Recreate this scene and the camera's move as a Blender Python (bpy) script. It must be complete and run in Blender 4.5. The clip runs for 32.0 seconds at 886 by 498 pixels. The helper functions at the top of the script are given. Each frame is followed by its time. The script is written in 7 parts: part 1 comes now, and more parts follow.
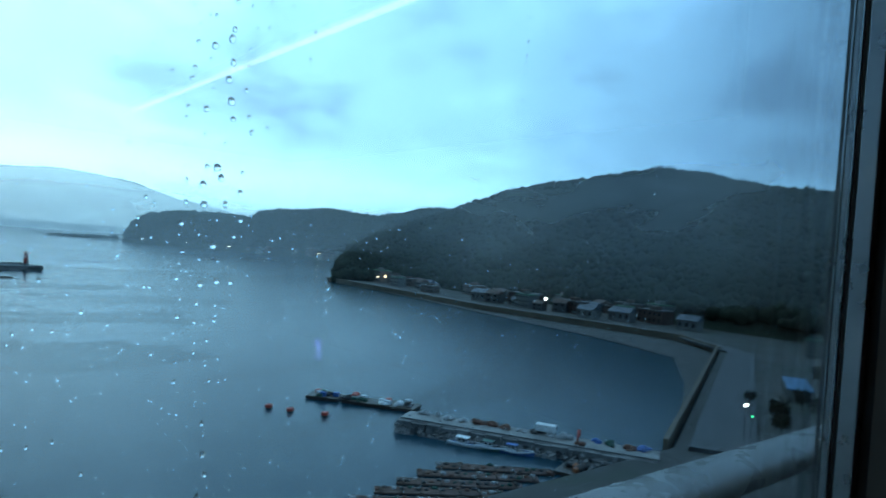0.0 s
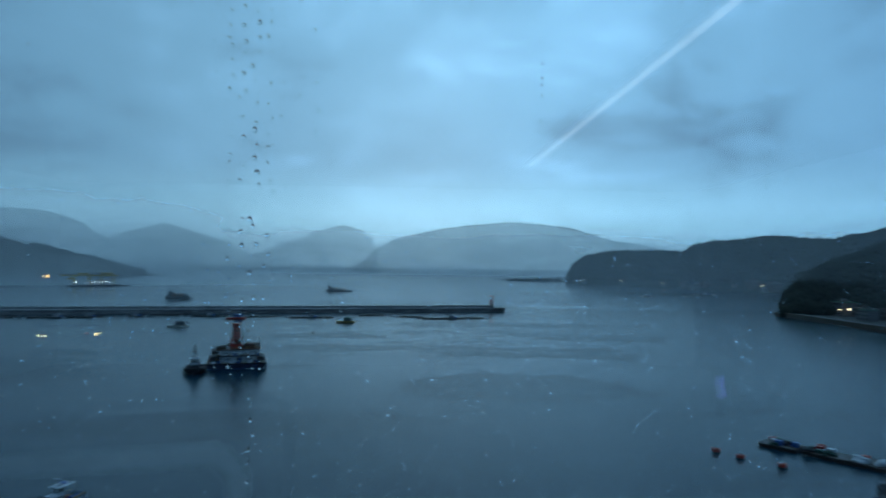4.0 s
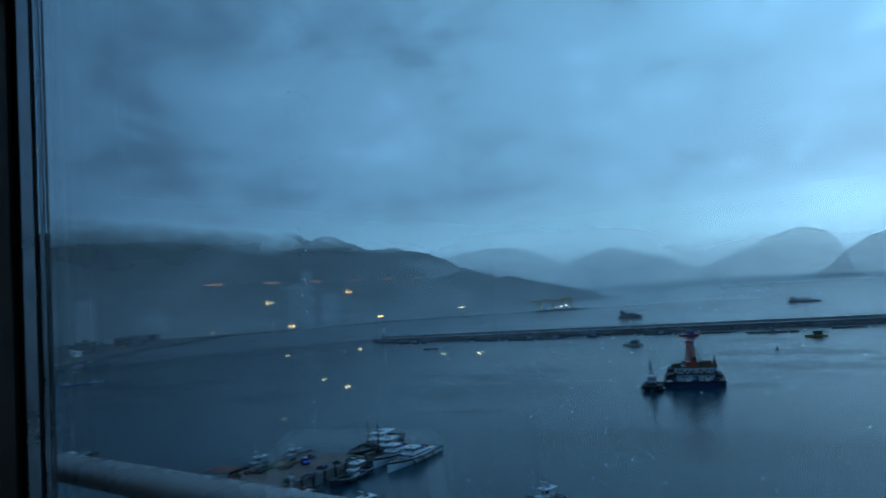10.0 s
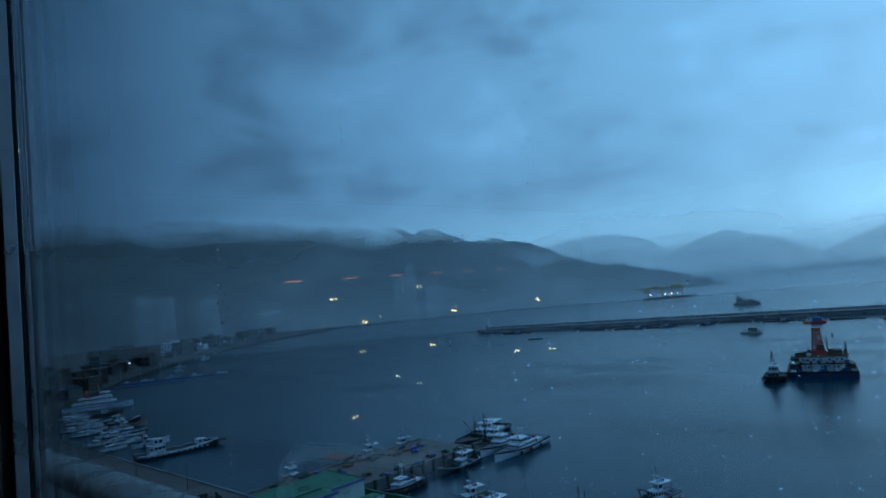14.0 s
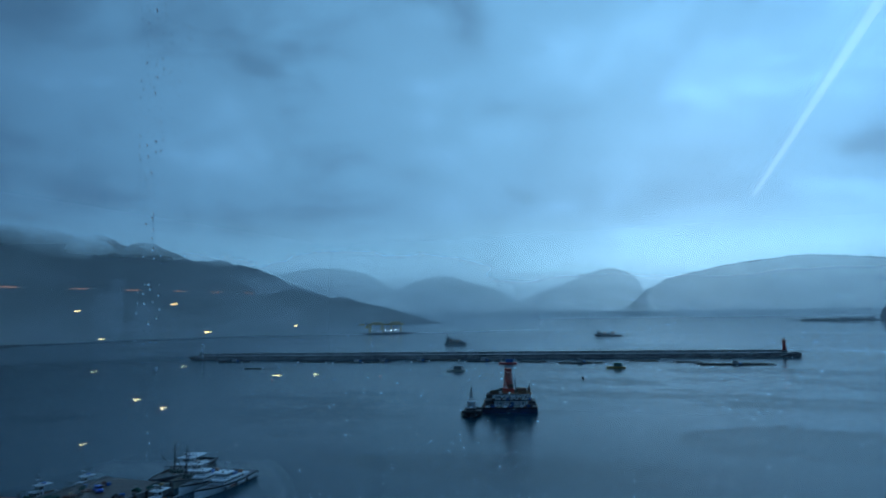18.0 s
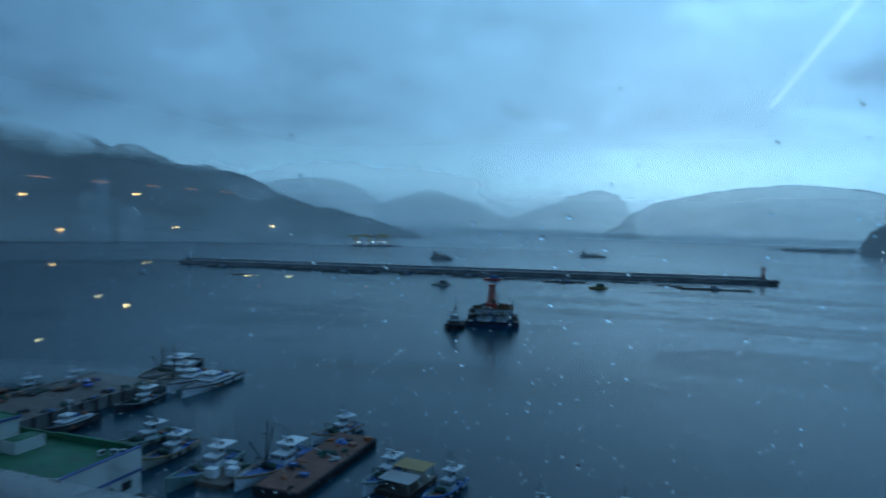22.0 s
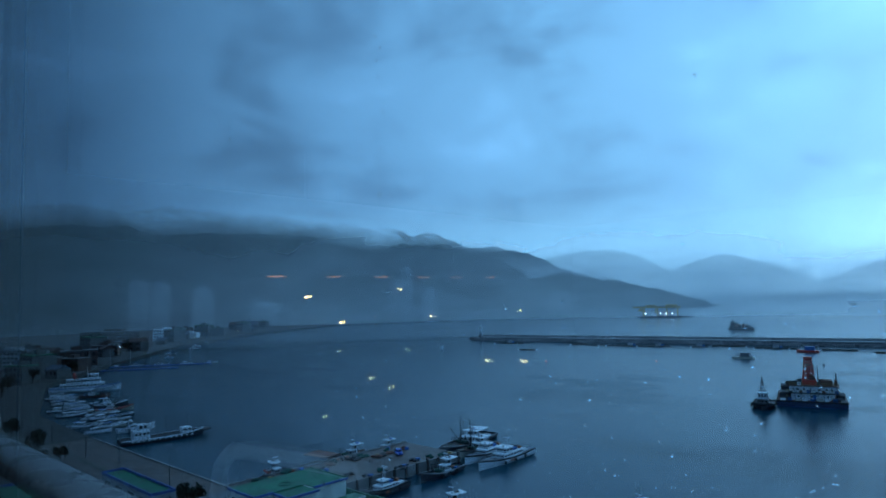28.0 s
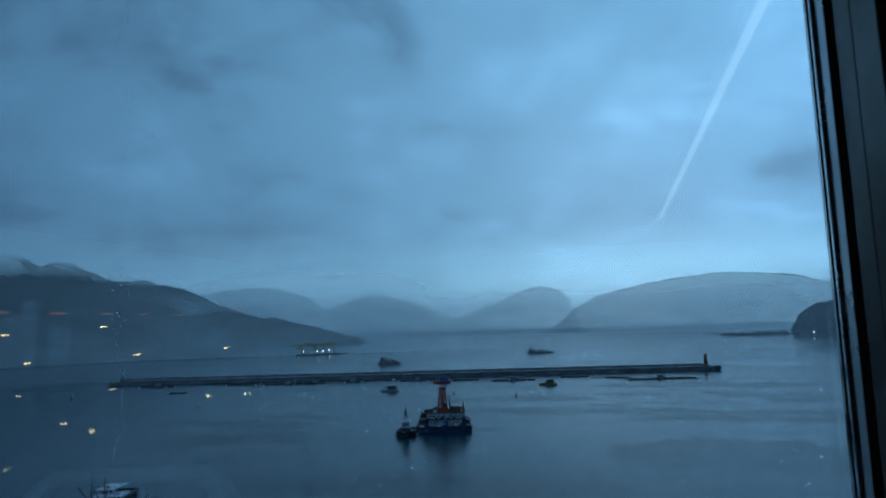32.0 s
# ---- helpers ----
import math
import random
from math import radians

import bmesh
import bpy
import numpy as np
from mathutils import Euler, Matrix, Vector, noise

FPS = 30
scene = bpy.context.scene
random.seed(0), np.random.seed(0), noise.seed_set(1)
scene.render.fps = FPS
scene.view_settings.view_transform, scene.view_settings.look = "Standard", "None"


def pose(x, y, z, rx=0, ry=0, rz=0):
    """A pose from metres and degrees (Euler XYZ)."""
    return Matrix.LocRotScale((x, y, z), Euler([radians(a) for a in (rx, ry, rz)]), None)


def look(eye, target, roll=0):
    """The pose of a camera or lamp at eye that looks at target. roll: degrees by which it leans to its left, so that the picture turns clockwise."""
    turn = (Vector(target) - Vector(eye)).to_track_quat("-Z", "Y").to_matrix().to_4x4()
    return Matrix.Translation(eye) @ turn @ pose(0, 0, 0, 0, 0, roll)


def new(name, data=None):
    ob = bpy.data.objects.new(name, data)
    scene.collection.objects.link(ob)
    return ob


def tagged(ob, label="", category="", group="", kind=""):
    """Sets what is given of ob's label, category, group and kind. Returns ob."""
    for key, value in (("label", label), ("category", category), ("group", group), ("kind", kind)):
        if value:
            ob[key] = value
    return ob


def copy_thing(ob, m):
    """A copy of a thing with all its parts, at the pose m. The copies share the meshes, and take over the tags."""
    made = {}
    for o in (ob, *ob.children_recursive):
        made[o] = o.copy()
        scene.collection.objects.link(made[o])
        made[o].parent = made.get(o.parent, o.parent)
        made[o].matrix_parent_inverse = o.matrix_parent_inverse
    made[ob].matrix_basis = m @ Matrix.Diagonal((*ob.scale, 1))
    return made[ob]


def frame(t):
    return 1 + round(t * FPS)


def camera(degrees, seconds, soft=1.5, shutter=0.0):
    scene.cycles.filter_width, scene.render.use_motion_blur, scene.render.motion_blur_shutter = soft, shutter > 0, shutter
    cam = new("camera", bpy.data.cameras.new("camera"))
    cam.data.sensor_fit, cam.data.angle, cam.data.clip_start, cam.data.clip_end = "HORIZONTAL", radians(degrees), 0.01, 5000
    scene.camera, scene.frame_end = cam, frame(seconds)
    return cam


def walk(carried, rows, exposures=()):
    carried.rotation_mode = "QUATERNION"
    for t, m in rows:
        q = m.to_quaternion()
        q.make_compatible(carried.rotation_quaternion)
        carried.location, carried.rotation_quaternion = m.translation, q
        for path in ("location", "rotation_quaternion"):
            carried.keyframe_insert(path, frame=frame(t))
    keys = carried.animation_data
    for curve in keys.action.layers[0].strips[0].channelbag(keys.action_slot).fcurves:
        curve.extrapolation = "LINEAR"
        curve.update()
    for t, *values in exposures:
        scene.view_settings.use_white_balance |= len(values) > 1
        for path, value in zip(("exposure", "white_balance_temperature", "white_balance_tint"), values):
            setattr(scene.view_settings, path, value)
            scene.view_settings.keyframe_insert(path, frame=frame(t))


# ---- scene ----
cam = camera(68.42, 32.0, 1.6, 0.4)
# seconds, place, tilt, lean, turn
PATH = [
    (0.0, -0.190, -0.510, 45.000, 89.68, -4.44, -39.72),
    (0.5, -0.150, -0.580, 45.000, 88.41, -1.71, -32.64),
    (1.0, -0.100, -0.640, 45.000, 87.80, -0.29, -26.25),
    (1.5, 0.000, -0.700, 45.000, 88.87, 0.34, -20.11),
    (2.0, 0.080, -0.730, 45.000, 89.25, 0.34, -15.88),
    (2.5, 0.080, -0.680, 45.000, 90.56, 1.01, -16.56),
    (3.0, 0.080, -0.650, 45.000, 90.30, 0.53, -17.12),
    (3.5, 0.130, -0.700, 45.000, 90.73, 0.00, -12.36),
    (4.0, 0.180, -0.750, 45.000, 91.22, -0.65, -2.90),
    (4.5, 0.280, -0.800, 45.000, 91.98, 0.60, 6.19),
    (6.5, 0.500, -0.950, 45.000, 94.71, 2.88, 10.83),
    (7.0, 0.570, -0.980, 45.000, 92.52, 3.40, 13.62),
    (7.5, 0.585, -1.200, 45.000, 92.56, 3.08, 18.33),
    (8.0, 0.600, -1.200, 45.000, 92.23, 3.65, 19.57),
    (8.5, 0.600, -0.980, 45.000, 93.74, 3.69, 18.42),
    (9.0, 0.600, -0.950, 45.000, 93.69, 4.05, 17.76),
    (9.5, 0.700, -0.880, 45.000, 94.21, 4.13, 25.50),
    (10.0, 0.900, -0.850, 45.000, 93.96, 4.17, 34.97),
    (10.5, 1.000, -0.840, 45.000, 95.10, 5.56, 39.32),
    (11.0, 1.020, -0.750, 45.000, 96.25, 6.62, 40.24),
    (11.5, 0.950, -0.700, 45.000, 95.37, 6.26, 36.42),
    (12.0, 0.750, -0.720, 45.000, 95.38, 4.41, 28.37),
    (12.5, 0.680, -0.750, 45.000, 96.38, 2.72, 26.74),
    (13.0, 0.840, -0.580, 45.000, 94.81, 4.28, 34.00),
    (13.5, 0.930, -0.500, 45.000, 93.83, 7.17, 42.34),
    (15.5, 0.970, -0.490, 45.000, 95.62, 2.25, 45.88),
    (16.0, 0.900, -0.510, 45.000, 95.26, -0.17, 43.24),
    (16.5, 0.870, -0.480, 45.000, 94.09, -0.88, 39.38),
    (17.0, 0.840, -0.600, 45.000, 93.79, 0.87, 34.54),
    (17.5, 0.810, -0.700, 45.000, 95.34, 0.86, 25.56),
    (18.0, 0.780, -0.800, 45.000, 95.22, 1.11, 20.21),
    (18.5, 0.755, -0.860, 45.000, 96.68, 0.10, 14.56),
    (19.0, 0.730, -0.920, 45.000, 96.44, 0.33, 8.50),
    (19.5, 0.705, -0.910, 44.950, 94.50, 0.35, 5.41),
    (20.0, 0.680, -0.890, 44.900, 91.49, 0.25, 4.29),
    (20.5, 0.680, -0.890, 44.900, 89.45, 0.20, 4.42),
    (21.0, 0.660, -0.720, 44.900, 86.26, 0.07, 7.05),
    (21.5, 0.650, -0.550, 44.910, 86.60, 1.35, 9.70),
    (22.0, 0.640, -0.420, 44.920, 87.76, -1.34, 19.14),
    (22.5, 0.740, -0.430, 44.970, 87.79, -0.06, 30.42),
    (23.0, 0.900, -0.490, 45.000, 89.12, 0.38, 39.67),
    (23.5, 0.875, -0.540, 45.000, 90.99, 2.25, 38.23),
    (24.0, 0.850, -0.590, 45.000, 90.67, 2.56, 33.56),
    (24.5, 0.885, -0.545, 45.000, 90.93, 1.88, 30.26),
    (25.0, 0.920, -0.500, 45.000, 91.33, 0.83, 34.01),
    (25.5, 0.995, -0.430, 45.000, 90.94, 0.44, 40.55),
    (26.0, 1.070, -0.410, 45.000, 91.17, 1.72, 45.54),
    (26.5, 1.080, -0.420, 45.000, 93.48, 0.58, 45.01),
    (28.5, 1.000, -0.380, 45.000, 94.92, 2.52, 42.36),
    (29.0, 0.950, -0.450, 45.000, 94.63, 1.24, 37.03),
    (29.5, 0.920, -0.550, 45.000, 94.91, 0.75, 32.05),
    (30.0, 0.890, -0.650, 45.000, 94.56, -0.23, 25.38),
    (30.5, 0.895, -0.750, 45.000, 95.12, -1.27, 22.03),
    (31.0, 0.900, -0.850, 45.000, 95.33, -1.05, 20.33),
    (31.5, 0.915, -1.000, 45.000, 95.25, 0.18, 16.96),
    (32.0, 0.930, -1.080, 45.000, 96.73, 1.82, 14.46),
]

# ---- world and light ----
EXPO = [(0.0, 0.96, 7350, 6), (0.5, 0.83, 7300, 7), (1.0, 0.62, 7150, 9), (2.0, 0.27, 7100, 10), (3.0, 0.00, 6950, 10), (4.0, -0.19, 6850, 11), (6.5, -0.38, 6600, 11), (7.0, -0.48, 6600, 11), (8.0, -0.25, 6500, 11), (9.0, -0.25, 6500, 11),
        (10.0, -0.05, 6320, 10), (11.0, 0.16, 6150, 11), (12.0, 0.17, 6100, 12), (13.0, -0.02, 6150, 11), (16.0, 0.43, 6130, 11), (17.0, 0.40, 6130, 11), (18.0, -0.11, 6180, 12), (19.0, -0.56, 6400, 12), (20.0, -0.54, 6500, 11), (21.0, -0.06, 6600, 12),
        (22.0, 0.05, 6370, 11), (23.0, 0.47, 6050, 12), (24.0, 0.42, 6050, 12), (25.0, 0.33, 6050, 12), (26.0, 0.58, 6000, 12), (29.0, 0.38, 6020, 13), (30.0, 0.04, 6200, 13), (31.0, -0.27, 6250, 12), (32.0, -0.44, 6300, 12)]
walk(cam, [(t, pose(*p)) for t, *p in PATH], EXPO)
cam.data.dof.use_dof = True
cam.data.dof.focus_distance = 400.0
cam.data.dof.aperture_fstop = 24.0


def nodes_of(tree):
    tree.nodes.clear()
    return tree.nodes, tree.links


def vmath(N, L, op, a, b=None):
    n = N.new("ShaderNodeVectorMath")
    n.operation = op
    for i, v in enumerate((a, b)):
        if v is None:
            continue
        if isinstance(v, (tuple, list)):
            n.inputs[i].default_value = v
        else:
            L.new(v, n.inputs[i])
    return n


def fmath(N, L, op, a, b=0.0, c=0.0):
    n = N.new("ShaderNodeMath")
    n.operation = op
    for i, v in enumerate((a, b, c)):
        if isinstance(v, (int, float)):
            n.inputs[i].default_value = v
        else:
            L.new(v, n.inputs[i])
    return n.outputs[0]


def ramp(N, L, fac, stops, mode="EASE"):
    n = N.new("ShaderNodeValToRGB")
    n.color_ramp.interpolation = mode
    while len(n.color_ramp.elements) < len(stops):
        n.color_ramp.elements.new(0.5)
    for e, (p, c) in zip(n.color_ramp.elements, stops):
        e.position = p
        e.color = (*c, 1) if len(c) == 3 else c
    L.new(fac, n.inputs[0])
    return n.outputs[0]


def noise_tex(N, L, vec, scale, detail=4.0, rough=0.55, dist=0.0):
    n = N.new("ShaderNodeTexNoise")
    n.inputs["Scale"].default_value = scale
    n.inputs["Detail"].default_value = detail
    n.inputs["Roughness"].default_value = rough
    n.inputs["Distortion"].default_value = dist
    if vec is not None:
        L.new(vec, n.inputs["Vector"])
    return n.outputs["Fac"]


def mixc(N, L, fac, a, b, mode="MIX"):
    n = N.new("ShaderNodeMix")
    n.data_type, n.blend_type = "RGBA", mode
    for k, v in ((0, fac), (6, a), (7, b)):
        if isinstance(v, (int, float)):
            n.inputs[k].default_value = v
        elif isinstance(v, (tuple, list)):
            n.inputs[k].default_value = (*v, 1)
        else:
            L.new(v, n.inputs[k])
    return n.outputs[2]


# overcast dusk: a clear-sky model seen through a deck of layered cloud, brightest where the sun has set
world = bpy.data.worlds.new("dusk_sky")
scene.world = world
world.use_nodes = True
N, L = nodes_of(world.node_tree)
co = N.new("ShaderNodeTexCoord").outputs["Generated"]
sep = N.new("ShaderNodeSeparateXYZ")
L.new(co, sep.inputs[0])
up = fmath(N, L, "MAXIMUM", sep.outputs[2], 0.0)
lift = fmath(N, L, "ADD", up, 0.16)
comb = N.new("ShaderNodeCombineXYZ")
L.new(fmath(N, L, "DIVIDE", sep.outputs[0], lift), comb.inputs[0])
L.new(fmath(N, L, "DIVIDE", sep.outputs[1], lift), comb.inputs[1])
deck = vmath(N, L, "ADD", comb.outputs[0], (3.1, 1.7, 0.0)).outputs[0]
big = noise_tex(N, L, deck, 0.55, 3.0, 0.5, 0.2)
fine = noise_tex(N, L, deck, 2.0, 9.0, 0.62, 0.15)
puff = noise_tex(N, L, vmath(N, L, "MULTIPLY", co, (1.0, 1.0, 1.7)).outputs[0], 4.6, 7.0, 0.56, 0.35)
cloud = fmath(N, L, "ADD", fmath(N, L, "MULTIPLY", big, 0.3), fmath(N, L, "ADD", fmath(N, L, "MULTIPLY", fine, 0.22), fmath(N, L, "MULTIPLY", puff, 0.48)))
# a darker bank low in the north-east
bank = vmath(N, L, "MULTIPLY", vmath(N, L, "SUBTRACT", co, (0.43, 0.875, 0.205)).outputs[0], (1.0, 1.0, 3.0)).outputs[0]
bank = vmath(N, L, "LENGTH", bank).outputs["Value"]
bank = fmath(N, L, "ADD", bank, fmath(N, L, "MULTIPLY_ADD", puff, 0.4, -0.2))
cloud = fmath(N, L, "SUBTRACT", cloud, ramp(N, L, bank, [(0.0, (0.05, 0.05, 0.05)), (0.14, (0.035, 0.035, 0.035)), (0.36, (0, 0, 0))]))
dark_cloud = (0.092, 0.215, 0.365)
light_cloud = (0.205, 0.465, 0.765)
cl = ramp(N, L, cloud, [(0.36, dark_cloud), (0.5, (0.142, 0.335, 0.55)), (0.66, light_cloud)])
glow_dir = Vector((-0.1, 0.96, 0.24)).normalized()
dot = vmath(N, L, "DOT_PRODUCT", co, tuple(glow_dir)).outputs["Value"]
glow = ramp(N, L, dot, [(0.0, (0.38, 0.44, 0.53)), (0.42, (0.44, 0.52, 0.62)), (0.72, (0.95, 1.02, 1.08)), (0.92, (1.24, 1.28, 1.28)), (1.0, (1.36, 1.38, 1.35))], "LINEAR")
# thinner cloud due north and to the east, thick over the western hills
side = fmath(N, L, "MULTIPLY_ADD", sep.outputs[0], 0.5, 0.5)
thick = ramp(N, L, side, [(0.0, (0.62, 0.62, 0.62)), (0.2, (0.68, 0.68, 0.68)), (0.3, (0.76, 0.76, 0.76)), (0.4, (0.9, 0.9, 0.9)), (0.5, (1.04, 1.04, 1.04)), (0.6, (1.18, 1.18, 1.18)), (0.7, (1.06, 1.06, 1.06)), (0.85, (1.15, 1.15, 1.15)), (0.97, (1.4, 1.4, 1.4))])
glow = mixc(N, L, 1.0, glow, thick, "MULTIPLY")
lit = mixc(N, L, 1.0, cl, glow, "MULTIPLY")
# haze towards the horizon
hz = ramp(N, L, up, [(0.0, (1, 1, 1)), (0.05, (0.75, 0.75, 0.75)), (0.16, (0, 0, 0))])
haze_col = mixc(N, L, 1.0, (0.31, 0.675, 0.97), glow, "MULTIPLY")
hzf = N.new("ShaderNodeRGBToBW")
L.new(hz, hzf.inputs[0])
lit = mixc(N, L, fmath(N, L, "MULTIPLY", hzf.outputs[0], 0.8), lit, haze_col)
sky = N.new("ShaderNodeTexSky")
sky.sky_type = "NISHITA"
sky.sun_disc = False
sky.sun_elevation = radians(12.0)
sky.sun_rotation = radians(2.0)
sky_dim = mixc(N, L, 1.0, sky.outputs[0], (0.08, 0.08, 0.08), "MULTIPLY")
total = mixc(N, L, 0.98, sky_dim, lit)
bg = N.new("ShaderNodeBackground")
L.new(total, bg.inputs[0])
bg.inputs[1].default_value = 1.5
L.new(bg.outputs[0], N.new("ShaderNodeOutputWorld").inputs[0])

sun_data = bpy.data.lights.new("sun", "SUN")
sun_data.energy, sun_data.angle, sun_data.color = 0.25, radians(50), (0.62, 0.82, 1.0)
sun = new("sun", sun_data)
sun.matrix_world = look((0, 150, 420), (0, 0, 0))


# ---- materials ----
def material(name, color, rough=0.6, metal=0.0, scale=3.0, vary=0.25, bump=0.15, bump_scale=None, stain=None, stain_scale=0.6, spec=0.5, coat=0.0, bump_dist=0.02):
    """Paint, metal, wood or stone with grain and stains at two scales."""
    m = bpy.data.materials.new(name)
    m.use_nodes = True
    N, L = nodes_of(m.node_tree)
    p = N.new("ShaderNodeBsdfPrincipled")
    geo = N.new("ShaderNodeTexCoord").outputs["Object"]
    info = N.new("ShaderNodeObjectInfo")
    off = vmath(N, L, "ADD", geo, info.outputs["Location"]).outputs[0]
    a = noise_tex(N, L, off, scale, 5.0, 0.6)
    b = noise_tex(N, L, off, scale * 0.17, 3.0, 0.5, 0.5)
    mixv = fmath(N, L, "ADD", fmath(N, L, "MULTIPLY", a, 0.5), fmath(N, L, "MULTIPLY", b, 0.5))
    lo = tuple(c * (1 - vary) for c in color)
    hi = tuple(min(1.0, c * (1 + vary)) for c in color)
    col = ramp(N, L, mixv, [(0.35, lo), (0.65, hi)])
    if stain:
        s = noise_tex(N, L, off, stain_scale, 6.0, 0.65, 0.8)
        sf = ramp(N, L, s, [(0.52, (0, 0, 0)), (0.68, (0.75, 0.75, 0.75))])
        col = mixc(N, L, sf, col, stain)
    L.new(col, p.inputs["Base Color"])
    r = ramp(N, L, a, [(0.3, (max(0.02, rough - 0.12),) * 3), (0.7, (min(1, rough + 0.12),) * 3)])
    L.new(r, p.inputs["Roughness"])
    p.inputs["Metallic"].default_value = metal
    p.inputs["Specular IOR Level"].default_value = spec
    p.inputs["Coat Weight"].default_value = coat
    if bump:
        bp = N.new("ShaderNodeBump")
        bp.inputs["Strength"].default_value = bump
        bp.inputs["Distance"].default_value = bump_dist
        L.new(noise_tex(N, L, off, bump_scale or scale * 2, 5.0, 0.6), bp.inputs["Height"])
        L.new(bp.outputs[0], p.inputs["Normal"])
    L.new(p.outputs[0], N.new("ShaderNodeOutputMaterial").inputs[0])
    return m


def emitter(name, color, strength):
    m = bpy.data.materials.new(name)
    m.use_nodes = True
    N, L = nodes_of(m.node_tree)
    e = N.new("ShaderNodeEmission")
    e.inputs[0].default_value = (*color, 1)
    e.inputs[1].default_value = strength
    L.new(e.outputs[0], N.new("ShaderNodeOutputMaterial").inputs[0])
    return m


def glass(name, ior=1.5, color=(1, 1, 1)):
    m = bpy.data.materials.new(name)
    m.use_nodes = True
    N, L = nodes_of(m.node_tree)
    g = N.new("ShaderNodeBsdfGlass")
    g.inputs["Color"].default_value = (*color, 1)
    g.inputs["Roughness"].default_value = 0.0
    g.inputs["IOR"].default_value = ior
    L.new(g.outputs[0], N.new("ShaderNodeOutputMaterial").inputs[0])
    return m


M_WHITE = material("white_boat_paint", (0.68, 0.71, 0.72), 0.4, 0, 2.0, 0.1, 0.05, stain=(0.28, 0.2, 0.14), stain_scale=0.9)
M_ROOF_WHITE = material("white_canopy", (0.78, 0.8, 0.8), 0.45, 0, 1.5, 0.08, 0.05, stain=(0.5, 0.48, 0.42), stain_scale=0.7)
M_CREAM = material("cream_hull_paint", (0.42, 0.4, 0.33), 0.5, 0, 2.0, 0.15, 0.1, stain=(0.16, 0.1, 0.06), stain_scale=1.1)
M_NAVY = material("dark_hull_paint", (0.02, 0.028, 0.04), 0.5, 0, 2.0, 0.3, 0.1, stain=(0.12, 0.06, 0.03), stain_scale=0.8)
M_BLUE = material("blue_deck_paint", (0.03, 0.12, 0.34), 0.5, 0, 2.0, 0.25, 0.1, stain=(0.1, 0.1, 0.11), stain_scale=1.0)
M_TEAL = material("green_deck_paint", (0.03, 0.12, 0.09), 0.5, 0, 2.0, 0.25, 0.1, stain=(0.08, 0.08, 0.07), stain_scale=1.0)
M_RUST = material("rusty_red_deck", (0.16, 0.066, 0.044), 0.75, 0, 2.5, 0.35, 0.2, stain=(0.07, 0.045, 0.03), stain_scale=0.7)
M_RED = material("red_paint", (0.52, 0.05, 0.03), 0.5, 0, 2.0, 0.2, 0.1, stain=(0.12, 0.03, 0.02), stain_scale=0.8)
M_ORANGE = material("orange_plastic", (0.32, 0.1, 0.04), 0.5, 0, 4.0, 0.2, 0.05)
M_YELLOW = material("yellow_paint", (0.33, 0.2, 0.05), 0.5, 0, 2.0, 0.2, 0.1, stain=(0.2, 0.1, 0.03))
M_DARK = material("dark_machinery", (0.035, 0.037, 0.04), 0.6, 0.2, 3.0, 0.4, 0.2, stain=(0.1, 0.05, 0.03), stain_scale=1.2)
M_STEEL = material("weathered_steel", (0.2, 0.21, 0.22), 0.5, 0.6, 3.0, 0.25, 0.15, stain=(0.12, 0.07, 0.045))
M_RUBBER = material("black_rubber", (0.015, 0.015, 0.016), 0.8, 0, 6.0, 0.3, 0.2)
M_NET = material("green_fishing_net", (0.02, 0.075, 0.055), 0.9, 0, 9.0, 0.5, 0.8, bump_dist=0.1)
M_WIN = material("dark_window_glass", (0.012, 0.016, 0.02), 0.08, 0, 1.0, 0.2, 0.0, spec=0.8)
M_CONC = material("wet_concrete", (0.2, 0.195, 0.185), 0.55, 0, 0.6, 0.3, 0.3, 3.0, stain=(0.07, 0.068, 0.065), stain_scale=0.12)
M_BWCONC = material("breakwater_concrete", (0.3, 0.295, 0.285), 0.6, 0, 0.6, 0.3, 0.3, 3.0, stain=(0.15, 0.147, 0.14), stain_scale=0.12)
M_DECKCONC = material("wet_pier_deck", (0.1, 0.07, 0.055), 0.5, 0, 0.5, 0.3, 0.3, 3.0, stain=(0.07, 0.05, 0.04), stain_scale=0.15)
M_ASPH = material("wet_asphalt", (0.045, 0.047, 0.05), 0.6, 0, 1.5, 0.25, 0.25, 12.0, stain=(0.03, 0.03, 0.032), stain_scale=0.1)
M_ROCK = material("breakwater_rock", (0.19, 0.185, 0.18), 0.7, 0, 0.5, 0.4, 0.6, 1.5, stain=(0.045, 0.05, 0.045), stain_scale=0.2, bump_dist=0.2)
M_GREENROOF = material("green_roof_coating", (0.012, 0.13, 0.06), 0.55, 0, 1.0, 0.3, 0.1, stain=(0.05, 0.09, 0.05), stain_scale=0.25)
M_GREENWALL = material("green_painted_parapet", (0.018, 0.13, 0.06), 0.5, 0, 1.0, 0.3, 0.1, stain=(0.06, 0.05, 0.025), stain_scale=0.3)
M_PLASTER = material("cream_plaster", (0.58, 0.58, 0.53), 0.75, 0, 0.9, 0.1, 0.15, 8.0, stain=(0.36, 0.35, 0.31), stain_scale=0.25)
M_PLASTER_B = material("grey_plaster", (0.36, 0.37, 0.37), 0.75, 0, 0.9, 0.15, 0.15, 8.0, stain=(0.2, 0.2, 0.19), stain_scale=0.25)
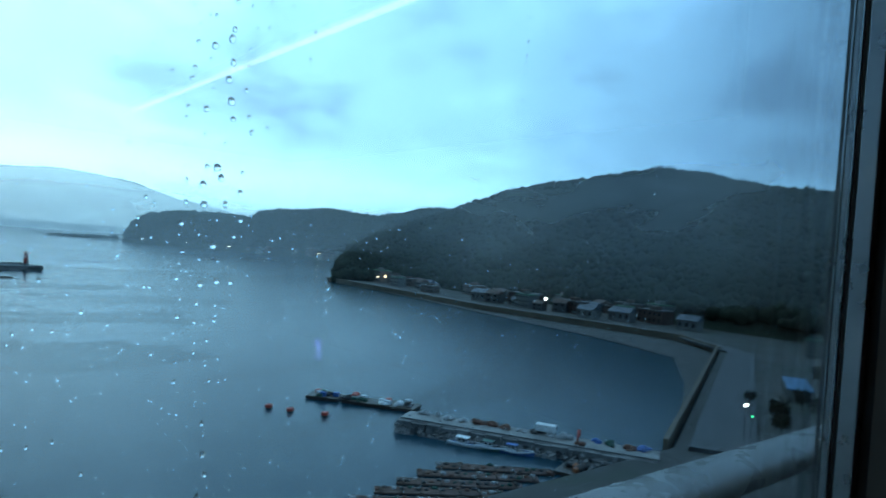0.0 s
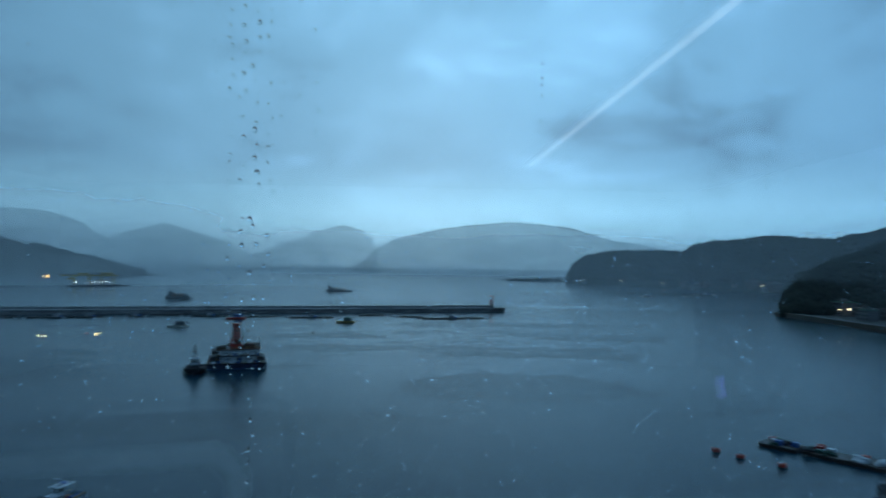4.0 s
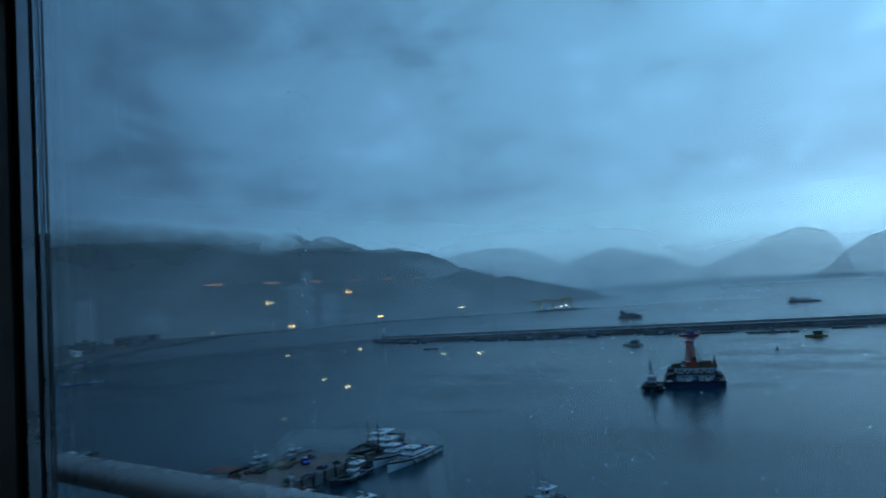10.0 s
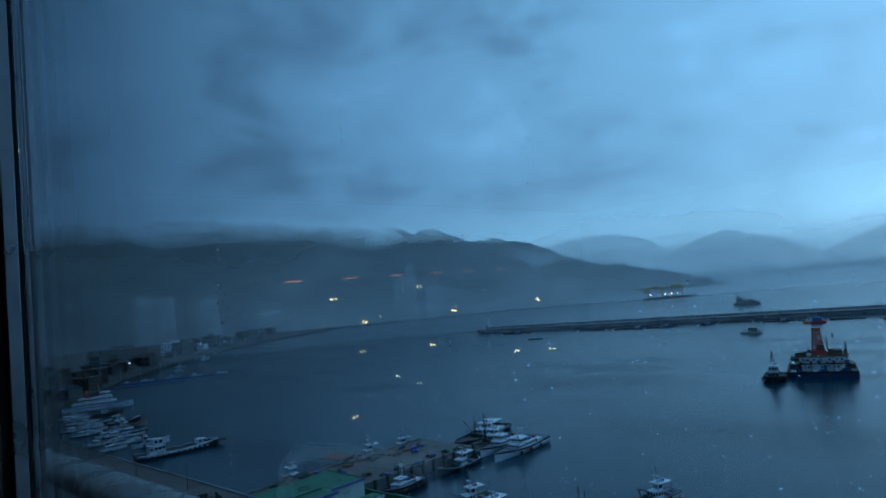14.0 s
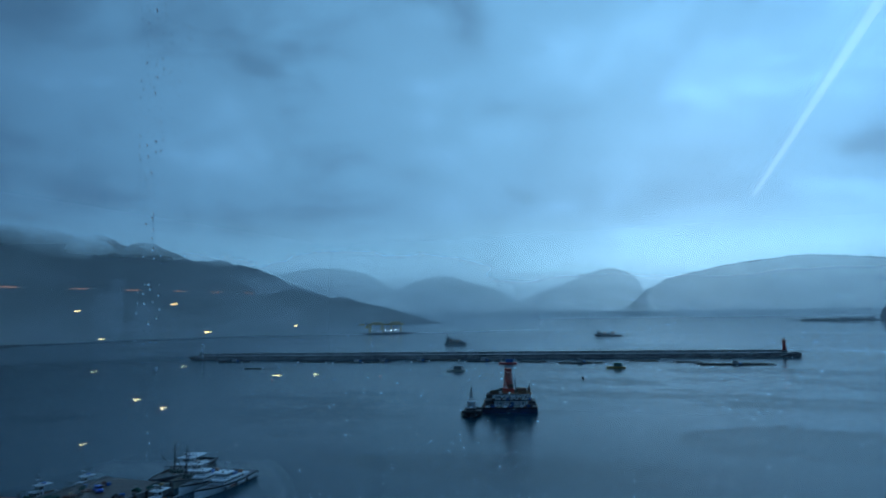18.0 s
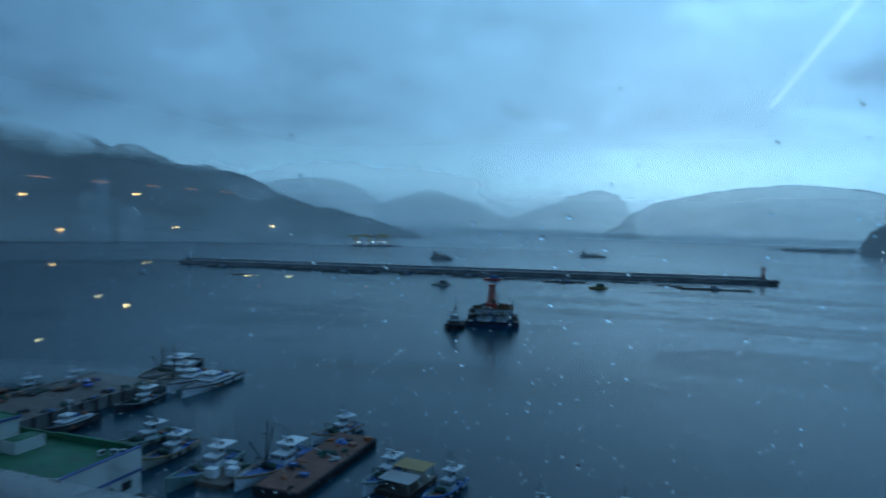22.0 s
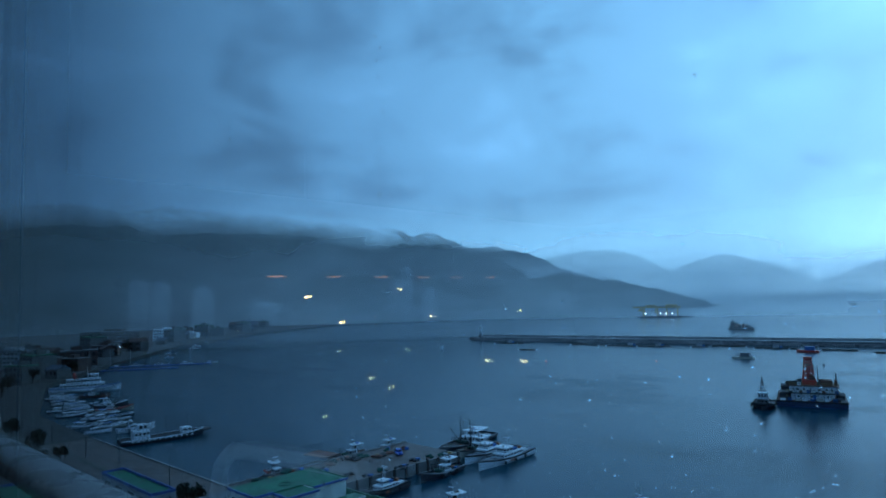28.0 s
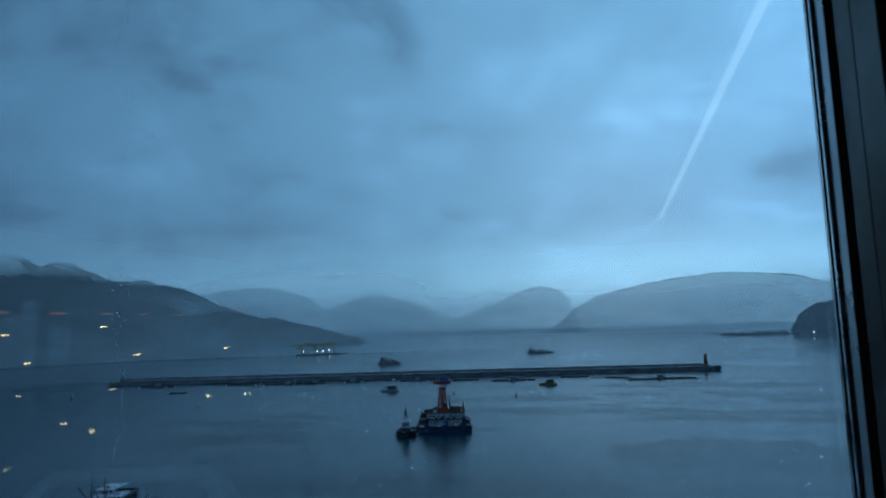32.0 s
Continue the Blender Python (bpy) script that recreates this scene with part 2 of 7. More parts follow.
M_BRICK = material("brown_brick", (0.08, 0.045, 0.035), 0.8, 0, 1.2, 0.25, 0.2, stain=(0.07, 0.05, 0.04), stain_scale=0.15)
M_BLUETRIM = material("blue_trim_paint", (0.06, 0.1, 0.28), 0.5, 0, 2.0, 0.15, 0.05, stain=(0.1, 0.11, 0.2))
M_HOUSE_A = material("weathered_house_wall", (0.15, 0.15, 0.145), 0.8, 0, 0.5, 0.2, 0.15, 6.0, stain=(0.07, 0.07, 0.065), stain_scale=0.2)
M_HOUSE_B = material("grey_house_wall", (0.08, 0.08, 0.08), 0.8, 0, 0.5, 0.2, 0.15, 6.0, stain=(0.08, 0.08, 0.075), stain_scale=0.2)
M_ROOFRED = material("red_tile_roof", (0.085, 0.05, 0.042), 0.7, 0, 1.0, 0.3, 0.3, 3.0)
M_ROOFBLUE = material("blue_sheet_roof", (0.055, 0.075, 0.1), 0.5, 0, 1.0, 0.25, 0.2, 3.0)
M_ROOFGREY = material("grey_sheet_roof", (0.075, 0.078, 0.082), 0.5, 0, 1.0, 0.25, 0.2, 3.0)
M_SAND = material("wet_sand", (0.034, 0.033, 0.032), 0.7, 0, 0.2, 0.2, 0.2, 3.0, stain=(0.045, 0.042, 0.038), stain_scale=0.03)
M_LAND = material("town_ground", (0.045, 0.045, 0.042), 0.8, 0, 0.15, 0.35, 0.3, 1.0, stain=(0.03, 0.045, 0.028), stain_scale=0.03)
M_TIMBER = material("dark_stained_wood", (0.05, 0.035, 0.026), 0.5, 0, 5.0, 0.3, 0.12, 40.0, bump_dist=0.002)
M_ALU = material("anodised_aluminium", (0.42, 0.45, 0.48), 0.35, 0.85, 8.0, 0.12, 0.03, bump_dist=0.002)
M_GASKET = material("black_gasket", (0.01, 0.01, 0.011), 0.7, 0, 8.0, 0.2, 0.05)
M_RAIL = material("wet_painted_rail", (0.27, 0.29, 0.3), 0.3, 0, 9.0, 0.12, 0.4, 110.0, stain=(0.33, 0.35, 0.36), stain_scale=9.0, bump_dist=0.004)
M_GLASS = glass("window_glass", 1.5, (0.97, 0.985, 0.985))
M_WATERDROP = glass("rain_water", 1.33)
M_TREE = material("dark_pine_leaves", (0.018, 0.028, 0.019), 0.95, 0, 0.15, 0.4, 0.5, 0.9, stain=(0.025, 0.035, 0.021), stain_scale=0.05, spec=0.1, bump_dist=0.5)
M_TRUNK = material("tree_bark", (0.06, 0.045, 0.035), 0.9, 0, 3.0, 0.3, 0.5)
M_LAMP_WARM = emitter("warm_lamp_glass", (1.0, 0.6, 0.2), 28.0)
M_LAMP_STREET = emitter("street_lamp_glass", (1.0, 0.78, 0.5), 5.0)
M_LAMP_WHITE = emitter("white_flood_lamp", (0.85, 0.95, 1.0), 9.0)
M_LAMP_GREEN = emitter("green_signal", (0.02, 0.9, 0.35), 2.2)
M_STRIP = emitter("ceiling_strip_diffuser", (0.8, 0.92, 1.0), 1.05)
M_LED = emitter("blue_led", (0.2, 0.22, 1.0), 9.0)
M_SIGN = emitter("lit_white_sign", (0.75, 0.9, 1.0), 1.6)


# centre and half size of each ruffled patch
RUFFLED = [(-12, 342, 66, 24), (60, 330, 60, 26), (42, 238, 52, 20), (-54, 286, 20, 9), (-60, 396, 46, 17), (-165, 290, 40, 14), (-135, 215, 24, 9), (120, 400, 60, 20), (-34, 190, 10, 5), (-110, 255, 15, 6), (60, 470, 70, 22)]


def water_material():
    m = bpy.data.materials.new("harbour_water")
    m.use_nodes = True
    N, L = nodes_of(m.node_tree)
    p = N.new("ShaderNodeBsdfPrincipled")
    geo = N.new("ShaderNodeTexCoord").outputs["Object"]
    warp = N.new("ShaderNodeTexNoise")
    warp.inputs["Scale"].default_value = 0.013
    warp.inputs["Detail"].default_value = 6.0
    warp.inputs["Roughness"].default_value = 0.6
    L.new(geo, warp.inputs["Vector"])
    shift = vmath(N, L, "MULTIPLY", vmath(N, L, "SUBTRACT", warp.outputs["Color"], (0.5, 0.5, 0.5)).outputs[0], (190.0, 95.0, 0.0)).outputs[0]
    where = vmath(N, L, "ADD", geo, shift).outputs[0]
    # wind-ruffled patches with sharp edges on the calm water
    patches = None
    for cx, cy, rx, ry in RUFFLED:
        d = vmath(N, L, "LENGTH", vmath(N, L, "DIVIDE", vmath(N, L, "SUBTRACT", where, (cx, cy, 0)).outputs[0], (rx, ry, 1)).outputs[0]).outputs["Value"]
        patches = d if patches is None else fmath(N, L, "MINIMUM", patches, d)
    inside = ramp(N, L, patches, [(0.0, (0.62, 0.62, 0.62)), (0.6, (0.5, 0.5, 0.5)), (0.88, (0.35, 0.35, 0.35)), (1.0, (1, 1, 1))])
    slick = noise_tex(N, L, vmath(N, L, "MULTIPLY", geo, (0.35, 1.0, 1.0)).outputs[0], 0.008, 4.0, 0.5, 1.8)
    broad = ramp(N, L, slick, [(0.38, (0.5, 0.5, 0.5)), (0.42, (0.88, 0.88, 0.88)), (0.7, (1, 1, 1))])
    trail = noise_tex(N, L, vmath(N, L, "MULTIPLY", geo, (0.4, 1.0, 1.0)).outputs[0], 0.0065, 3.0, 0.5, 1.2)
    thin = ramp(N, L, fmath(N, L, "ABSOLUTE", fmath(N, L, "SUBTRACT", trail, 0.53)), [(0.0, (1, 1, 1)), (0.008, (0.7, 0.7, 0.7)), (0.02, (0, 0, 0))])
    calm = mixc(N, L, 1.0, mixc(N, L, 1.0, inside, broad, "DARKEN"), thin, "LIGHTEN")
    bw = N.new("ShaderNodeRGBToBW")
    L.new(calm, bw.inputs[0])
    # ruffled water also gets a darker body colour, imitating its weaker sky reflection
    L.new(mixc(N, L, bw.outputs[0], (0.001, 0.014, 0.024), (0.002, 0.036, 0.058)), p.inputs["Base Color"])
    L.new(fmath(N, L, "MULTIPLY_ADD", bw.outputs[0], -0.12, 0.3), p.inputs["Roughness"])
    p.inputs["IOR"].default_value = 1.33
    p.inputs["Specular IOR Level"].default_value = 0.42
    w1 = noise_tex(N, L, geo, 0.8, 6.0, 0.65, 0.3)
    w2 = noise_tex(N, L, geo, 0.09, 3.0, 0.55, 0.5)
    hgt = fmath(N, L, "ADD", w1, fmath(N, L, "MULTIPLY", w2, 2.2))
    bp = N.new("ShaderNodeBump")
    bp.inputs["Distance"].default_value = 0.5
    L.new(fmath(N, L, "MULTIPLY_ADD", bw.outputs[0], -0.2, 0.31), bp.inputs["Strength"])
    L.new(hgt, bp.inputs["Height"])
    L.new(bp.outputs[0], p.inputs["Normal"])
    L.new(p.outputs[0], N.new("ShaderNodeOutputMaterial").inputs[0])
    return m


def hill_material(name, color, base, soft, veil=0.0):
    """Wooded slopes, see-through by at least the share veil to imitate haze; their tops fade out above the height base
    as if in cloud.
    """
    m = bpy.data.materials.new(name)
    m.use_nodes = True
    N, L = nodes_of(m.node_tree)
    p = N.new("ShaderNodeBsdfPrincipled")
    geo = N.new("ShaderNodeTexCoord").outputs["Object"]
    a = noise_tex(N, L, geo, 0.05, 6.0, 0.65)
    b = noise_tex(N, L, geo, 0.006, 4.0, 0.55, 0.4)
    v = fmath(N, L, "ADD", fmath(N, L, "MULTIPLY", a, 0.5), fmath(N, L, "MULTIPLY", b, 0.5))
    L.new(ramp(N, L, v, [(0.36, tuple(c * 0.55 for c in color)), (0.64, tuple(c * 1.5 for c in color))]), p.inputs["Base Color"])
    p.inputs["Roughness"].default_value = 0.95
    p.inputs["Specular IOR Level"].default_value = 0.1
    bp = N.new("ShaderNodeBump")
    bp.inputs["Strength"].default_value = 0.9
    bp.inputs["Distance"].default_value = 8.0
    L.new(noise_tex(N, L, geo, 0.11, 5.0, 0.7), bp.inputs["Height"])
    L.new(bp.outputs[0], p.inputs["Normal"])
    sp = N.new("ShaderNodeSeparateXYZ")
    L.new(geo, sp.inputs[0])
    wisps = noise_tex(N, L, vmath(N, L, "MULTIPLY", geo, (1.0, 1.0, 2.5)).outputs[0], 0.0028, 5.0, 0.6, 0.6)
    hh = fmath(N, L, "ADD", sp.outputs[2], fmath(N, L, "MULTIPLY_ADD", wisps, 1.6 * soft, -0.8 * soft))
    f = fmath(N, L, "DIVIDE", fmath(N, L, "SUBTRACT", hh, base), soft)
    # haze and cloud imitated: the sky behind shows through the slope
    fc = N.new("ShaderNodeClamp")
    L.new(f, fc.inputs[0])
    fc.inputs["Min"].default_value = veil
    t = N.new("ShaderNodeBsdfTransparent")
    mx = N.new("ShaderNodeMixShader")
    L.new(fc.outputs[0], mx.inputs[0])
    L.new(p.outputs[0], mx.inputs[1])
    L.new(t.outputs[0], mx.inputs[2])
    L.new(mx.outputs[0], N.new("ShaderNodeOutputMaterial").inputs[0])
    return m


def mist_material(name, low, high, z_low, z_high, z_top, patch, scale, ends):
    """Thin drifting mist: more of it between z_low and z_high, none at the water and above z_top."""
    m = bpy.data.materials.new(name)
    m.use_nodes = True
    N, L = nodes_of(m.node_tree)
    geo = N.new("ShaderNodeTexCoord").outputs["Object"]
    sp = N.new("ShaderNodeSeparateXYZ")
    L.new(geo, sp.inputs[0])
    n = noise_tex(N, L, vmath(N, L, "MULTIPLY", geo, (1.0, 1.0, 3.2)).outputs[0], scale, 5.0, 0.55, 0.5)
    zz = fmath(N, L, "DIVIDE", sp.outputs[2], z_top)
    prof = ramp(N, L, zz, [(0.0, (0, 0, 0)), (z_low / z_top, (low,) * 3), (z_high / z_top, (high,) * 3), (1.0, (0, 0, 0))], "EASE")
    bw = N.new("ShaderNodeRGBToBW")
    L.new(prof, bw.inputs[0])
    amt = fmath(N, L, "MULTIPLY", bw.outputs[0], fmath(N, L, "MULTIPLY_ADD", n, 2 * patch, 1 - patch))
    # the bank thins out towards both ends, given as bearings to the west
    bear = fmath(N, L, "MULTIPLY", fmath(N, L, "ARCTAN2", fmath(N, L, "MULTIPLY", sp.outputs[0], -1.0), sp.outputs[1]), 57.29578)
    for edge, sgn in zip(ends, (1.0, -1.0)):
        k = N.new("ShaderNodeClamp")
        L.new(fmath(N, L, "DIVIDE", fmath(N, L, "MULTIPLY", fmath(N, L, "SUBTRACT", bear, edge), sgn), 14.0), k.inputs[0])
        amt = fmath(N, L, "MULTIPLY", amt, k.outputs[0])
    fc = N.new("ShaderNodeClamp")
    L.new(amt, fc.inputs[0])
    d = N.new("ShaderNodeBsdfDiffuse")
    d.inputs[0].default_value = (0.93, 0.97, 0.99, 1)
    tl = N.new("ShaderNodeBsdfTranslucent")
    tl.inputs[0].default_value = (0.93, 0.97, 0.99, 1)
    ds = N.new("ShaderNodeMixShader")
    ds.inputs[0].default_value = 0.75
    L.new(d.outputs[0], ds.inputs[1])
    L.new(tl.outputs[0], ds.inputs[2])
    mx = N.new("ShaderNodeMixShader")
    L.new(fc.outputs[0], mx.inputs[0])
    L.new(N.new("ShaderNodeBsdfTransparent").outputs[0], mx.inputs[1])
    L.new(ds.outputs[0], mx.inputs[2])
    L.new(mx.outputs[0], N.new("ShaderNodeOutputMaterial").inputs[0])
    return m


M_WATER = water_material()
M_HILL_NEAR = hill_material("wooded_hill_near", (0.022, 0.034, 0.024), 140.0, 70.0)
M_HILL_LEFT = hill_material("wooded_hill_left", (0.026, 0.04, 0.03), 190.0, 80.0)
# distance haze of the far hills is put in as see-through material
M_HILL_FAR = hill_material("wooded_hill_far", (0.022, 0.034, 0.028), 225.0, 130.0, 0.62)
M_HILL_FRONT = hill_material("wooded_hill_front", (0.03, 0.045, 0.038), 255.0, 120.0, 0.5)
M_HEAD = hill_material("wooded_headland", (0.024, 0.038, 0.026), 400.0, 60.0)
M_MIST_FAR = mist_material("far_mist", 0.5, 0.36, 1.5, 90.0, 240.0, 0.7, 0.0036, (-60, 75))
M_MIST_LEFT = mist_material("shore_mist", 0.46, 0.34, 2.5, 100.0, 250.0, 0.6, 0.005, (5, 125))
M_MIST_HILL = mist_material("hillside_mist", 0.1, 0.26, 8.0, 95.0, 180.0, 0.9, 0.009, (-110, -28))
M_MIST_MID = mist_material("harbour_mist", 0.2, 0.15, 4.0, 80.0, 260.0, 0.3, 0.006, (-40, 130))
M_MIST_PEAK = mist_material("peak_mist", 0.4, 0.3, 1.5, 110.0, 230.0, 0.9, 0.006, (-40, 50))
M_MIST_VALLEY = mist_material("valley_mist", 0.5, 0.55, 2.0, 70.0, 190.0, 0.8, 0.005, (16, 62))
M_MIST_HEAD = mist_material("headland_mist", 0.22, 0.18, 3.0, 60.0, 160.0, 0.4, 0.006, (-75, 0))


# ---- mesh helpers ----
def obj(name, bm, mat, parent=None, label="", smooth=False):
    me = bpy.data.meshes.new(name)
    bm.normal_update()
    bm.to_mesh(me)
    bm.free()
    if smooth:
        me.shade_smooth()
    for k in (mat if isinstance(mat, (list, tuple)) else [mat]):
        me.materials.append(k)
    ob = new(name, me)
    if parent is not None:
        ob.parent = parent
    if label:
        ob["label"] = label
    return ob


def part(name, bm, mat, parent, label="", smooth=False):
    return obj(name, bm, mat, parent, label, smooth)


def thing(name, x, y, z, turn=0.0, label="", category="", group="", kind=""):
    e = new(name)
    e.matrix_basis = pose(x, y, z, 0, 0, turn)
    e.empty_display_size = 0.5
    return tagged(e, label, category, group, kind)


def box(bm, x0, y0, z0, x1, y1, z1, bevel=0.0, top=None):
    """A block; bevel rounds its edges, top (sx, sy) narrows or widens its upper face."""
    m = Matrix.Translation(((x0 + x1) / 2, (y0 + y1) / 2, (z0 + z1) / 2)) @ Matrix.Diagonal((x1 - x0, y1 - y0, z1 - z0, 1))
    r = bmesh.ops.create_cube(bm, size=1, matrix=m)
    vs = r["verts"]
    if top:
        cx, cy = (x0 + x1) / 2, (y0 + y1) / 2
        for v in vs:
            if v.co.z > (z0 + z1) / 2:
                v.co.x = cx + (v.co.x - cx) * top[0]
                v.co.y = cy + (v.co.y - cy) * top[1]
    if bevel:
        es = list({e for v in vs for e in v.link_edges})
        bmesh.ops.bevel(bm, geom=es, offset=bevel, segments=2, affect="EDGES", profile=0.5)
    return bm


def rod(bm, a, b, r, r2=None, seg=6):
    a, b = Vector(a), Vector(b)
    d = b - a
    m = Matrix.Translation((a + b) / 2) @ d.to_track_quat("Z", "Y").to_matrix().to_4x4()
    bmesh.ops.create_cone(bm, cap_ends=True, segments=seg, radius1=r, radius2=r if r2 is None else r2, depth=d.length, matrix=m)
    return bm


def ball(bm, c, r, sub=1, squash=(1, 1, 1)):
    bmesh.ops.create_icosphere(bm, subdivisions=sub, radius=r, matrix=Matrix.Translation(c) @ Matrix.Diagonal((*squash, 1)))
    return bm


def torus(bm, c, R, r, axis="X", n=10, k=5):
    rings = []
    for i in range(n):
        a = 2 * math.pi * i / n
        ring = []
        for j in range(k):
            b = 2 * math.pi * j / k
            q = R + r * math.cos(b)
            p = (r * math.sin(b), q * math.cos(a), q * math.sin(a))
            if axis == "Y":
                p = (p[1], p[0], p[2])
            ring.append(bm.verts.new(Vector(c) + Vector(p)))
        rings.append(ring)
    for i in range(n):
        for j in range(k):
            bm.faces.new((rings[i][j], rings[(i + 1) % n][j], rings[(i + 1) % n][(j + 1) % k], rings[i][(j + 1) % k]))
    return bm


def B():
    return bmesh.new()


def block(name, dims, mat, parent, label="", bevel=0.0, top=None):
    return part(name, box(B(), *dims, bevel=bevel, top=top), mat, parent, label)


def bar(name, a, b, r, mat, parent, label="", r2=None, seg=6):
    return part(name, rod(B(), a, b, r, r2, seg), mat, parent, label, smooth=True)


def heap(c, r, h, seed, n=9):
    """A loose, lumpy heap with an uneven foot."""
    rnd = random.Random(seed)
    bm = B()
    for i in range(n):
        a, k = rnd.uniform(0, 6.28), rnd.random() ** 0.5
        q = r * rnd.uniform(0.25, 0.5)
        ball(bm, (c[0] + r * k * 0.8 * math.cos(a), c[1] + r * k * 0.8 * math.sin(a), c[2] + h * (1 - k) * 0.6), q, 2, (1, rnd.uniform(0.7, 1.4), min(1.0, h / r) * rnd.uniform(0.6, 1.1)))
    for v in bm.verts:
        v.co += noise.noise_vector(v.co * 3.1) * r * 0.12
    return bm


# ---- sea and land ----
bm = B()
rings = [[bm.verts.new((0, 0, 0))]]
for r in (60, 140, 300, 600, 1200, 2400, 4900):
    rings.append([bm.verts.new((r * math.cos(2 * math.pi * i / 48), r * math.sin(2 * math.pi * i / 48), 0)) for i in range(48)])
for i in range(48):
    bm.faces.new((rings[0][0], rings[1][i], rings[1][(i + 1) % 48]))
    for a, b in zip(rings[1:], rings[2:]):
        bm.faces.new((a[i], b[i], b[(i + 1) % 48], a[(i + 1) % 48]))
tagged(obj("water", bm, M_WATER), "calm dark blue harbour water with pale slicks", "water", kind="structure")


def slab_of(name, outline, z0, z1, mat, label, category="ground", kind="structure"):
    bm = B()
    lo = [bm.verts.new((x, y, z0)) for x, y in outline]
    hi = [bm.verts.new((x, y, z1)) for x, y in outline]
    n = len(outline)
    for i in range(n):
        bm.faces.new((lo[i], lo[(i + 1) % n], hi[(i + 1) % n], hi[i]))
    f = bm.faces.new(hi)
    bmesh.ops.recalc_face_normals(bm, faces=bm.faces[:])
    bmesh.ops.triangulate(bm, faces=[f])
    return tagged(obj(name, bm, mat), label, category, kind=kind)


slab_of("ground", [(335, 578), (331, 470), (327, 350), (337, 280), (350, 200), (326, 163), (140, 79), (-240, 77), (-300, 79), (-412, 112), (-520, 185), (-672, 303), (-827, 484), (-970, 740),
                   (-1100, 1150), (-1200, 2050), (-1400, 2700), (-2400, 2700), (-2400, -600), (1400, -600), (1400, 760), (600, 700), (430, 640), (345, 600)],
        -3.0, 2.4, M_LAND, "dark wet town ground behind stone sea walls")
slab_of("beach", [(331, 500), (322, 400), (310, 300), (300, 215), (285, 165), (230, 128), (190, 106), (210, 112), (326, 165), (352, 200), (338, 280), (329, 350)], -1.0, 0.35, M_SAND, "strip of wet brown sand below the sea wall", "beach")
slab_of("pavement", [(-232, 76.6), (-120, 76.6), (-120, 60), (-232, 60)], 2.3, 2.46, M_DECKCONC, "wet brown quayside paving behind the harbour edge", "pavement")
slab_of("road", [(141, 76), (318, 156), (342, 196), (352, 190), (326, 146), (149, 64)], 2.3, 3.4, M_ASPH, "wet coastal road on a low embankment", "road")
slab_of("far_road", [(338, 575), (334, 470), (330, 350), (341, 280), (351, 215), (362, 215), (352, 280), (341, 350), (345, 470), (349, 575)], 2.3, 3.2, M_ASPH, "wet coastal road behind the beach", "road")


def sea_wall(name, pts, h, w, mat, label):
    bm = B()
    for (x0, y0), (x1, y1) in zip(pts, pts[1:]):
        d = Vector((x1 - x0, y1 - y0, 0))
        n = Vector((-d.y, d.x, 0)).normalized() * w
        q = [Vector((x0, y0, 0)), Vector((x1, y1, 0)), Vector((x1, y1, 0)) + n, Vector((x0, y0, 0)) + n]
        lo = [bm.verts.new(p + Vector((0, 0, -1))) for p in q]
        hi = [bm.verts.new(p + Vector((0, 0, h))) for p in q]
        for i in range(4):
            bm.faces.new((lo[i], lo[(i + 1) % 4], hi[(i + 1) % 4], hi[i]))
        bm.faces.new(hi)
    bmesh.ops.recalc_face_normals(bm, faces=bm.faces[:])
    return tagged(obj(name, bm, mat), label, "wall", kind="structure")


M_WALLSTONE = material("ochre_sea_wall", (0.1, 0.075, 0.05), 0.7, 0, 0.4, 0.25, 0.3, 2.0, stain=(0.12, 0.09, 0.06), stain_scale=0.1)
sea_wall("sea_wall_east", [(334, 578), (330, 470), (326, 350), (336, 280), (349, 200), (325, 164)], 4.2, 1.2, M_WALLSTONE, "low ochre stone sea wall along the beach road")
sea_wall("sea_wall_south", [(325, 164), (230, 121), (139, 80)], 4.2, -1.2, M_WALLSTONE, "low ochre stone sea wall beside the coastal road")


# ---- hills ----
def lerp_rows(rows, a):
    rows = sorted(rows)
    if a <= rows[0][0]:
        return rows[0][1:]
    for p, q in zip(rows, rows[1:]):
        if a <= q[0]:
            k = (a - p[0]) / (q[0] - p[0])
            k = k * k * (3 - 2 * k) * 0.4 + k * 0.6
            return [u + (v - u) * k for u, v in zip(p[1:], q[1:])]
    return rows[-1][1:]


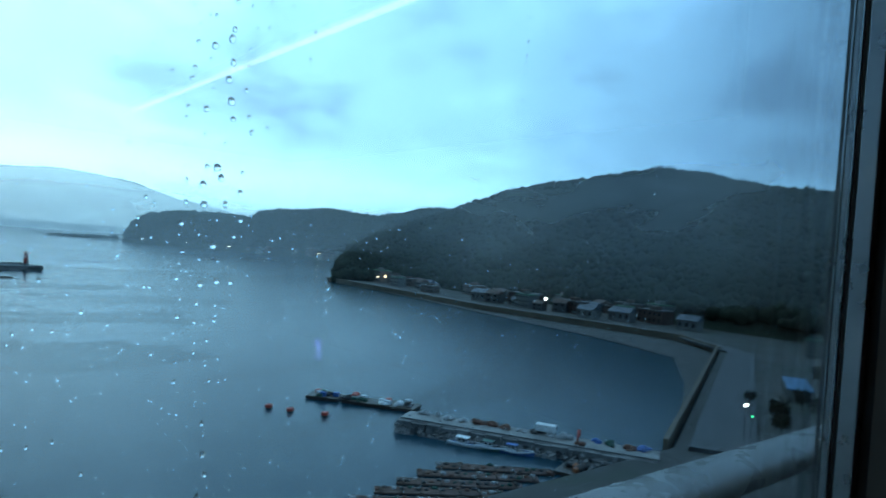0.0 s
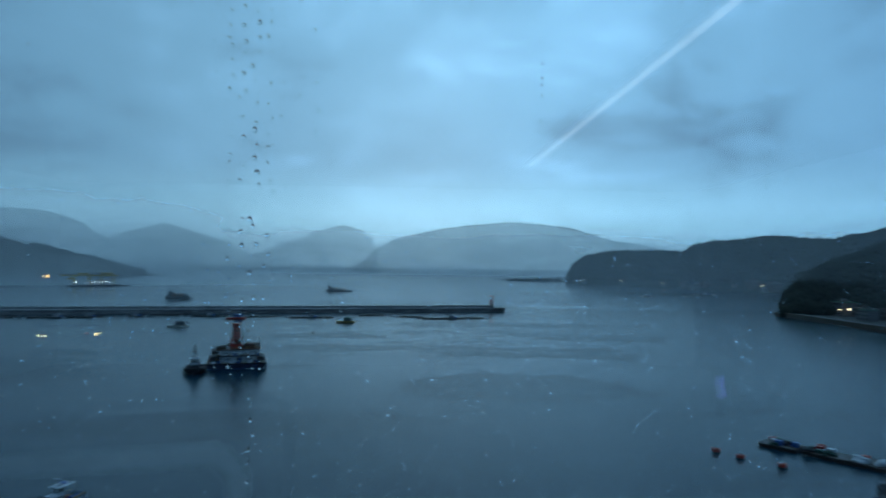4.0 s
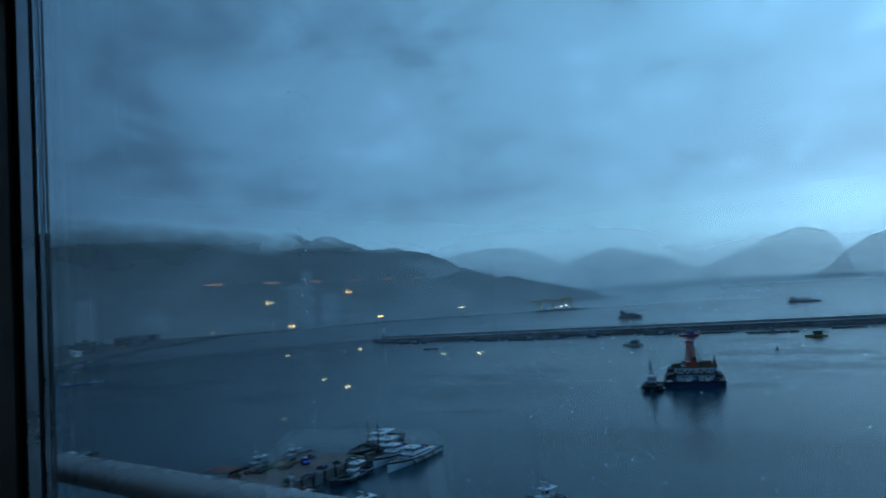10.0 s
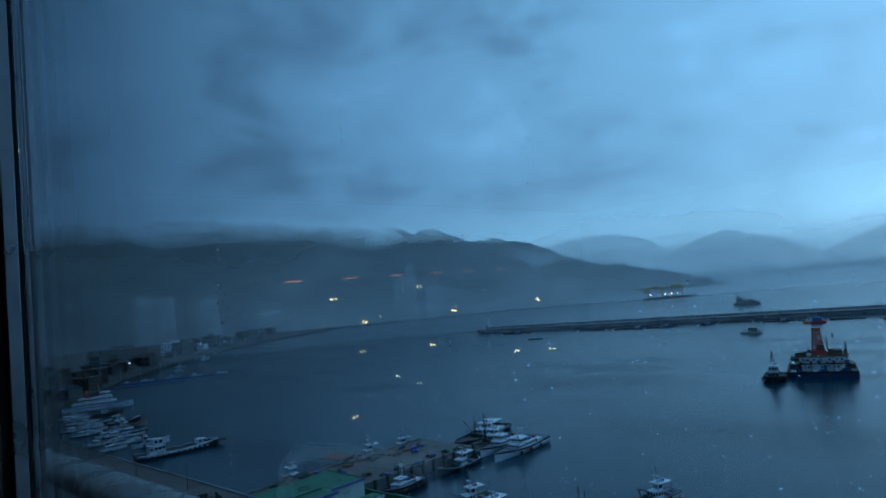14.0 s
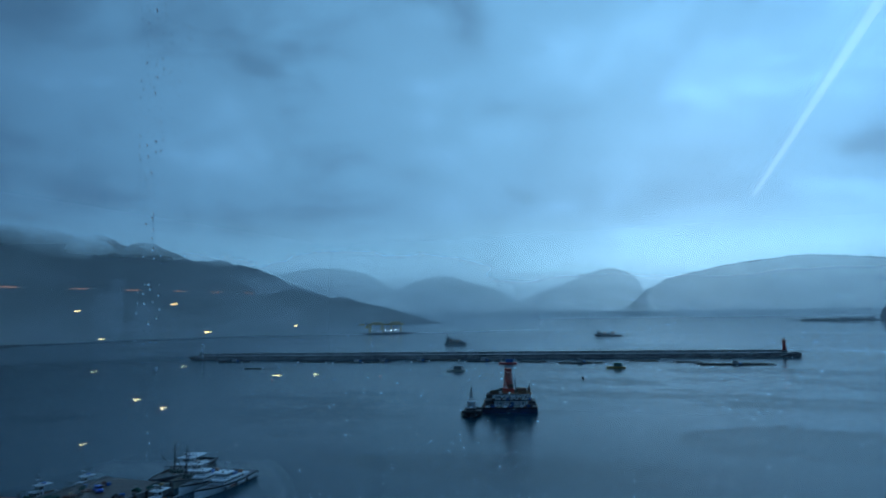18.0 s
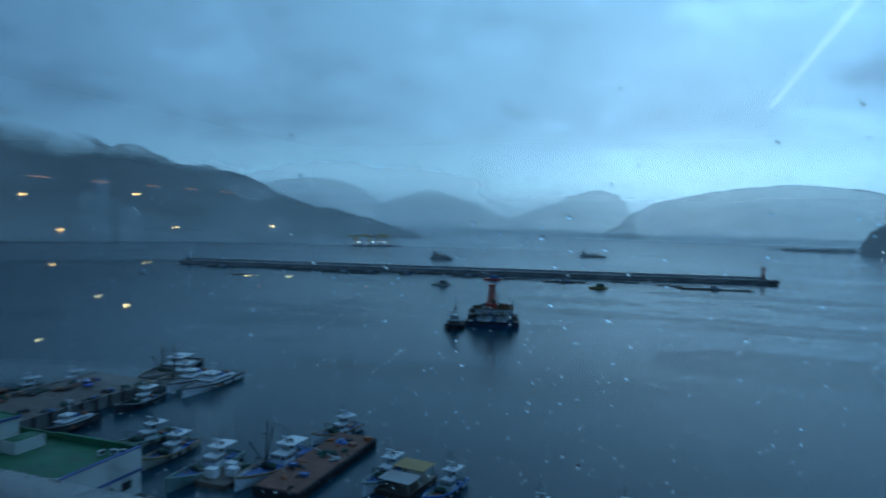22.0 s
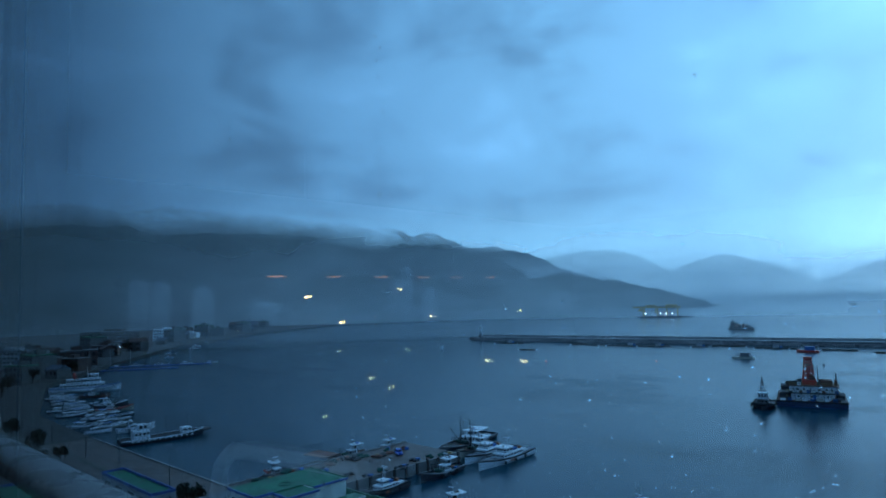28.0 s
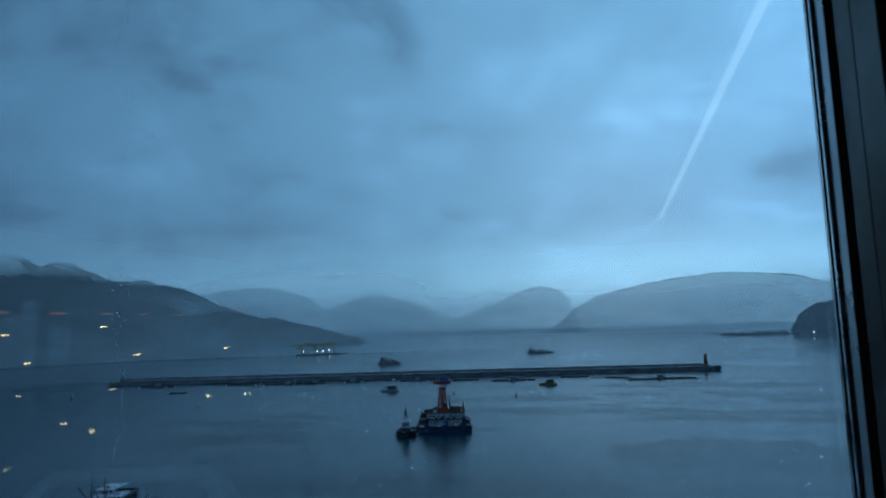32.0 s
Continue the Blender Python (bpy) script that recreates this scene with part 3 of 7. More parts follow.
def hill(name, rows, step, mat, label, rough=6.0, freq=0.012, n_r=16, foot=2.0, back=4, tuft=0.0):
    """A range of hills along an arc: rows of bearing, ridge height in degrees over the eye, foot radius, ridge radius."""
    rows = [tuple(r) for r in rows]
    a0, a1 = min(r[0] for r in rows), max(r[0] for r in rows)
    cols = []
    bm = B()
    n_a = int((a1 - a0) / step)
    for i in range(n_a + 1):
        a = a0 + (a1 - a0) * i / n_a
        el, r0, r1 = lerp_rows(rows, a)
        top = 45 + r1 * math.tan(radians(el))
        col = []
        for j in range(n_r + 1 + back):
            s = j / n_r
            r = r0 + (r1 - r0) * s
            x, y = -r * math.sin(radians(a)), r * math.cos(radians(a))
            prof = math.sin(min(s, 1.0) * math.pi / 2) ** 0.9 if s <= 1 else max(0.0, 1 - (s - 1) * 1.6)
            h = foot + (top - foot) * prof
            amp = rough * min(1.0, max(0.0, top - foot) / 90) * min(1.0, s * 4) * (1.0 if s < 0.95 else 0.8)
            h += amp * (noise.fractal(Vector((x, y, 3.3)) * freq, 0.9, 2.1, 5)) * (1 if s < 0.9 else 0.55)
            h += tuft * min(1.0, s * 3) * noise.fractal(Vector((x, y, 7.7)) * 0.021, 0.6, 2.2, 4)
            col.append(bm.verts.new((x, y, h if s > 0.01 else -5.0)))
        cols.append(col)
    for p, q in zip(cols, cols[1:]):
        for j in range(len(p) - 1):
            bm.faces.new((p[j], p[j + 1], q[j + 1], q[j]))
    bmesh.ops.recalc_face_normals(bm, faces=bm.faces[:])
    return tagged(obj(name, bm, mat, smooth=True), label, "hill", kind="structure")


hill("hills_west", [(105, 7.4, 1100, 1900), (85, 8.2, 1150, 1900), (74, 8.6, 1250, 1950), (66, 8.6, 1350, 1950), (54.5, 7.6, 1420, 2050), (49, 6.6, 1560, 2200), (46.2, 5.4, 1590, 2250), (44.7, 5.4, 1600, 2250), (42.5, 4.4, 1680, 2270),
                    (41.2, 4.0, 1720, 2280), (39, 4.2, 1760, 2290), (37, 3.7, 1850, 2300), (34.9, 2.9, 1930, 2300), (33.2, 2.0, 1990, 2300), (30.5, 0.9, 2060, 2300), (26, -0.4, 2110, 2300), (22, -1.1, 2150, 2300)], 0.3, M_HILL_LEFT, "dark wooded hills with their tops in cloud", 30.0, 0.0045, back=0, tuft=9.0)
hill("hills_west_front", [(52, -1.2, 1640, 1800), (46, -0.1, 1660, 1850), (41, 0.7, 1690, 1900), (36.5, 1.5, 1750, 1960), (33, 1.75, 1800, 2000), (30.4, 1.35, 1850, 2020), (27.1, 0.65, 1900, 2030), (24.2, -0.1, 1950, 2040), (22.4, -0.65, 1990, 2050), (20.5, -1.2, 2010, 2050)],
     0.25, M_HILL_LEFT, "low dark wooded ridge running down to the bay", 14.0, 0.008, back=0, tuft=8.0)
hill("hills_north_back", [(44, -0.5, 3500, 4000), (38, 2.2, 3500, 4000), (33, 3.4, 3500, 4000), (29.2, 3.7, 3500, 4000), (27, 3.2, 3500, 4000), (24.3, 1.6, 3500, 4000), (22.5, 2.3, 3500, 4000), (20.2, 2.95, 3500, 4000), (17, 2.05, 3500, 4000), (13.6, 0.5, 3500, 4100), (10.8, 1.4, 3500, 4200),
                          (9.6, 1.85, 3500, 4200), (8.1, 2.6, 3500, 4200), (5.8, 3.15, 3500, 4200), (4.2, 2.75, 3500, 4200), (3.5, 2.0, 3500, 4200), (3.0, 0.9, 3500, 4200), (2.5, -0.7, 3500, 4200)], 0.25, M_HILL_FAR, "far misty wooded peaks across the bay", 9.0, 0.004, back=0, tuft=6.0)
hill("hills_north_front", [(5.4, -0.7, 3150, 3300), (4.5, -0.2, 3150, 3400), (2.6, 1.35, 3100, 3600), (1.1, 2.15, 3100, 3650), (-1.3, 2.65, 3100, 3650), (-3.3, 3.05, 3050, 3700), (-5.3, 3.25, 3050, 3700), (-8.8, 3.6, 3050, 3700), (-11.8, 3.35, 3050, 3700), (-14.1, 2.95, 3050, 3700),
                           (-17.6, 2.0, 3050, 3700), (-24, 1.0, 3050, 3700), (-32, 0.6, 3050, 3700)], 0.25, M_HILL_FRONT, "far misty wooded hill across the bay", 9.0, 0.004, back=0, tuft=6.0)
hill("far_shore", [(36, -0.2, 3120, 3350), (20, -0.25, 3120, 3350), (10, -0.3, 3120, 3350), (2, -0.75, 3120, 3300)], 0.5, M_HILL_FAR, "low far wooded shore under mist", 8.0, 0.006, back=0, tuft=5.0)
HEADLAND = [(-13.7, -1.2, 1545, 1600), (-14.3, -0.1, 1520, 1610), (-15.4, 0.55, 1490, 1610), (-18, 0.95, 1440, 1600), (-20.9, 1.0, 1380, 1560), (-23.1, 0.85, 1330, 1500), (-23.9, 1.35, 1310, 1480), (-25.6, 1.75, 1270, 1480), (-27.4, 1.85, 1230, 1480),
            (-29.7, 2.15, 1180, 1460), (-33.5, 1.8, 1150, 1450), (-36, 2.3, 1150, 1450), (-38.3, 2.9, 1150, 1450), (-46, 3.0, 1150, 1450), (-56, 3.0, 1150, 1450)]
hill("headland", HEADLAND, 0.2, M_HEAD, "dark wooded headland running down to the water", 9.0, 0.02)
NEARHILL = [(-30.6, -3.20, 655, 690), (-31.2, -1.90, 660, 720), (-32.0, -0.80, 665, 760), (-34.4, 0.40, 670, 850), (-39.2, 2.30, 640, 950), (-42.4, 3.70, 600, 980), (-46, 5.0, 570, 1000), (-50, 5.80, 540, 1000), (-54.3, 6.55, 510, 1000),
            (-57.6, 7.1, 490, 1000), (-61, 6.85, 470, 1000), (-64.6, 6.15, 460, 1000), (-68, 5.80, 450, 1000), (-74, 5.30, 440, 1000), (-84, 5.10, 430, 1000), (-100, 4.70, 430, 1000)]
hill("hill_east", NEARHILL, 0.4, M_HILL_NEAR, "big dark wooded hill with mist on its flank", 10.0, 0.014)


def woods(name, rows, count, s_lo, s_hi, size, label, seed):
    """Small uneven tree crowns all over a hillside."""
    rnd = random.Random(seed)
    verts, faces = [], []
    base = B()
    bmesh.ops.create_icosphere(base, subdivisions=1, radius=1)
    bv = [v.co.copy() for v in base.verts]
    bf = [[v.index for v in f.verts] for f in base.faces]
    base.free()
    a0, a1 = min(r[0] for r in rows), max(r[0] for r in rows)
    for i in range(count):
        a = rnd.uniform(a0, a1)
        el, r0, r1 = lerp_rows(rows, a)
        s = rnd.uniform(s_lo, s_hi)
        r = r0 + (r1 - r0) * s
        top = 45 + r1 * math.tan(radians(el))
        h = 2 + (top - 2) * math.sin(s * math.pi / 2) ** 0.9
        x, y = -r * math.sin(radians(a)), r * math.cos(radians(a))
        k = size * rnd.uniform(0.5, 1.25)
        tall = rnd.uniform(0.7, 1.5)
        o = len(verts)
        for v in bv:
            j = rnd.uniform(0.65, 1.25)
            verts.append((x + v.x * k * j, y + v.y * k * j, h + k * 0.1 + v.z * k * tall * j))
        faces += [[q + o for q in f] for f in bf]
    me = bpy.data.meshes.new(name)
    me.from_pydata(verts, [], faces)
    me.materials.append(M_TREE)
    me.shade_smooth()
    return tagged(new(name, me), label, "trees", kind="stuff")


woods("headland_trees", HEADLAND, 12000, 0.1, 1.04, 6.0, "dark pine woods covering the headland", 3)
woods("hillside_trees", NEARHILL, 17000, 0.03, 1.02, 5.0, "dark woods covering the hillside", 4)


# ---- mist ----
def mist(name, a0, a1, r, z1, mat, label, r_end=None):
    """A thin bank of mist along an arc."""
    bm = B()
    n = 40
    lo, hi = [], []
    for i in range(n + 1):
        a = radians(a0 + (a1 - a0) * i / n)
        rr = (r + ((r_end or r) - r) * i / n) * (1 + 0.02 * math.sin(i * 0.7))
        lo.append(bm.verts.new((-rr * math.sin(a), rr * math.cos(a), 0.4)))
        hi.append(bm.verts.new((-rr * math.sin(a), rr * math.cos(a), z1)))
    for i in range(n):
        bm.faces.new((lo[i], lo[i + 1], hi[i + 1], hi[i]))
    ob = tagged(obj(name, bm, mat, smooth=True), label, "mist", kind="stuff")
    ob.visible_shadow = False
    return ob


mist("sea_mist", -60, 76, 2350, 240, M_MIST_FAR, "thin pale blue mist over the far bay")
mist("shore_mist", 4, 126, 1230, 250, M_MIST_LEFT, "thin blue mist before the western hills")
mist("headland_mist", -76, 1, 1090, 160, M_MIST_HEAD, "thin haze before the headland")
mist("harbour_mist", -41, 131, 705, 260, M_MIST_MID, "faint haze over the open harbour")
mist("peak_mist", -40, 50, 3940, 230, M_MIST_PEAK, "pale mist lying between the far hills")
mist("valley_mist", 15, 63, 2060, 190, M_MIST_VALLEY, "pale mist lying between the western ridges")
mist("hillside_mist", -111, -27, 330, 180, M_MIST_HILL, "wisps of mist on the wooded hillside", 600)


# ---- breakwater ----
def rubble(name, pts, count, size, spread, parent, seed, mat=M_ROCK, z=0.0):
    rnd = random.Random(seed)
    base = B()
    bmesh.ops.create_cube(base, size=1.6)
    bv = [v.co.copy() for v in base.verts]
    bf = [[v.index for v in f.verts] for f in base.faces]
    base.free()
    verts, faces = [], []
    seg = list(zip(pts, pts[1:]))
    for i in range(count):
        (x0, y0), (x1, y1) = seg[rnd.randrange(len(seg))]
        k = rnd.random()
        off = rnd.uniform(0, 1)
        n = Vector((y1 - y0, -(x1 - x0), 0)).normalized()
        c = Vector((x0 + (x1 - x0) * k, y0 + (y1 - y0) * k, 0)) + n * spread * off
        c.z = z + (1 - off) * size * 2.2 - 0.5
        rot = Euler((rnd.uniform(0, 3), rnd.uniform(0, 3), rnd.uniform(0, 3))).to_matrix()
        s = size * rnd.uniform(0.5, 1.1)
        o = len(verts)
        verts += [tuple(c + rot @ (v * s * rnd.uniform(0.6, 1.0))) for v in bv]
        faces += [[q + o for q in f] for f in bf]
    me = bpy.data.meshes.new(name)
    me.from_pydata(verts, [], faces)
    me.materials.append(mat)
    ob = new(name, me)
    ob.parent = parent
    ob["kind"] = "stuff"
    return ob


bw_l, bw_r = Vector((-447, 513, 0)), Vector((84, 604, 0))
bw_dir = (bw_r - bw_l).normalized()
bw_turn = math.degrees(math.atan2(bw_dir.y, bw_dir.x))
bw_len = (bw_r - bw_l).length
bw = thing("breakwater", bw_l.x, bw_l.y, 0, bw_turn, "long dark stone breakwater with a concrete parapet", "breakwater", kind="structure")
block("core", (0, 0, -3, bw_len, 12, 3.6), M_BWCONC, bw, top=(1.0, 0.8))
block("parapet", (2, 8.2, 3.6, bw_len - 4, 9.6, 5.6), M_BWCONC, bw, "pale concrete parapet")
n_caisson = 27
for i in range(n_caisson):
    x0 = 2 + (bw_len - 6) * i / n_caisson
    x1 = 2 + (bw_len - 6) * (i + 1) / n_caisson - 0.35
    block("caisson", (x0, -0.6, -2, x1, 1.6, 3.3 + 0.18 * math.sin(i * 2.3)), M_ROCK, bw, bevel=0.12)
rubble("armour_stones", [(0, -0.3), (bw_len, -0.3)], 2600, 1.1, 4.0, bw, 11)
rubble("head_stones", [(bw_len - 6, 10), (bw_len + 4, 6), (bw_len + 4, -2), (bw_len - 5, -3)], 220, 1.5, 5.0, bw, 12)
rubble("tail_stones", [(3, -3), (-4, 2), (-3, 10), (5, 13)], 160, 1.4, 5.0, bw, 13)


def lighthouse(x, y, mat, label):
    e = thing("lighthouse", x, y, 4.5, 0, label, "lighthouse")
    bar("base", (0, 0, -1.2), (0, 0, 0.6), 2.6, M_CONC, e, "grey concrete base", 2.4, 12)
    part("tower", rod(B(), (0, 0, 0.6), (0, 0, 8.0), 1.55, 1.05, 14), mat, e, smooth=True)
    part("gallery", rod(B(), (0, 0, 8.0), (0, 0, 8.35), 1.9, 1.9, 14), mat, e)
    part("lantern", rod(B(), (0, 0, 8.35), (0, 0, 9.9), 0.8, 0.8, 10), M_WIN, e, "glazed lantern room")
    part("cap", rod(B(), (0, 0, 9.9), (0, 0, 10.6), 1.0, 0.2, 12), mat, e)
    for k in range(8):
        a = k * math.pi / 4
        bar("railing_post", (1.8 * math.cos(a), 1.8 * math.sin(a), 8.3), (1.8 * math.cos(a), 1.8 * math.sin(a), 9.3), 0.06, mat, e)
    part("railing", torus(B(), (0, 0, 0), 1.8, 0.06, "X", 16, 4), mat, e).matrix_basis = pose(0, 0, 9.3, 0, 90, 0)
    block("door", (-0.45, -1.62, 0.6, 0.45, -1.3, 2.6), M_DARK, e, "dark steel door")
    return e


q = bw_l + bw_dir * (bw_len - 7) + Vector((0, 5, 0))
lighthouse(q.x, q.y, M_RED, "red harbour lighthouse on the end of the breakwater")
q = bw_l + bw_dir * 6 + Vector((0, 5, 0))
lighthouse(q.x, q.y, M_ROOF_WHITE, "white harbour lighthouse on the end of the breakwater")


# ---- the room behind the window ----
Z0 = 43.45
W_L, W_R, W_LO, W_HI = -1.0, 1.25, 43.95, 46.05


def wall_box(name, dims, mat, label, category="wall"):
    return tagged(obj(name, box(B(), *dims), mat), label, category, kind="structure")


M_ROOMWALL = material("dark_wall_panelling", (0.06, 0.048, 0.04), 0.6, 0, 3.0, 0.25, 0.1, 20.0, bump_dist=0.003)
M_CARPET = material("dark_carpet", (0.05, 0.045, 0.045), 0.95, 0, 20.0, 0.3, 0.4, 80.0, bump_dist=0.004)
M_CEIL = material("grey_ceiling_paint", (0.22, 0.22, 0.22), 0.8, 0, 3.0, 0.06, 0.05)
M_FACADE = material("pale_facade_cladding", (0.4, 0.41, 0.42), 0.6, 0, 2.0, 0.1, 0.1)
wall_box("floor", (-5.0, -9.2, Z0 - 0.2, 4.6, 0.0, Z0), M_CARPET, "dark carpeted floor of the high room", "floor")
wall_box("ceiling", (-5.0, -9.2, 46.14, 4.6, 0.0, 46.34), M_CEIL, "plain grey ceiling", "ceiling")
wall_box("wall_north_left", (-5.0, -0.26, Z0, W_L - 0.07, 0.02, 46.14), M_ROOMWALL, "dark panelled wall beside the window")
wall_box("wall_north_right", (W_R + 0.07, -0.26, Z0, 4.6, 0.02, 46.14), M_ROOMWALL, "dark panelled wall beside the window")
wall_box("wall_north_sill", (W_L - 0.07, -0.26, Z0, W_R + 0.07, 0.02, W_LO - 0.06), M_ROOMWALL, "dark panelled wall below the window")
wall_box("wall_west", (-5.2, -9.2, Z0, -5.0, 0.0, 46.14), M_ROOMWALL, "dark panelled wall")
wall_box("wall_east", (4.6, -9.2, Z0, 4.8, 0.0, 46.14), M_ROOMWALL, "dark panelled wall")
wall_box("wall_south", (-5.2, -9.4, Z0, 4.8, -9.2, 46.14), M_ROOMWALL, "dark panelled wall")
wall_box("tower_facade", (-9, -12, 2.4, 9, -0.02, Z0 - 0.2), M_FACADE, "pale clad facade of the tower below the room")

window = thing("window_1", 0, 0, 0, 0, "tall fixed window with a dark wooden frame and wet glass", "window", kind="structure")


def jamb(x, s):
    """The stepped profile beside the glass; s is the way into the wall."""
    def strip(name, d0, d1, inset, mat, label=""):
        xs = sorted((x - s * 0.0 + s * inset, x + s * 0.07))
        bm = box(B(), xs[0], -d1, W_LO, xs[1], -d0, W_HI, bevel=0.0015)
        part(name, bm, mat, window, label)
    strip("outer_gasket", -0.012, 0.004, 0.0, M_GASKET)
    strip("glazing_bead", 0.005, 0.0175, 0.002, M_ALU, "thin aluminium glazing bead")
    strip("inner_gasket", 0.0255, 0.034, 0.005, M_GASKET)
    strip("metal_frame", 0.035, 0.066, 0.004, M_ALU, "brushed aluminium frame strip")
    strip("shadow_gap", 0.067, 0.09, 0.03, M_GASKET)
    strip("casing", 0.091, 0.15, 0.008, M_TIMBER, "dark grained wooden casing")
    strip("casing_groove", 0.151, 0.156, 0.013, M_GASKET)
    strip("casing", 0.157, 0.235, 0.006, M_TIMBER, "dark grained wooden casing")
    strip("casing_edge", 0.236, 0.268, 0.022, M_TIMBER, "dark grained wooden edge board")


jamb(W_L, -1)
jamb(W_R, 1)
block("head", (W_L, -0.26, W_HI, W_R, 0.01, 46.13), M_TIMBER, window, "dark wooden window head")
block("sill", (W_L, -0.3, W_LO - 0.055, W_R, 0.02, W_LO), M_TIMBER, window, "dark wooden window sill", 0.004)
pane = block("pane", (W_L + 0.001, -0.0035, W_LO + 0.001, W_R - 0.001, 0.0035, W_HI - 0.001), M_GLASS, window, "clear wet window glass")
pane.visible_shadow = False
inner = block("pane", (W_L + 0.001, -0.0245, W_LO + 0.001, W_R - 0.001, -0.0185, W_HI - 0.001), M_GLASS, window, "clear inner window glass")
inner.visible_shadow = False


def raindrops():
    """Drops on the outer face of the glass."""
    rnd = random.Random(21)
    # a flat-backed drop with a clear middle and a steep rim
    n = 10
    bv, bf = [Vector((0, 0, 0)), Vector((0, 0.4, 0))], []
    radii = (1.0, 0.97, 0.88, 0.7, 0.4)
    for q in radii:
        for i in range(n):
            a = 2 * math.pi * i / n
            bv.append(Vector((q * math.cos(a), 0.4 * (1 - q ** 3) ** 0.6, q * math.sin(a))))
    for i in range(n):
        j = (i + 1) % n
        bf.append([0, 2 + i, 2 + j])
        for k in range(len(radii) - 1):
            bf.append([2 + k * n + i, 2 + (k + 1) * n + i, 2 + (k + 1) * n + j, 2 + k * n + j])
        last = 2 + (len(radii) - 1) * n
        bf.append([1, last + j, last + i])
    drops = []
    # runs of small drops left by trickles
    for x, z0, z1, count, k in ((-0.045, 44.95, 46.0, 40, 1.2), (-0.026, 44.88, 46.0, 75, 1.5), (-0.012, 44.9, 46.0, 60, 2.0), (0.002, 44.75, 46.0, 80, 2.2), (0.018, 44.95, 46.0, 60, 1.6), (0.034, 45.08, 46.0, 46, 1.3), (0.052, 45.1, 46.0, 34, 1.4), (0.07, 45.08, 46.0, 40, 1.4),
                                (-0.055, 45.0, 45.4, 14, 1.0), (0.33, 45.1, 45.28, 14, 1.2), (0.60, 45.08, 45.28, 18, 1.1), (-0.25, 44.8, 45.5, 26, 1.3), (-0.21, 44.8, 45.1, 14, 1.1), (0.9, 45.3, 46.0, 22, 0.9)):
        for i in range(count):
            z = z0 + (z1 - z0) * (i + rnd.random() * 0.6) / count
            drops.append((x + rnd.gauss(0, 0.0022), z, 0.0011 * k * rnd.choice((0.5, 0.6, 0.8, 1.0, 1.15))))
    # scattered drops, thicker below eye height
    while len(drops) < 8500:
        x, z = rnd.uniform(W_L + 0.02, W_R - 0.02), rnd.uniform(44.4, 45.7)
        thick = 0.1 + 0.9 * min(1.0, max(0.0, (45.06 - z) / 0.12))
        if x < -0.2:
            thick *= 0.6
        if rnd.random() > thick:
            continue
        fine_side = 0.75 if x > 0.62 else 1.0
        drops.append((x, z, fine_side * min(0.0016, 0.00045 * math.exp(abs(rnd.gauss(0, 0.5))))))
    verts, faces = [], []
    for x, z, r in drops:
        o = len(verts)
        sx, sz = rnd.uniform(0.85, 1.1), rnd.uniform(0.95, 1.35)
        for v in bv:
            sag = 1.0 + 0.25 * max(0.0, -v.z)
            verts.append((x + v.x * r * sx * sag, 0.0037 + v.y * r, z + v.z * r * sz))
        faces += [[q + o for q in f] for f in bf]
    me = bpy.data.meshes.new("raindrops")
    me.from_pydata(verts, [], faces)
    me.materials.append(M_WATERDROP)
    me.shade_smooth()
    ob = tagged(new("raindrops", me), "scattered raindrops and dried trickles on the window glass", "raindrops", kind="stuff")
    ob.visible_shadow = False


raindrops()

# outside railing
rail = thing("balcony_railing", 0, 0, 0, 0, "pale wet metal railing outside the window", "railing")


def oval_tube(x0, x1, y, z, ry, rz, n=28):
    bm = B()
    ends = [[bm.verts.new((x, y + ry * math.cos(2 * math.pi * i / n), z + rz * math.sin(2 * math.pi * i / n))) for i in range(n)] for x in (x0, x1)]
    for i in range(n):
        bm.faces.new((ends[0][i], ends[0][(i + 1) % n], ends[1][(i + 1) % n], ends[1][i]))
    for e in ends:
        bm.faces.new(e)
    bmesh.ops.recalc_face_normals(bm, faces=bm.faces[:])
    return bm


part("top_rail", oval_tube(-4.0, 4.2, 0.19, 44.536, 0.067, 0.037), M_RAIL, rail, "wide rounded pale top rail", smooth=True)
part("lower_rail", oval_tube(-4.0, 4.2, 0.19, 43.62, 0.03, 0.03), M_RAIL, rail, smooth=True)


def rail_drops():
    """Beads of rain hanging on the side and top of the rail."""
    rnd = random.Random(8)
    base = B()
    bmesh.ops.create_icosphere(base, subdivisions=1, radius=1)
    bv = [v.co.copy() for v in base.verts]
    bf = [[v.index for v in f.verts] for f in base.faces]
    base.free()
    verts, faces = [], []
    for k in range(7000):
        x = rnd.uniform(-1.3, 1.5)
        a = radians(rnd.uniform(150, 262) if k % 6 else rnd.uniform(40, 150))
        r = 0.0015 * math.exp(abs(rnd.gauss(0, 0.4)))
        c = (x, 0.19 + 0.066 * math.cos(a), 44.536 + 0.037 * math.sin(a))
        o = len(verts)
        verts += [(c[0] + v.x * r, c[1] + v.y * r * 0.8, c[2] + v.z * r * 1.15) for v in bv]
        faces += [[q + o for q in f] for f in bf]
    me = bpy.data.meshes.new("rail_drops")
    me.from_pydata(verts, [], faces)
    me.materials.append(M_WATERDROP)
    me.shade_smooth()
    tagged(new("rail_drops", me), "beads of rain on the wet railing", "raindrops", kind="stuff")


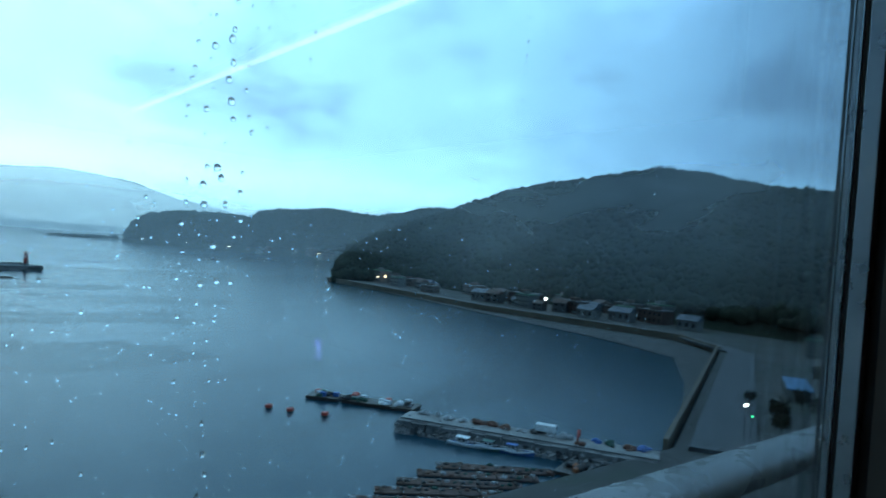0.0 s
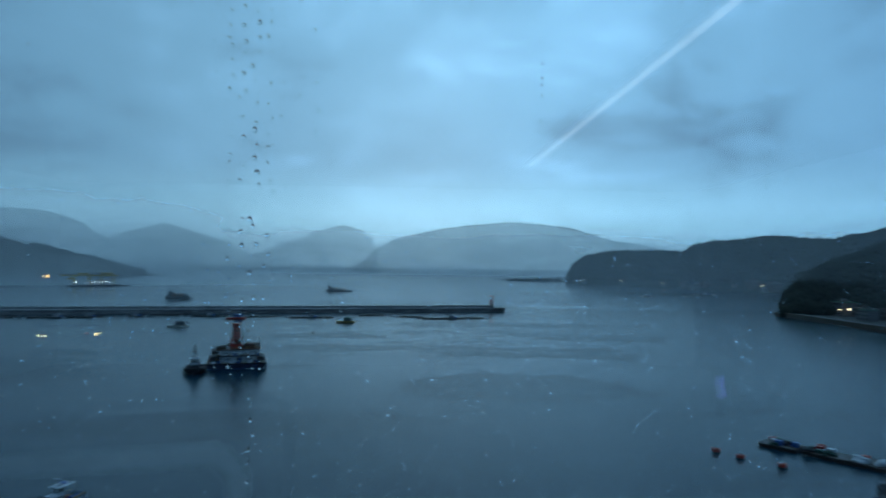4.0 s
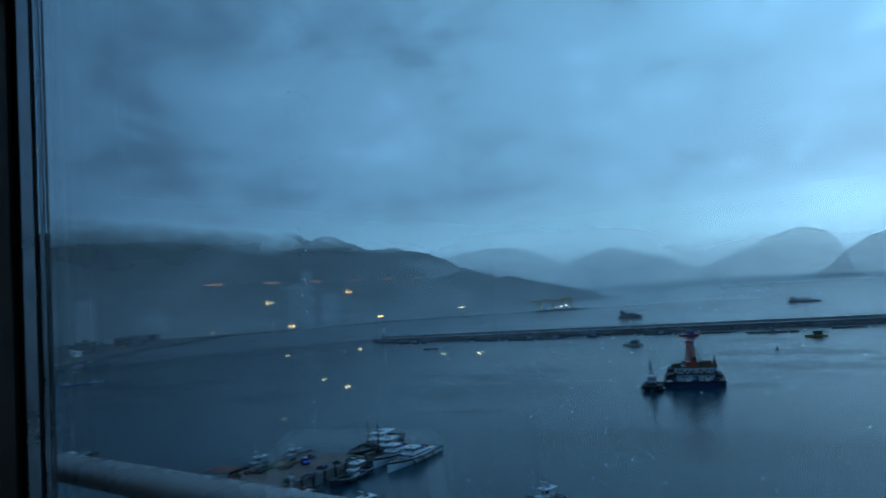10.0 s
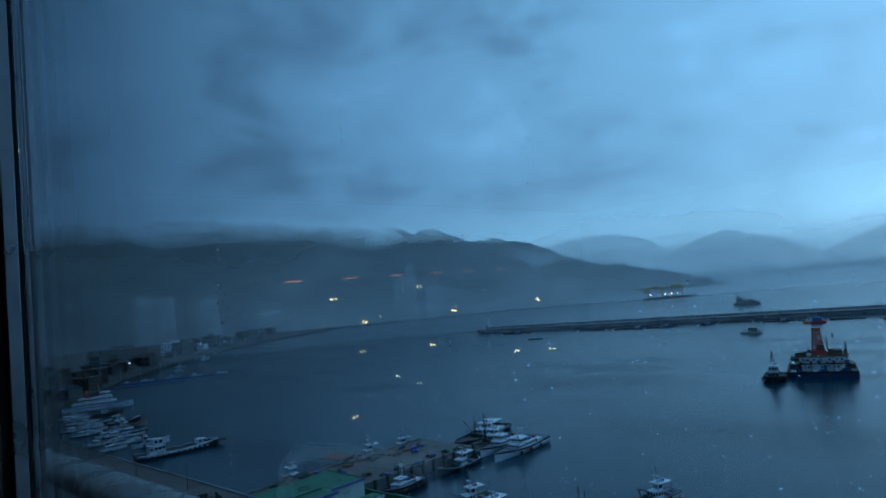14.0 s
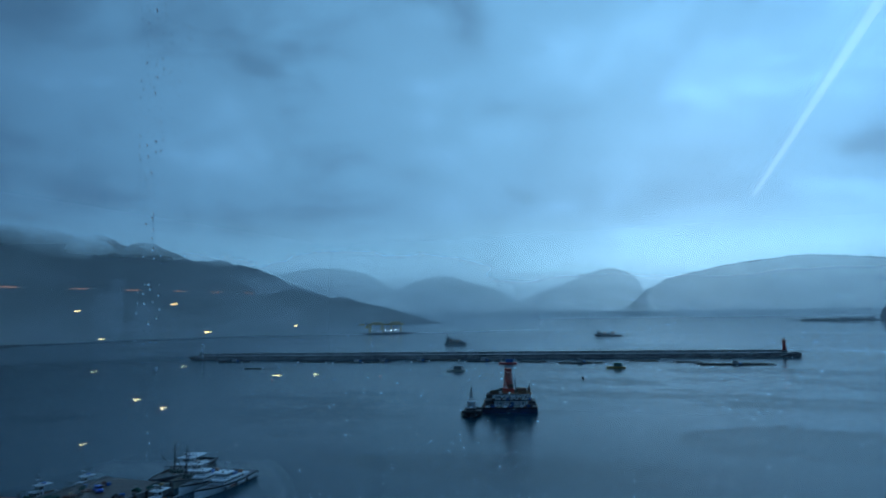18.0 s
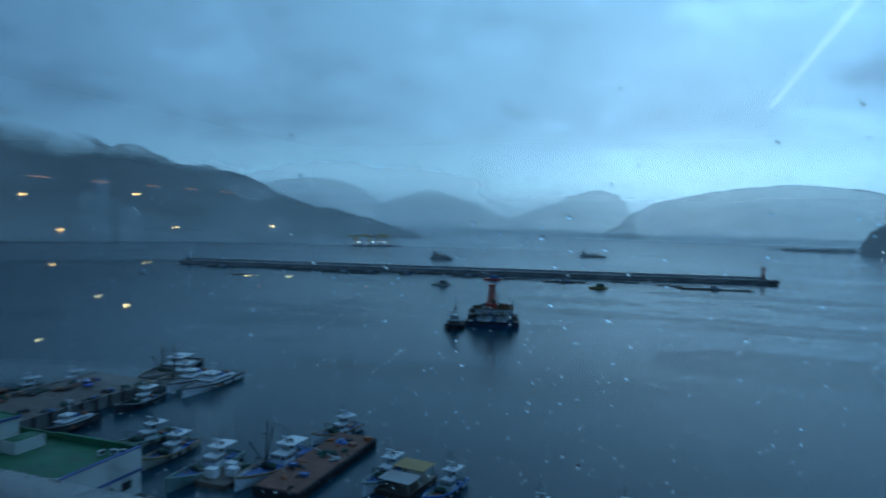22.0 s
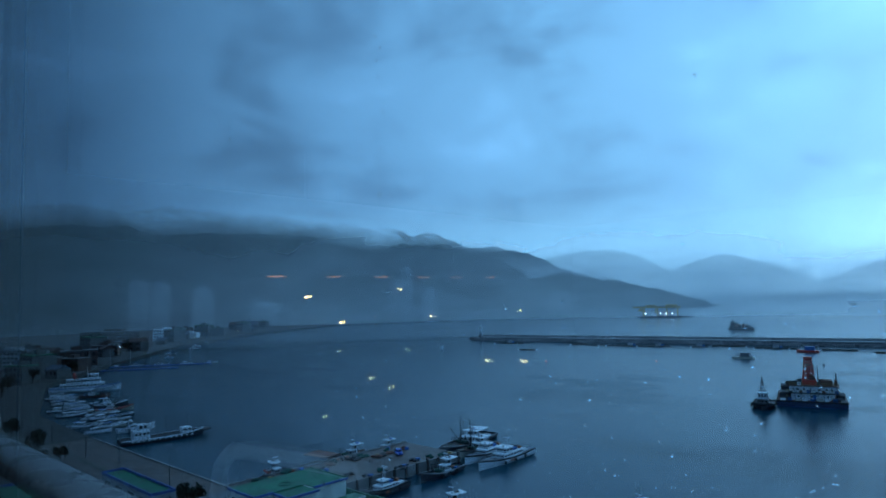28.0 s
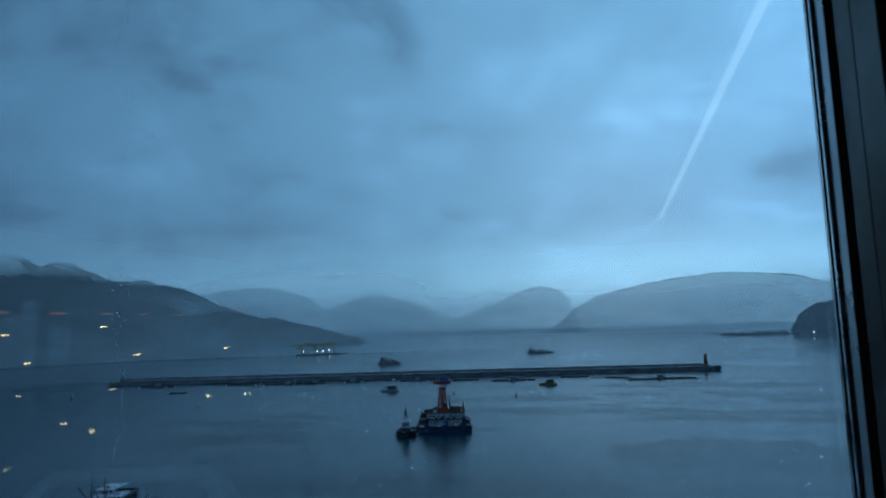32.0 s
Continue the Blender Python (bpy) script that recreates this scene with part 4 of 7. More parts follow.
rail_drops()
for x in (-3.9, -1.75, 1.75, 3.9):
    block("post", (x - 0.025, 0.165, 43.45, x + 0.025, 0.215, 44.502), M_RAIL, rail)
block("balcony_slab", (-4.2, 0.03, 43.25, 4.4, 0.32, 43.45), M_CONC, rail, "narrow concrete ledge")

# lamps in the room
strip = thing("ceiling_strip_light", 1.51, -3.45, 46.1, 0, "thin white strip light along the ceiling", "ceiling light")
block("housing", (-0.045, -3.07, -0.0, 0.045, 3.07, 0.04), M_ALU, strip)
block("diffuser", (-0.017, -3.05, -0.014, 0.017, 3.05, -0.001), M_STRIP, strip, "glowing white diffuser")


def pendant(x, y, z, n, width, turn, r=0.0075):
    e = thing("pendant_lamp", x, y, z, turn, "small warm pendant lamp with a row of bulbs", "lamp", "warm lamps in the room")
    bar("cord", (0, 0, 0.03), (0, 0, 46.14 - z), 0.004, M_GASKET, e)
    block("bar", (-width / 2 - 0.01, -0.01, 0.012, width / 2 + 0.01, 0.01, 0.03), M_DARK, e)
    for i in range(n):
        bx = -width / 2 + width * i / max(1, n - 1)
        part("bulb", ball(B(), (bx, 0, 0), r, 2), M_LAMP_WARM, e, smooth=True)


for a in ((-3.58, -3.2, 44.81, 5, 0.11, 40), (-3.03, -3.77, 44.84, 3, 0.08, 40), (-2.85, -2.34, 45.03, 4, 0.1, 40), (-3.05, -3.4, 45.08, 4, 0.08, 40), (-2.68, -4.58, 44.86, 2, 0.05, 40)):
    pendant(*a)
for a in ((-2.86, -3.3, 44.59, 3, 0.06, 40), (-2.01, -3.3, 44.54, 3, 0.08, 40), (-1.69, -3.3, 44.55, 2, 0.05, 40), (-3.31, -3.3, 44.33, 3, 0.07, 40), (-3.77, -3.3, 44.54, 2, 0.04, 40)):
    pendant(*a, 0.0055)


def floor_lamp(x, y, z, n):
    e = thing("floor_lamp", x, y, Z0, 40, "low black floor lamp with small warm bulbs", "lamp", "warm lamps in the room")
    part("base", rod(B(), (0, 0, 0), (0, 0, 0.02), 0.11, 0.1, 14), M_DARK, e)
    bar("pole", (0, 0, 0.02), (0, 0, z - Z0 - 0.03), 0.009, M_DARK, e)
    block("arm", (-0.06, -0.008, z - Z0 - 0.03, 0.06, 0.008, z - Z0 - 0.013), M_DARK, e)
    for i in range(n):
        part("bulb", ball(B(), ((i - (n - 1) / 2) * 0.05, 0, z - Z0), 0.0065, 2), M_LAMP_WARM, e, smooth=True)


floor_lamp(-3.26, -2.77, 44.09, 1)
floor_lamp(-2.9, -3.15, 44.30, 2)

M_WALLGLOW = emitter("amber_lamp_glass", (1.0, 0.42, 0.16), 0.8)
for y in (-3.4, -4.15, -4.85, -5.55, -6.2, -6.9):
    e = thing("wall_lamp", -4.94, y, 45.27, 0, "slim wall lamp with a dim amber bar", "lamp", "amber lamps along the wall")
    block("plate", (-0.06, -0.13, -0.03, -0.01, 0.13, 0.03), M_DARK, e, bevel=0.005)
    block("light_bar", (-0.01, -0.1, -0.008, 0.012, 0.1, 0.008), M_WALLGLOW, e, "dim amber glowing bar", 0.003)

led = thing("led_stand", 3.35, -5.8, Z0, 10, "low stand with two columns of blue light diodes", "lamp")
block("body", (-0.07, 0.0, 0.0, 0.07, 0.05, 0.5), M_DARK, led)
for i in range(8):
    for s in (-0.02, 0.02):
        part("diode", ball(B(), (s, 0.055, 0.22 + 0.028 * i), 0.005, 1), M_LED, led)

chair = thing("lounge_chair", -0.5, -0.62, Z0, 0, "tube-framed lounge chair beside the window", "chair")
M_TUBE = material("pale_lacquered_tube", (0.72, 0.74, 0.75), 0.4, 0, 4.0, 0.05, 0.02)
for yy, tube in ((0.0, M_TUBE), (-0.55, M_DARK)):
    bm = B()
    pts = [(-0.32, yy, 0.0), (-0.32, yy, 0.98), (-0.29, yy, 1.08), (-0.22, yy, 1.13), (0.3, yy, 1.16), (0.34, yy, 1.12), (0.36, yy, 0.0)]
    for a, b in zip(pts, pts[1:]):
        rod(bm, a, b, 0.022, seg=8)
    part("side_frame", bm, tube, chair, "bent tube frame", smooth=True)
block("seat", (-0.3, -0.52, 0.4, 0.34, -0.03, 0.5), M_CARPET, chair, "dark padded seat", 0.03)
block("backrest", (-0.3, -0.52, 0.5, -0.2, -0.03, 1.05), M_CARPET, chair, "dark padded backrest", 0.03)


# ---- boats ----
def hull_shape(length, beam, free, rise, cut=0.45, stern=0.86, n=12):
    """Stations from stern to bow: y, half beam, sheer height."""
    out = []
    for i in range(n + 1):
        s = i / n
        f = stern + (1 - stern) * min(1.0, s / cut) if s < cut else max(0.02, 1 - ((s - cut) / (1 - cut)) ** 2.3)
        z = free * (1 + 0.18 * max(0.0, 0.3 - s) / 0.3) + rise * max(0.0, (s - 0.4) / 0.6) ** 1.8
        out.append((length / 2 - s * length, beam / 2 * f, z))
    return out


def add_hull(e, length, beam, free, rise, hull_mat, deck_mat, strake_mat, deck_drop=0.55, **kw):
    st = hull_shape(length, beam, free, rise, **kw)
    bm, dk, sk = B(), B(), B()
    cols, dcols, scols = [], [], []
    for k, (y, hb, z) in enumerate(st):
        flare = 0.9 if k < len(st) * 0.6 else 0.72
        t = min(0.12, hb * 0.5)
        zd = z - deck_drop
        row = []
        for sx in (-1, 1):
            prof = [(0.0, -0.7), (hb * 0.7 * flare, -0.4), (hb * flare + 0.1 * hb, z * 0.45), (hb, z), (hb - t, z), (hb - t, zd)]
            row.append([bm.verts.new((sx * px, y, pz)) for px, pz in prof])
        cols.append(row)
        dcols.append([dk.verts.new((-(hb - t * 0.9), y, zd)), dk.verts.new((0, y, zd + 0.06)), dk.verts.new((hb - t * 0.9, y, zd))])
        scols.append([[sk.verts.new((sx * (hb + o), y, z + dz)) for o, dz in ((0.05, -0.3), (0.1, -0.02), (0.04, 0.08), (-t - 0.1, 0.07), (-t - 0.1, 0.0))] for sx in (-1, 1)])
    for p, q in zip(cols, cols[1:]):
        for side in (0, 1):
            for j in range(5):
                bm.faces.new((p[side][j], q[side][j], q[side][j + 1], p[side][j + 1]))
    for a in (cols[0], cols[-1]):
        for j in range(3):
            bm.faces.new((a[0][j], a[0][j + 1], a[1][j + 1], a[1][j]))
    for p, q in zip(dcols, dcols[1:]):
        for j in range(2):
            dk.faces.new((p[j], p[j + 1], q[j + 1], q[j]))
    for p, q in zip(scols, scols[1:]):
        for side in (0, 1):
            for j in range(4):
                sk.faces.new((p[side][j], q[side][j], q[side][j + 1], p[side][j + 1]))
    for m in (bm, dk, sk):
        bmesh.ops.recalc_face_normals(m, faces=m.faces[:])
    part("hull", bm, hull_mat, e)
    part("deck", dk, deck_mat, e)
    part("gunwale", sk, strake_mat, e)
    return st


def tyre(e, x, y, z, axis="X", R=0.42):
    part("fender_tyre", torus(B(), (x, y, z), R, 0.16, axis), M_RUBBER, e, "black tyre fender")


def add_house(e, x0, y0, z0, x1, y1, z1, mat, bands=((0.45, 0.8),), n_side=3, n_front=3):
    """A cabin with separate dark panes on the bow face and both sides."""
    block("wheelhouse", (x0, y0, z0, x1, y1, z1), mat, e, bevel=0.05)
    h = z1 - z0
    for lo, hi in bands:
        a, b = z0 + h * lo, z0 + h * hi
        w = (x1 - x0) / n_front
        for i in range(n_front):
            block("window", (x0 + w * (i + 0.16), y0 - 0.03, a, x0 + w * (i + 0.84), y0 + 0.02, b), M_WIN, e)
        d = (y1 - y0) / n_side
        for i in range(n_side):
            for xs in (x0, x1):
                block("window", (xs - 0.03, y0 + d * (i + 0.15), a, xs + 0.03, y0 + d * (i + 0.8), b), M_WIN, e)


def fishing_boat(x, y, turn, length, hull_mat, deck_mat, strake_mat, label, variant=0):
    e = thing("fishing_boat", x, y, 0, turn, label, "fishing boat", "moored fishing boats")
    beam = length * 0.27
    L2, hb = length / 2, beam / 2
    add_hull(e, length, beam, 1.15, 1.3, hull_mat, deck_mat, strake_mat)
    zd = 0.62
    # low wheelhouse aft of midships; a white shelter roof stands behind it over the stern deck
    w = hb * 0.56
    y0 = L2 * (0.02 if variant != 2 else 0.14)
    ztop = zd + 1.9
    ya, yb = y0 + length * 0.1, y0 + length * 0.34
    add_house(e, -w, y0, zd, w, y0 + length * 0.16, ztop, M_WHITE, ((0.5, 0.85),))
    add_house(e, -w * 0.5, ya, zd, w * 0.5, ya + length * 0.11, zd + 3.05, M_WHITE, ((0.68, 0.92),), 1, 2)
    part("canopy", box(B(), -hb * 0.66, ya - 0.25, zd + 3.08, hb * 0.66, yb, zd + 3.2, bevel=0.03), M_ROOF_WHITE, e, "white flat shelter roof")
    for sx in (-1, 1):
        bar("canopy_post", (sx * hb * 0.6, yb - 0.15, zd), (sx * hb * 0.6, yb - 0.15, zd + 3.1), 0.05, M_STEEL, e)
    ztop = zd + 2.1
    # mast, radar and lamps
    bar("mast", (0, ya + 0.4, ztop + 1.1), (0, ya + 0.5, ztop + 4.4), 0.06, M_STEEL, e)
    bar("mast_yard", (-0.7, ya + 0.45, ztop + 3.4), (0.7, ya + 0.45, ztop + 3.4), 0.035, M_STEEL, e)
    block("radar_scanner", (-0.7, ya + 0.2, ztop + 2.3, 0.7, ya + 0.4, ztop + 2.48), M_ROOF_WHITE, e, "white radar scanner")
    part("satellite_dome", ball(B(), (0.5, ya + 0.3, ztop + 1.45), 0.3, 2), M_ROOF_WHITE, e, smooth=True)
    bar("antenna", (-hb * 0.4, ya + 0.6, ztop + 1.05), (-hb * 0.45, ya + 0.6, ztop + 4.6), 0.025, M_STEEL, e)
    bar("antenna", (hb * 0.4, ya + 0.5, ztop + 1.05), (hb * 0.45, ya + 0.4, ztop + 4.0), 0.025, M_STEEL, e)
    block("lamp_rack", (-hb * 0.5, ya + 0.9, ztop + 1.35, hb * 0.5, ya + 1.0, ztop + 1.45), M_STEEL, e)
    for i in range(3):
        part("work_lamp", ball(B(), (-hb * 0.4 + hb * 0.4 * i, ya + 0.95, ztop + 1.55), 0.12, 1), M_WHITE, e)
    block("roof_locker", (-0.6, ya + 1.4, ztop + 1.1, 0.4, ya + 2.2, ztop + 1.45), M_DARK if variant else M_BLUE, e, bevel=0.04)
    if length > 18:
        bar("derrick_mast", (0, -L2 * 0.2, zd), (0, -L2 * 0.18, zd + 9.0), 0.16, M_DARK, e, "tall dark derrick mast", 0.1)
        bar("derrick_boom", (0, -L2 * 0.2, zd + 1.2), (hb * 0.3, -L2 * 0.75, zd + 7.2), 0.11, M_DARK, e)
        bar("derrick_boom", (0, -L2 * 0.2, zd + 1.2), (-hb * 0.3, L2 * 0.1, zd + 7.0), 0.11, M_DARK, e)
        bar("stay", (0, -L2 * 0.18, zd + 8.8), (0, -L2 * 0.95, zd + 1.6), 0.03, M_DARK, e)
        bar("stay", (0, -L2 * 0.18, zd + 8.8), (0, ya + 0.5, ztop + 4.2), 0.03, M_DARK, e)
        bar("crosstree", (-1.2, -L2 * 0.18, zd + 6.6), (1.2, -L2 * 0.18, zd + 6.6), 0.08, M_DARK, e)
    # gear lying about the deck
    seed = int(abs(x) * 7 + abs(y))
    g = random.Random(seed)
    for k in range(3):
        yy = -L2 * g.uniform(0.05, 0.6) if k < 2 else L2 * g.uniform(0.62, 0.8)
        xx = hb * g.uniform(-0.5, 0.5)
        part("deck_gear", heap((xx, yy, zd), g.uniform(0.5, 0.9), g.uniform(0.5, 0.9), seed + k, 6), g.choice((M_NET, M_DARK, M_RUBBER, M_RUST, M_ORANGE)), e, "heap of rope, net and fishing gear")
    # foredeck gear
    bar("gallows_post", (-hb * 0.55, -L2 * 0.28, zd), (-hb * 0.5, -L2 * 0.3, zd + 2.7), 0.08, M_DARK, e)
    bar("gallows_post", (hb * 0.55, -L2 * 0.28, zd), (hb * 0.5, -L2 * 0.3, zd + 2.7), 0.08, M_DARK, e)
    bar("gallows_beam", (-hb * 0.55, -L2 * 0.3, zd + 2.6), (hb * 0.55, -L2 * 0.3, zd + 2.6), 0.08, M_DARK, e)
    bar("boom", (0, -L2 * 0.28, zd + 0.6), (0.4, -L2 * 0.62, zd + 3.6), 0.07, M_DARK, e, "dark derrick boom")
    bar("net_drum", (-hb * 0.5, -L2 * 0.12, zd + 0.75), (hb * 0.5, -L2 * 0.12, zd + 0.75), 0.55, M_NET, e, "net drum wound with green net", seg=10)
    block("hatch", (-hb * 0.5, -L2 * 0.55, zd, hb * 0.35, -L2 * 0.38, zd + 0.35), deck_mat, e, bevel=0.03)
    block("fish_box", (hb * 0.1, L2 * 0.62, zd, hb * 0.6, L2 * 0.74, zd + 0.6), M_BLUE, e, "blue plastic fish box", 0.03)
    block("fish_box", (-hb * 0.6, L2 * 0.66, zd, -hb * 0.1, L2 * 0.8, zd + 0.5), M_ORANGE, e, "orange plastic fish box", 0.03)
    part("net_heap", heap((-hb * 0.2, L2 * 0.86, zd), 0.8, 0.7, 5), M_NET, e, "heap of green net")
    part("anchor_winch", rod(B(), (-0.5, -L2 * 0.72, zd + 0.9), (0.5, -L2 * 0.72, zd + 0.9), 0.28, seg=8), M_DARK, e)
    for sy in (-0.25, 0.1, 0.45):
        for sx in (-1, 1):
            tyre(e, sx * (hb + 0.08), L2 * sy, 0.75)
    return e


def small_boat(x, y, turn, length, hull_mat, top_mat, label):
    e = thing("small_boat", x, y, 0, turn, label, "boat", "small harbour boats")
    add_hull(e, length, length * 0.3, 0.7, 0.5, hull_mat, M_BLUE, M_WHITE, 0.35, n=8)
    w = length * 0.09
    add_house(e, -w, length * 0.02, 0.35, w, length * 0.26, 1.9, M_WHITE, ((0.5, 0.85),), 2, 2)
    block("cabin_roof", (-w * 1.2, -length * 0.02, 1.9, w * 1.2, length * 0.3, 2.0), top_mat, e, bevel=0.02)
    bar("mast", (0, length * 0.2, 2.0), (0, length * 0.2, 3.4), 0.04, M_STEEL, e)
    block("outboard", (-0.25, length * 0.5 - 0.1, 0.2, 0.25, length * 0.5 + 0.35, 1.1), M_DARK, e, bevel=0.05)
    return e


def launch(x, y, turn, length, hull_mat, label, tall=1.0):
    """A white cabin launch: long cabin, flybridge, radar arch."""
    e = thing("patrol_launch", x, y, 0, turn, label, "launch", "white launches at the pier")
    beam = length * 0.24
    hb, L2 = beam / 2, length / 2
    add_hull(e, length, beam, 1.5, 0.9, hull_mat, M_STEEL, M_RUBBER, 0.3, cut=0.4, stern=0.92)
    z = 1.2
    add_house(e, -hb * 0.7, -L2 * 0.26, z, hb * 0.7, L2 * 0.5, z + 1.4 * tall, M_WHITE, ((0.5, 0.78),), 6, 3)
    add_house(e, -hb * 0.56, -L2 * 0.12, z + 1.4 * tall, hb * 0.56, L2 * 0.14, z + 2.7 * tall, M_WHITE, ((0.38, 0.78),), 2, 3)
    block("house_roof", (-hb * 0.62, -L2 * 0.15, z + 2.7 * tall, hb * 0.62, L2 * 0.18, z + 2.8 * tall), M_ROOF_WHITE, e, bevel=0.03)
    block("roof_cover", (-hb * 0.45, L2 * 0.2, z + 1.4 * tall, hb * 0.4, L2 * 0.36, z + 1.4 * tall + 0.7), M_BLUE, e, "blue tarpaulin cover", 0.06)
    for k, (xx, yy) in enumerate(((-0.4, 0.42), (0.35, 0.46), (0.0, 0.4))):
        block("roof_locker", (hb * xx - 0.4, L2 * yy, z + 1.4 * tall, hb * xx + 0.4, L2 * yy + 0.8, z + 1.4 * tall + 0.45 + 0.2 * k), (M_STEEL, M_ORANGE, M_DARK)[k], e, bevel=0.05)
    for k in range(3):
        part("deck_gear", heap((hb * (-0.2 + 0.2 * k), -L2 * (0.38 + 0.1 * k), 1.2), 0.5, 0.6, 200 + k, 5), (M_DARK, M_RUBBER, M_STEEL)[k], e, "coiled rope and deck gear")
    bar("mast", (-0.45, L2 * 0.05, z + 2.75 * tall), (-0.2, L2 * 0.1, z + 5.2), 0.08, M_WHITE, e)
    bar("mast", (0.45, L2 * 0.05, z + 2.75 * tall), (0.2, L2 * 0.1, z + 5.2), 0.08, M_WHITE, e)
    block("radar_scanner", (-0.9, L2 * 0.08, z + 4.9, 0.9, L2 * 0.08 + 0.25, z + 5.1), M_ROOF_WHITE, e)
    part("satellite_dome", ball(B(), (0.5, -L2 * 0.1, z + 3.1 * tall), 0.34, 2), M_ROOF_WHITE, e, smooth=True)
    bar("antenna", (0, L2 * 0.1, z + 5.1), (0, L2 * 0.12, z + 7.2), 0.03, M_STEEL, e)
    for i in range(9):
        yy = -L2 * 0.92 + i * L2 * 0.075
        k = 0.25 + 0.06 * i
        for sx in (-1, 1):
            bar("rail_post", (sx * hb * min(0.9, k), yy, 1.9), (sx * hb * min(0.9, k), yy, 2.9), 0.03, M_STEEL, e)
    block("hull_mark", (-hb - 0.04, -L2 * 0.1, 0.75, -hb + 0.05, L2 * 0.12, 1.15), M_ORANGE, e, "faded orange bars of lettering")
    block("hull_mark", (hb - 0.05, -L2 * 0.1, 0.75, hb + 0.04, L2 * 0.12, 1.15), M_ORANGE, e, "faded orange bars of lettering")
    bar("ensign_staff", (0, L2 * 0.92, 1.3), (0, L2 * 0.98, 3.6), 0.04, M_STEEL, e)
    block("engine_box", (-hb * 0.4, L2 * 0.62, 1.2, hb * 0.4, L2 * 0.82, 1.9), M_WHITE, e, bevel=0.05)
    for sy in (-0.3, 0.1, 0.5):
        tyre(e, hb + 0.05, L2 * sy, 0.8, R=0.35)
    return e


# boats lying bow-in along the near quay
M_PALEGREEN = material("pale_green_hull", (0.2, 0.3, 0.27), 0.5, 0, 2.0, 0.2, 0.1, stain=(0.16, 0.11, 0.06), stain_scale=1.0)
M_OCHRE = material("ochre_gunwale", (0.3, 0.19, 0.1), 0.6, 0, 2.0, 0.3, 0.1, stain=(0.12, 0.09, 0.06), stain_scale=1.0)
fishing_boat(-96.0, 100.0, -10, 15, M_CREAM, M_TEAL, M_PALEGREEN, "cream fishing boat with a green deck and white canopy", 1)
fishing_boat(-86.5, 96.5, 3, 15.5, M_CREAM, M_BLUE, M_OCHRE, "fishing boat with a blue deck and white canopy")
fishing_boat(-75.2, 92.8, 0, 18, M_PALEGREEN, M_BLUE, M_PALEGREEN, "pale green fishing boat with a blue deck and ochre fenders", 2)
fishing_boat(-64.8, 98.5, -3, 20.5, M_WHITE, M_BLUE, M_OCHRE, "long white fishing boat with a blue deck and wide canopy", 2)
fishing_boat(-63.5, 119.5, -15, 14, M_WHITE, M_BLUE, M_OCHRE, "white fishing boat with blue deck beside the floating dock")
fishing_boat(-44.5, 101.5, -5, 14.5, M_WHITE, M_BLUE, M_PALEGREEN, "white fishing boat with nets piled on deck", 1)
fishing_boat(-33.0, 99.5, -10, 13, M_WHITE, M_TEAL, M_BLUE, "white fishing boat with a green net at its stern", 2)
fishing_boat(-4.0, 96.5, 4, 12, M_WHITE, M_BLUE, M_OCHRE, "small white fishing boat with a white canopy")
fishing_boat(-16.0, 93.5, 0, 11, M_CREAM, M_TEAL, M_TEAL, "small fishing boat covered by a green tarpaulin", 1)

# boats along the concrete pier
launch(-116.5, 101.0, 4, 15.5, M_NAVY, "white cabin launch with a black hull beside the pier", 0.8)
fishing_boat(-117.0, 121.0, 6, 16, M_NAVY, M_DARK, M_STEEL, "black-hulled work boat with a white wheelhouse", 1)
launch(-113.0, 142.0, 4, 23.8, M_WHITE, "large white patrol launch with faded orange marks")
launch(-120.0, 142.5, 6, 20.5, M_WHITE, "white patrol launch with a grey deck")
fishing_boat(-126.6, 145.0, 8, 19.5, M_CREAM, M_RUST, M_DARK, "old rusty trawler with a crowded deck", 1)
fishing_boat(-134.5, 150.0, 12, 30, M_NAVY, M_DARK, M_STEEL, "dark trawler with tall masts and a derrick")
fishing_boat(-150.0, 117.0, -4, 14, M_RUST, M_RUST, M_DARK, "rusty work boat with a brown awning")
fishing_boat(-146.5, 127.0, 0, 13, M_NAVY, M_DARK, M_WHITE, "dark work boat with a white canopy")
fishing_boat(-147.0, 93.0, 80, 14, M_WHITE, M_DARK, M_RED, "white work boat with a tall derrick behind the building", 2)


def ferry(x, y, turn):
    e = thing("car_ferry", x, y, 0, turn, "flat car ferry with a dark hull and white wheelhouse", "ferry")
    add_hull(e, 27, 7, 1.4, 0.8, M_NAVY, M_DARK, M_WHITE, 0.3, cut=0.6)
    add_house(e, -2.2, 4.5, 1.2, 2.2, 9.5, 4.0, M_WHITE, ((0.5, 0.8),), 4, 4)
    add_house(e, -1.6, 5.2, 4.0, 1.6, 8.0, 6.0, M_WHITE, ((0.35, 0.8),), 2, 3)
    add_house(e, -1.8, -9.0, 1.2, 1.8, -6.0, 3.2, M_WHITE, ((0.5, 0.8),), 2, 2)
    for yy in (-8, -1, 6.5):
        bar("mast", (0, yy, 1.2), (0, yy, 8.0), 0.1, M_DARK, e)
    block("ramp", (-2.4, -15.5, 1.4, 2.4, -12.2, 1.9), M_DARK, e)
    for i in range(12):
        for sx in (-1, 1):
            block("hull_stripe", (sx * 3.45 - 0.06, -9 + i * 1.7, 0.75, sx * 3.45 + 0.06, -8.3 + i * 1.7, 1.35), M_WHITE, e)
    return e


ferry(-222.5, 95.5, 172)


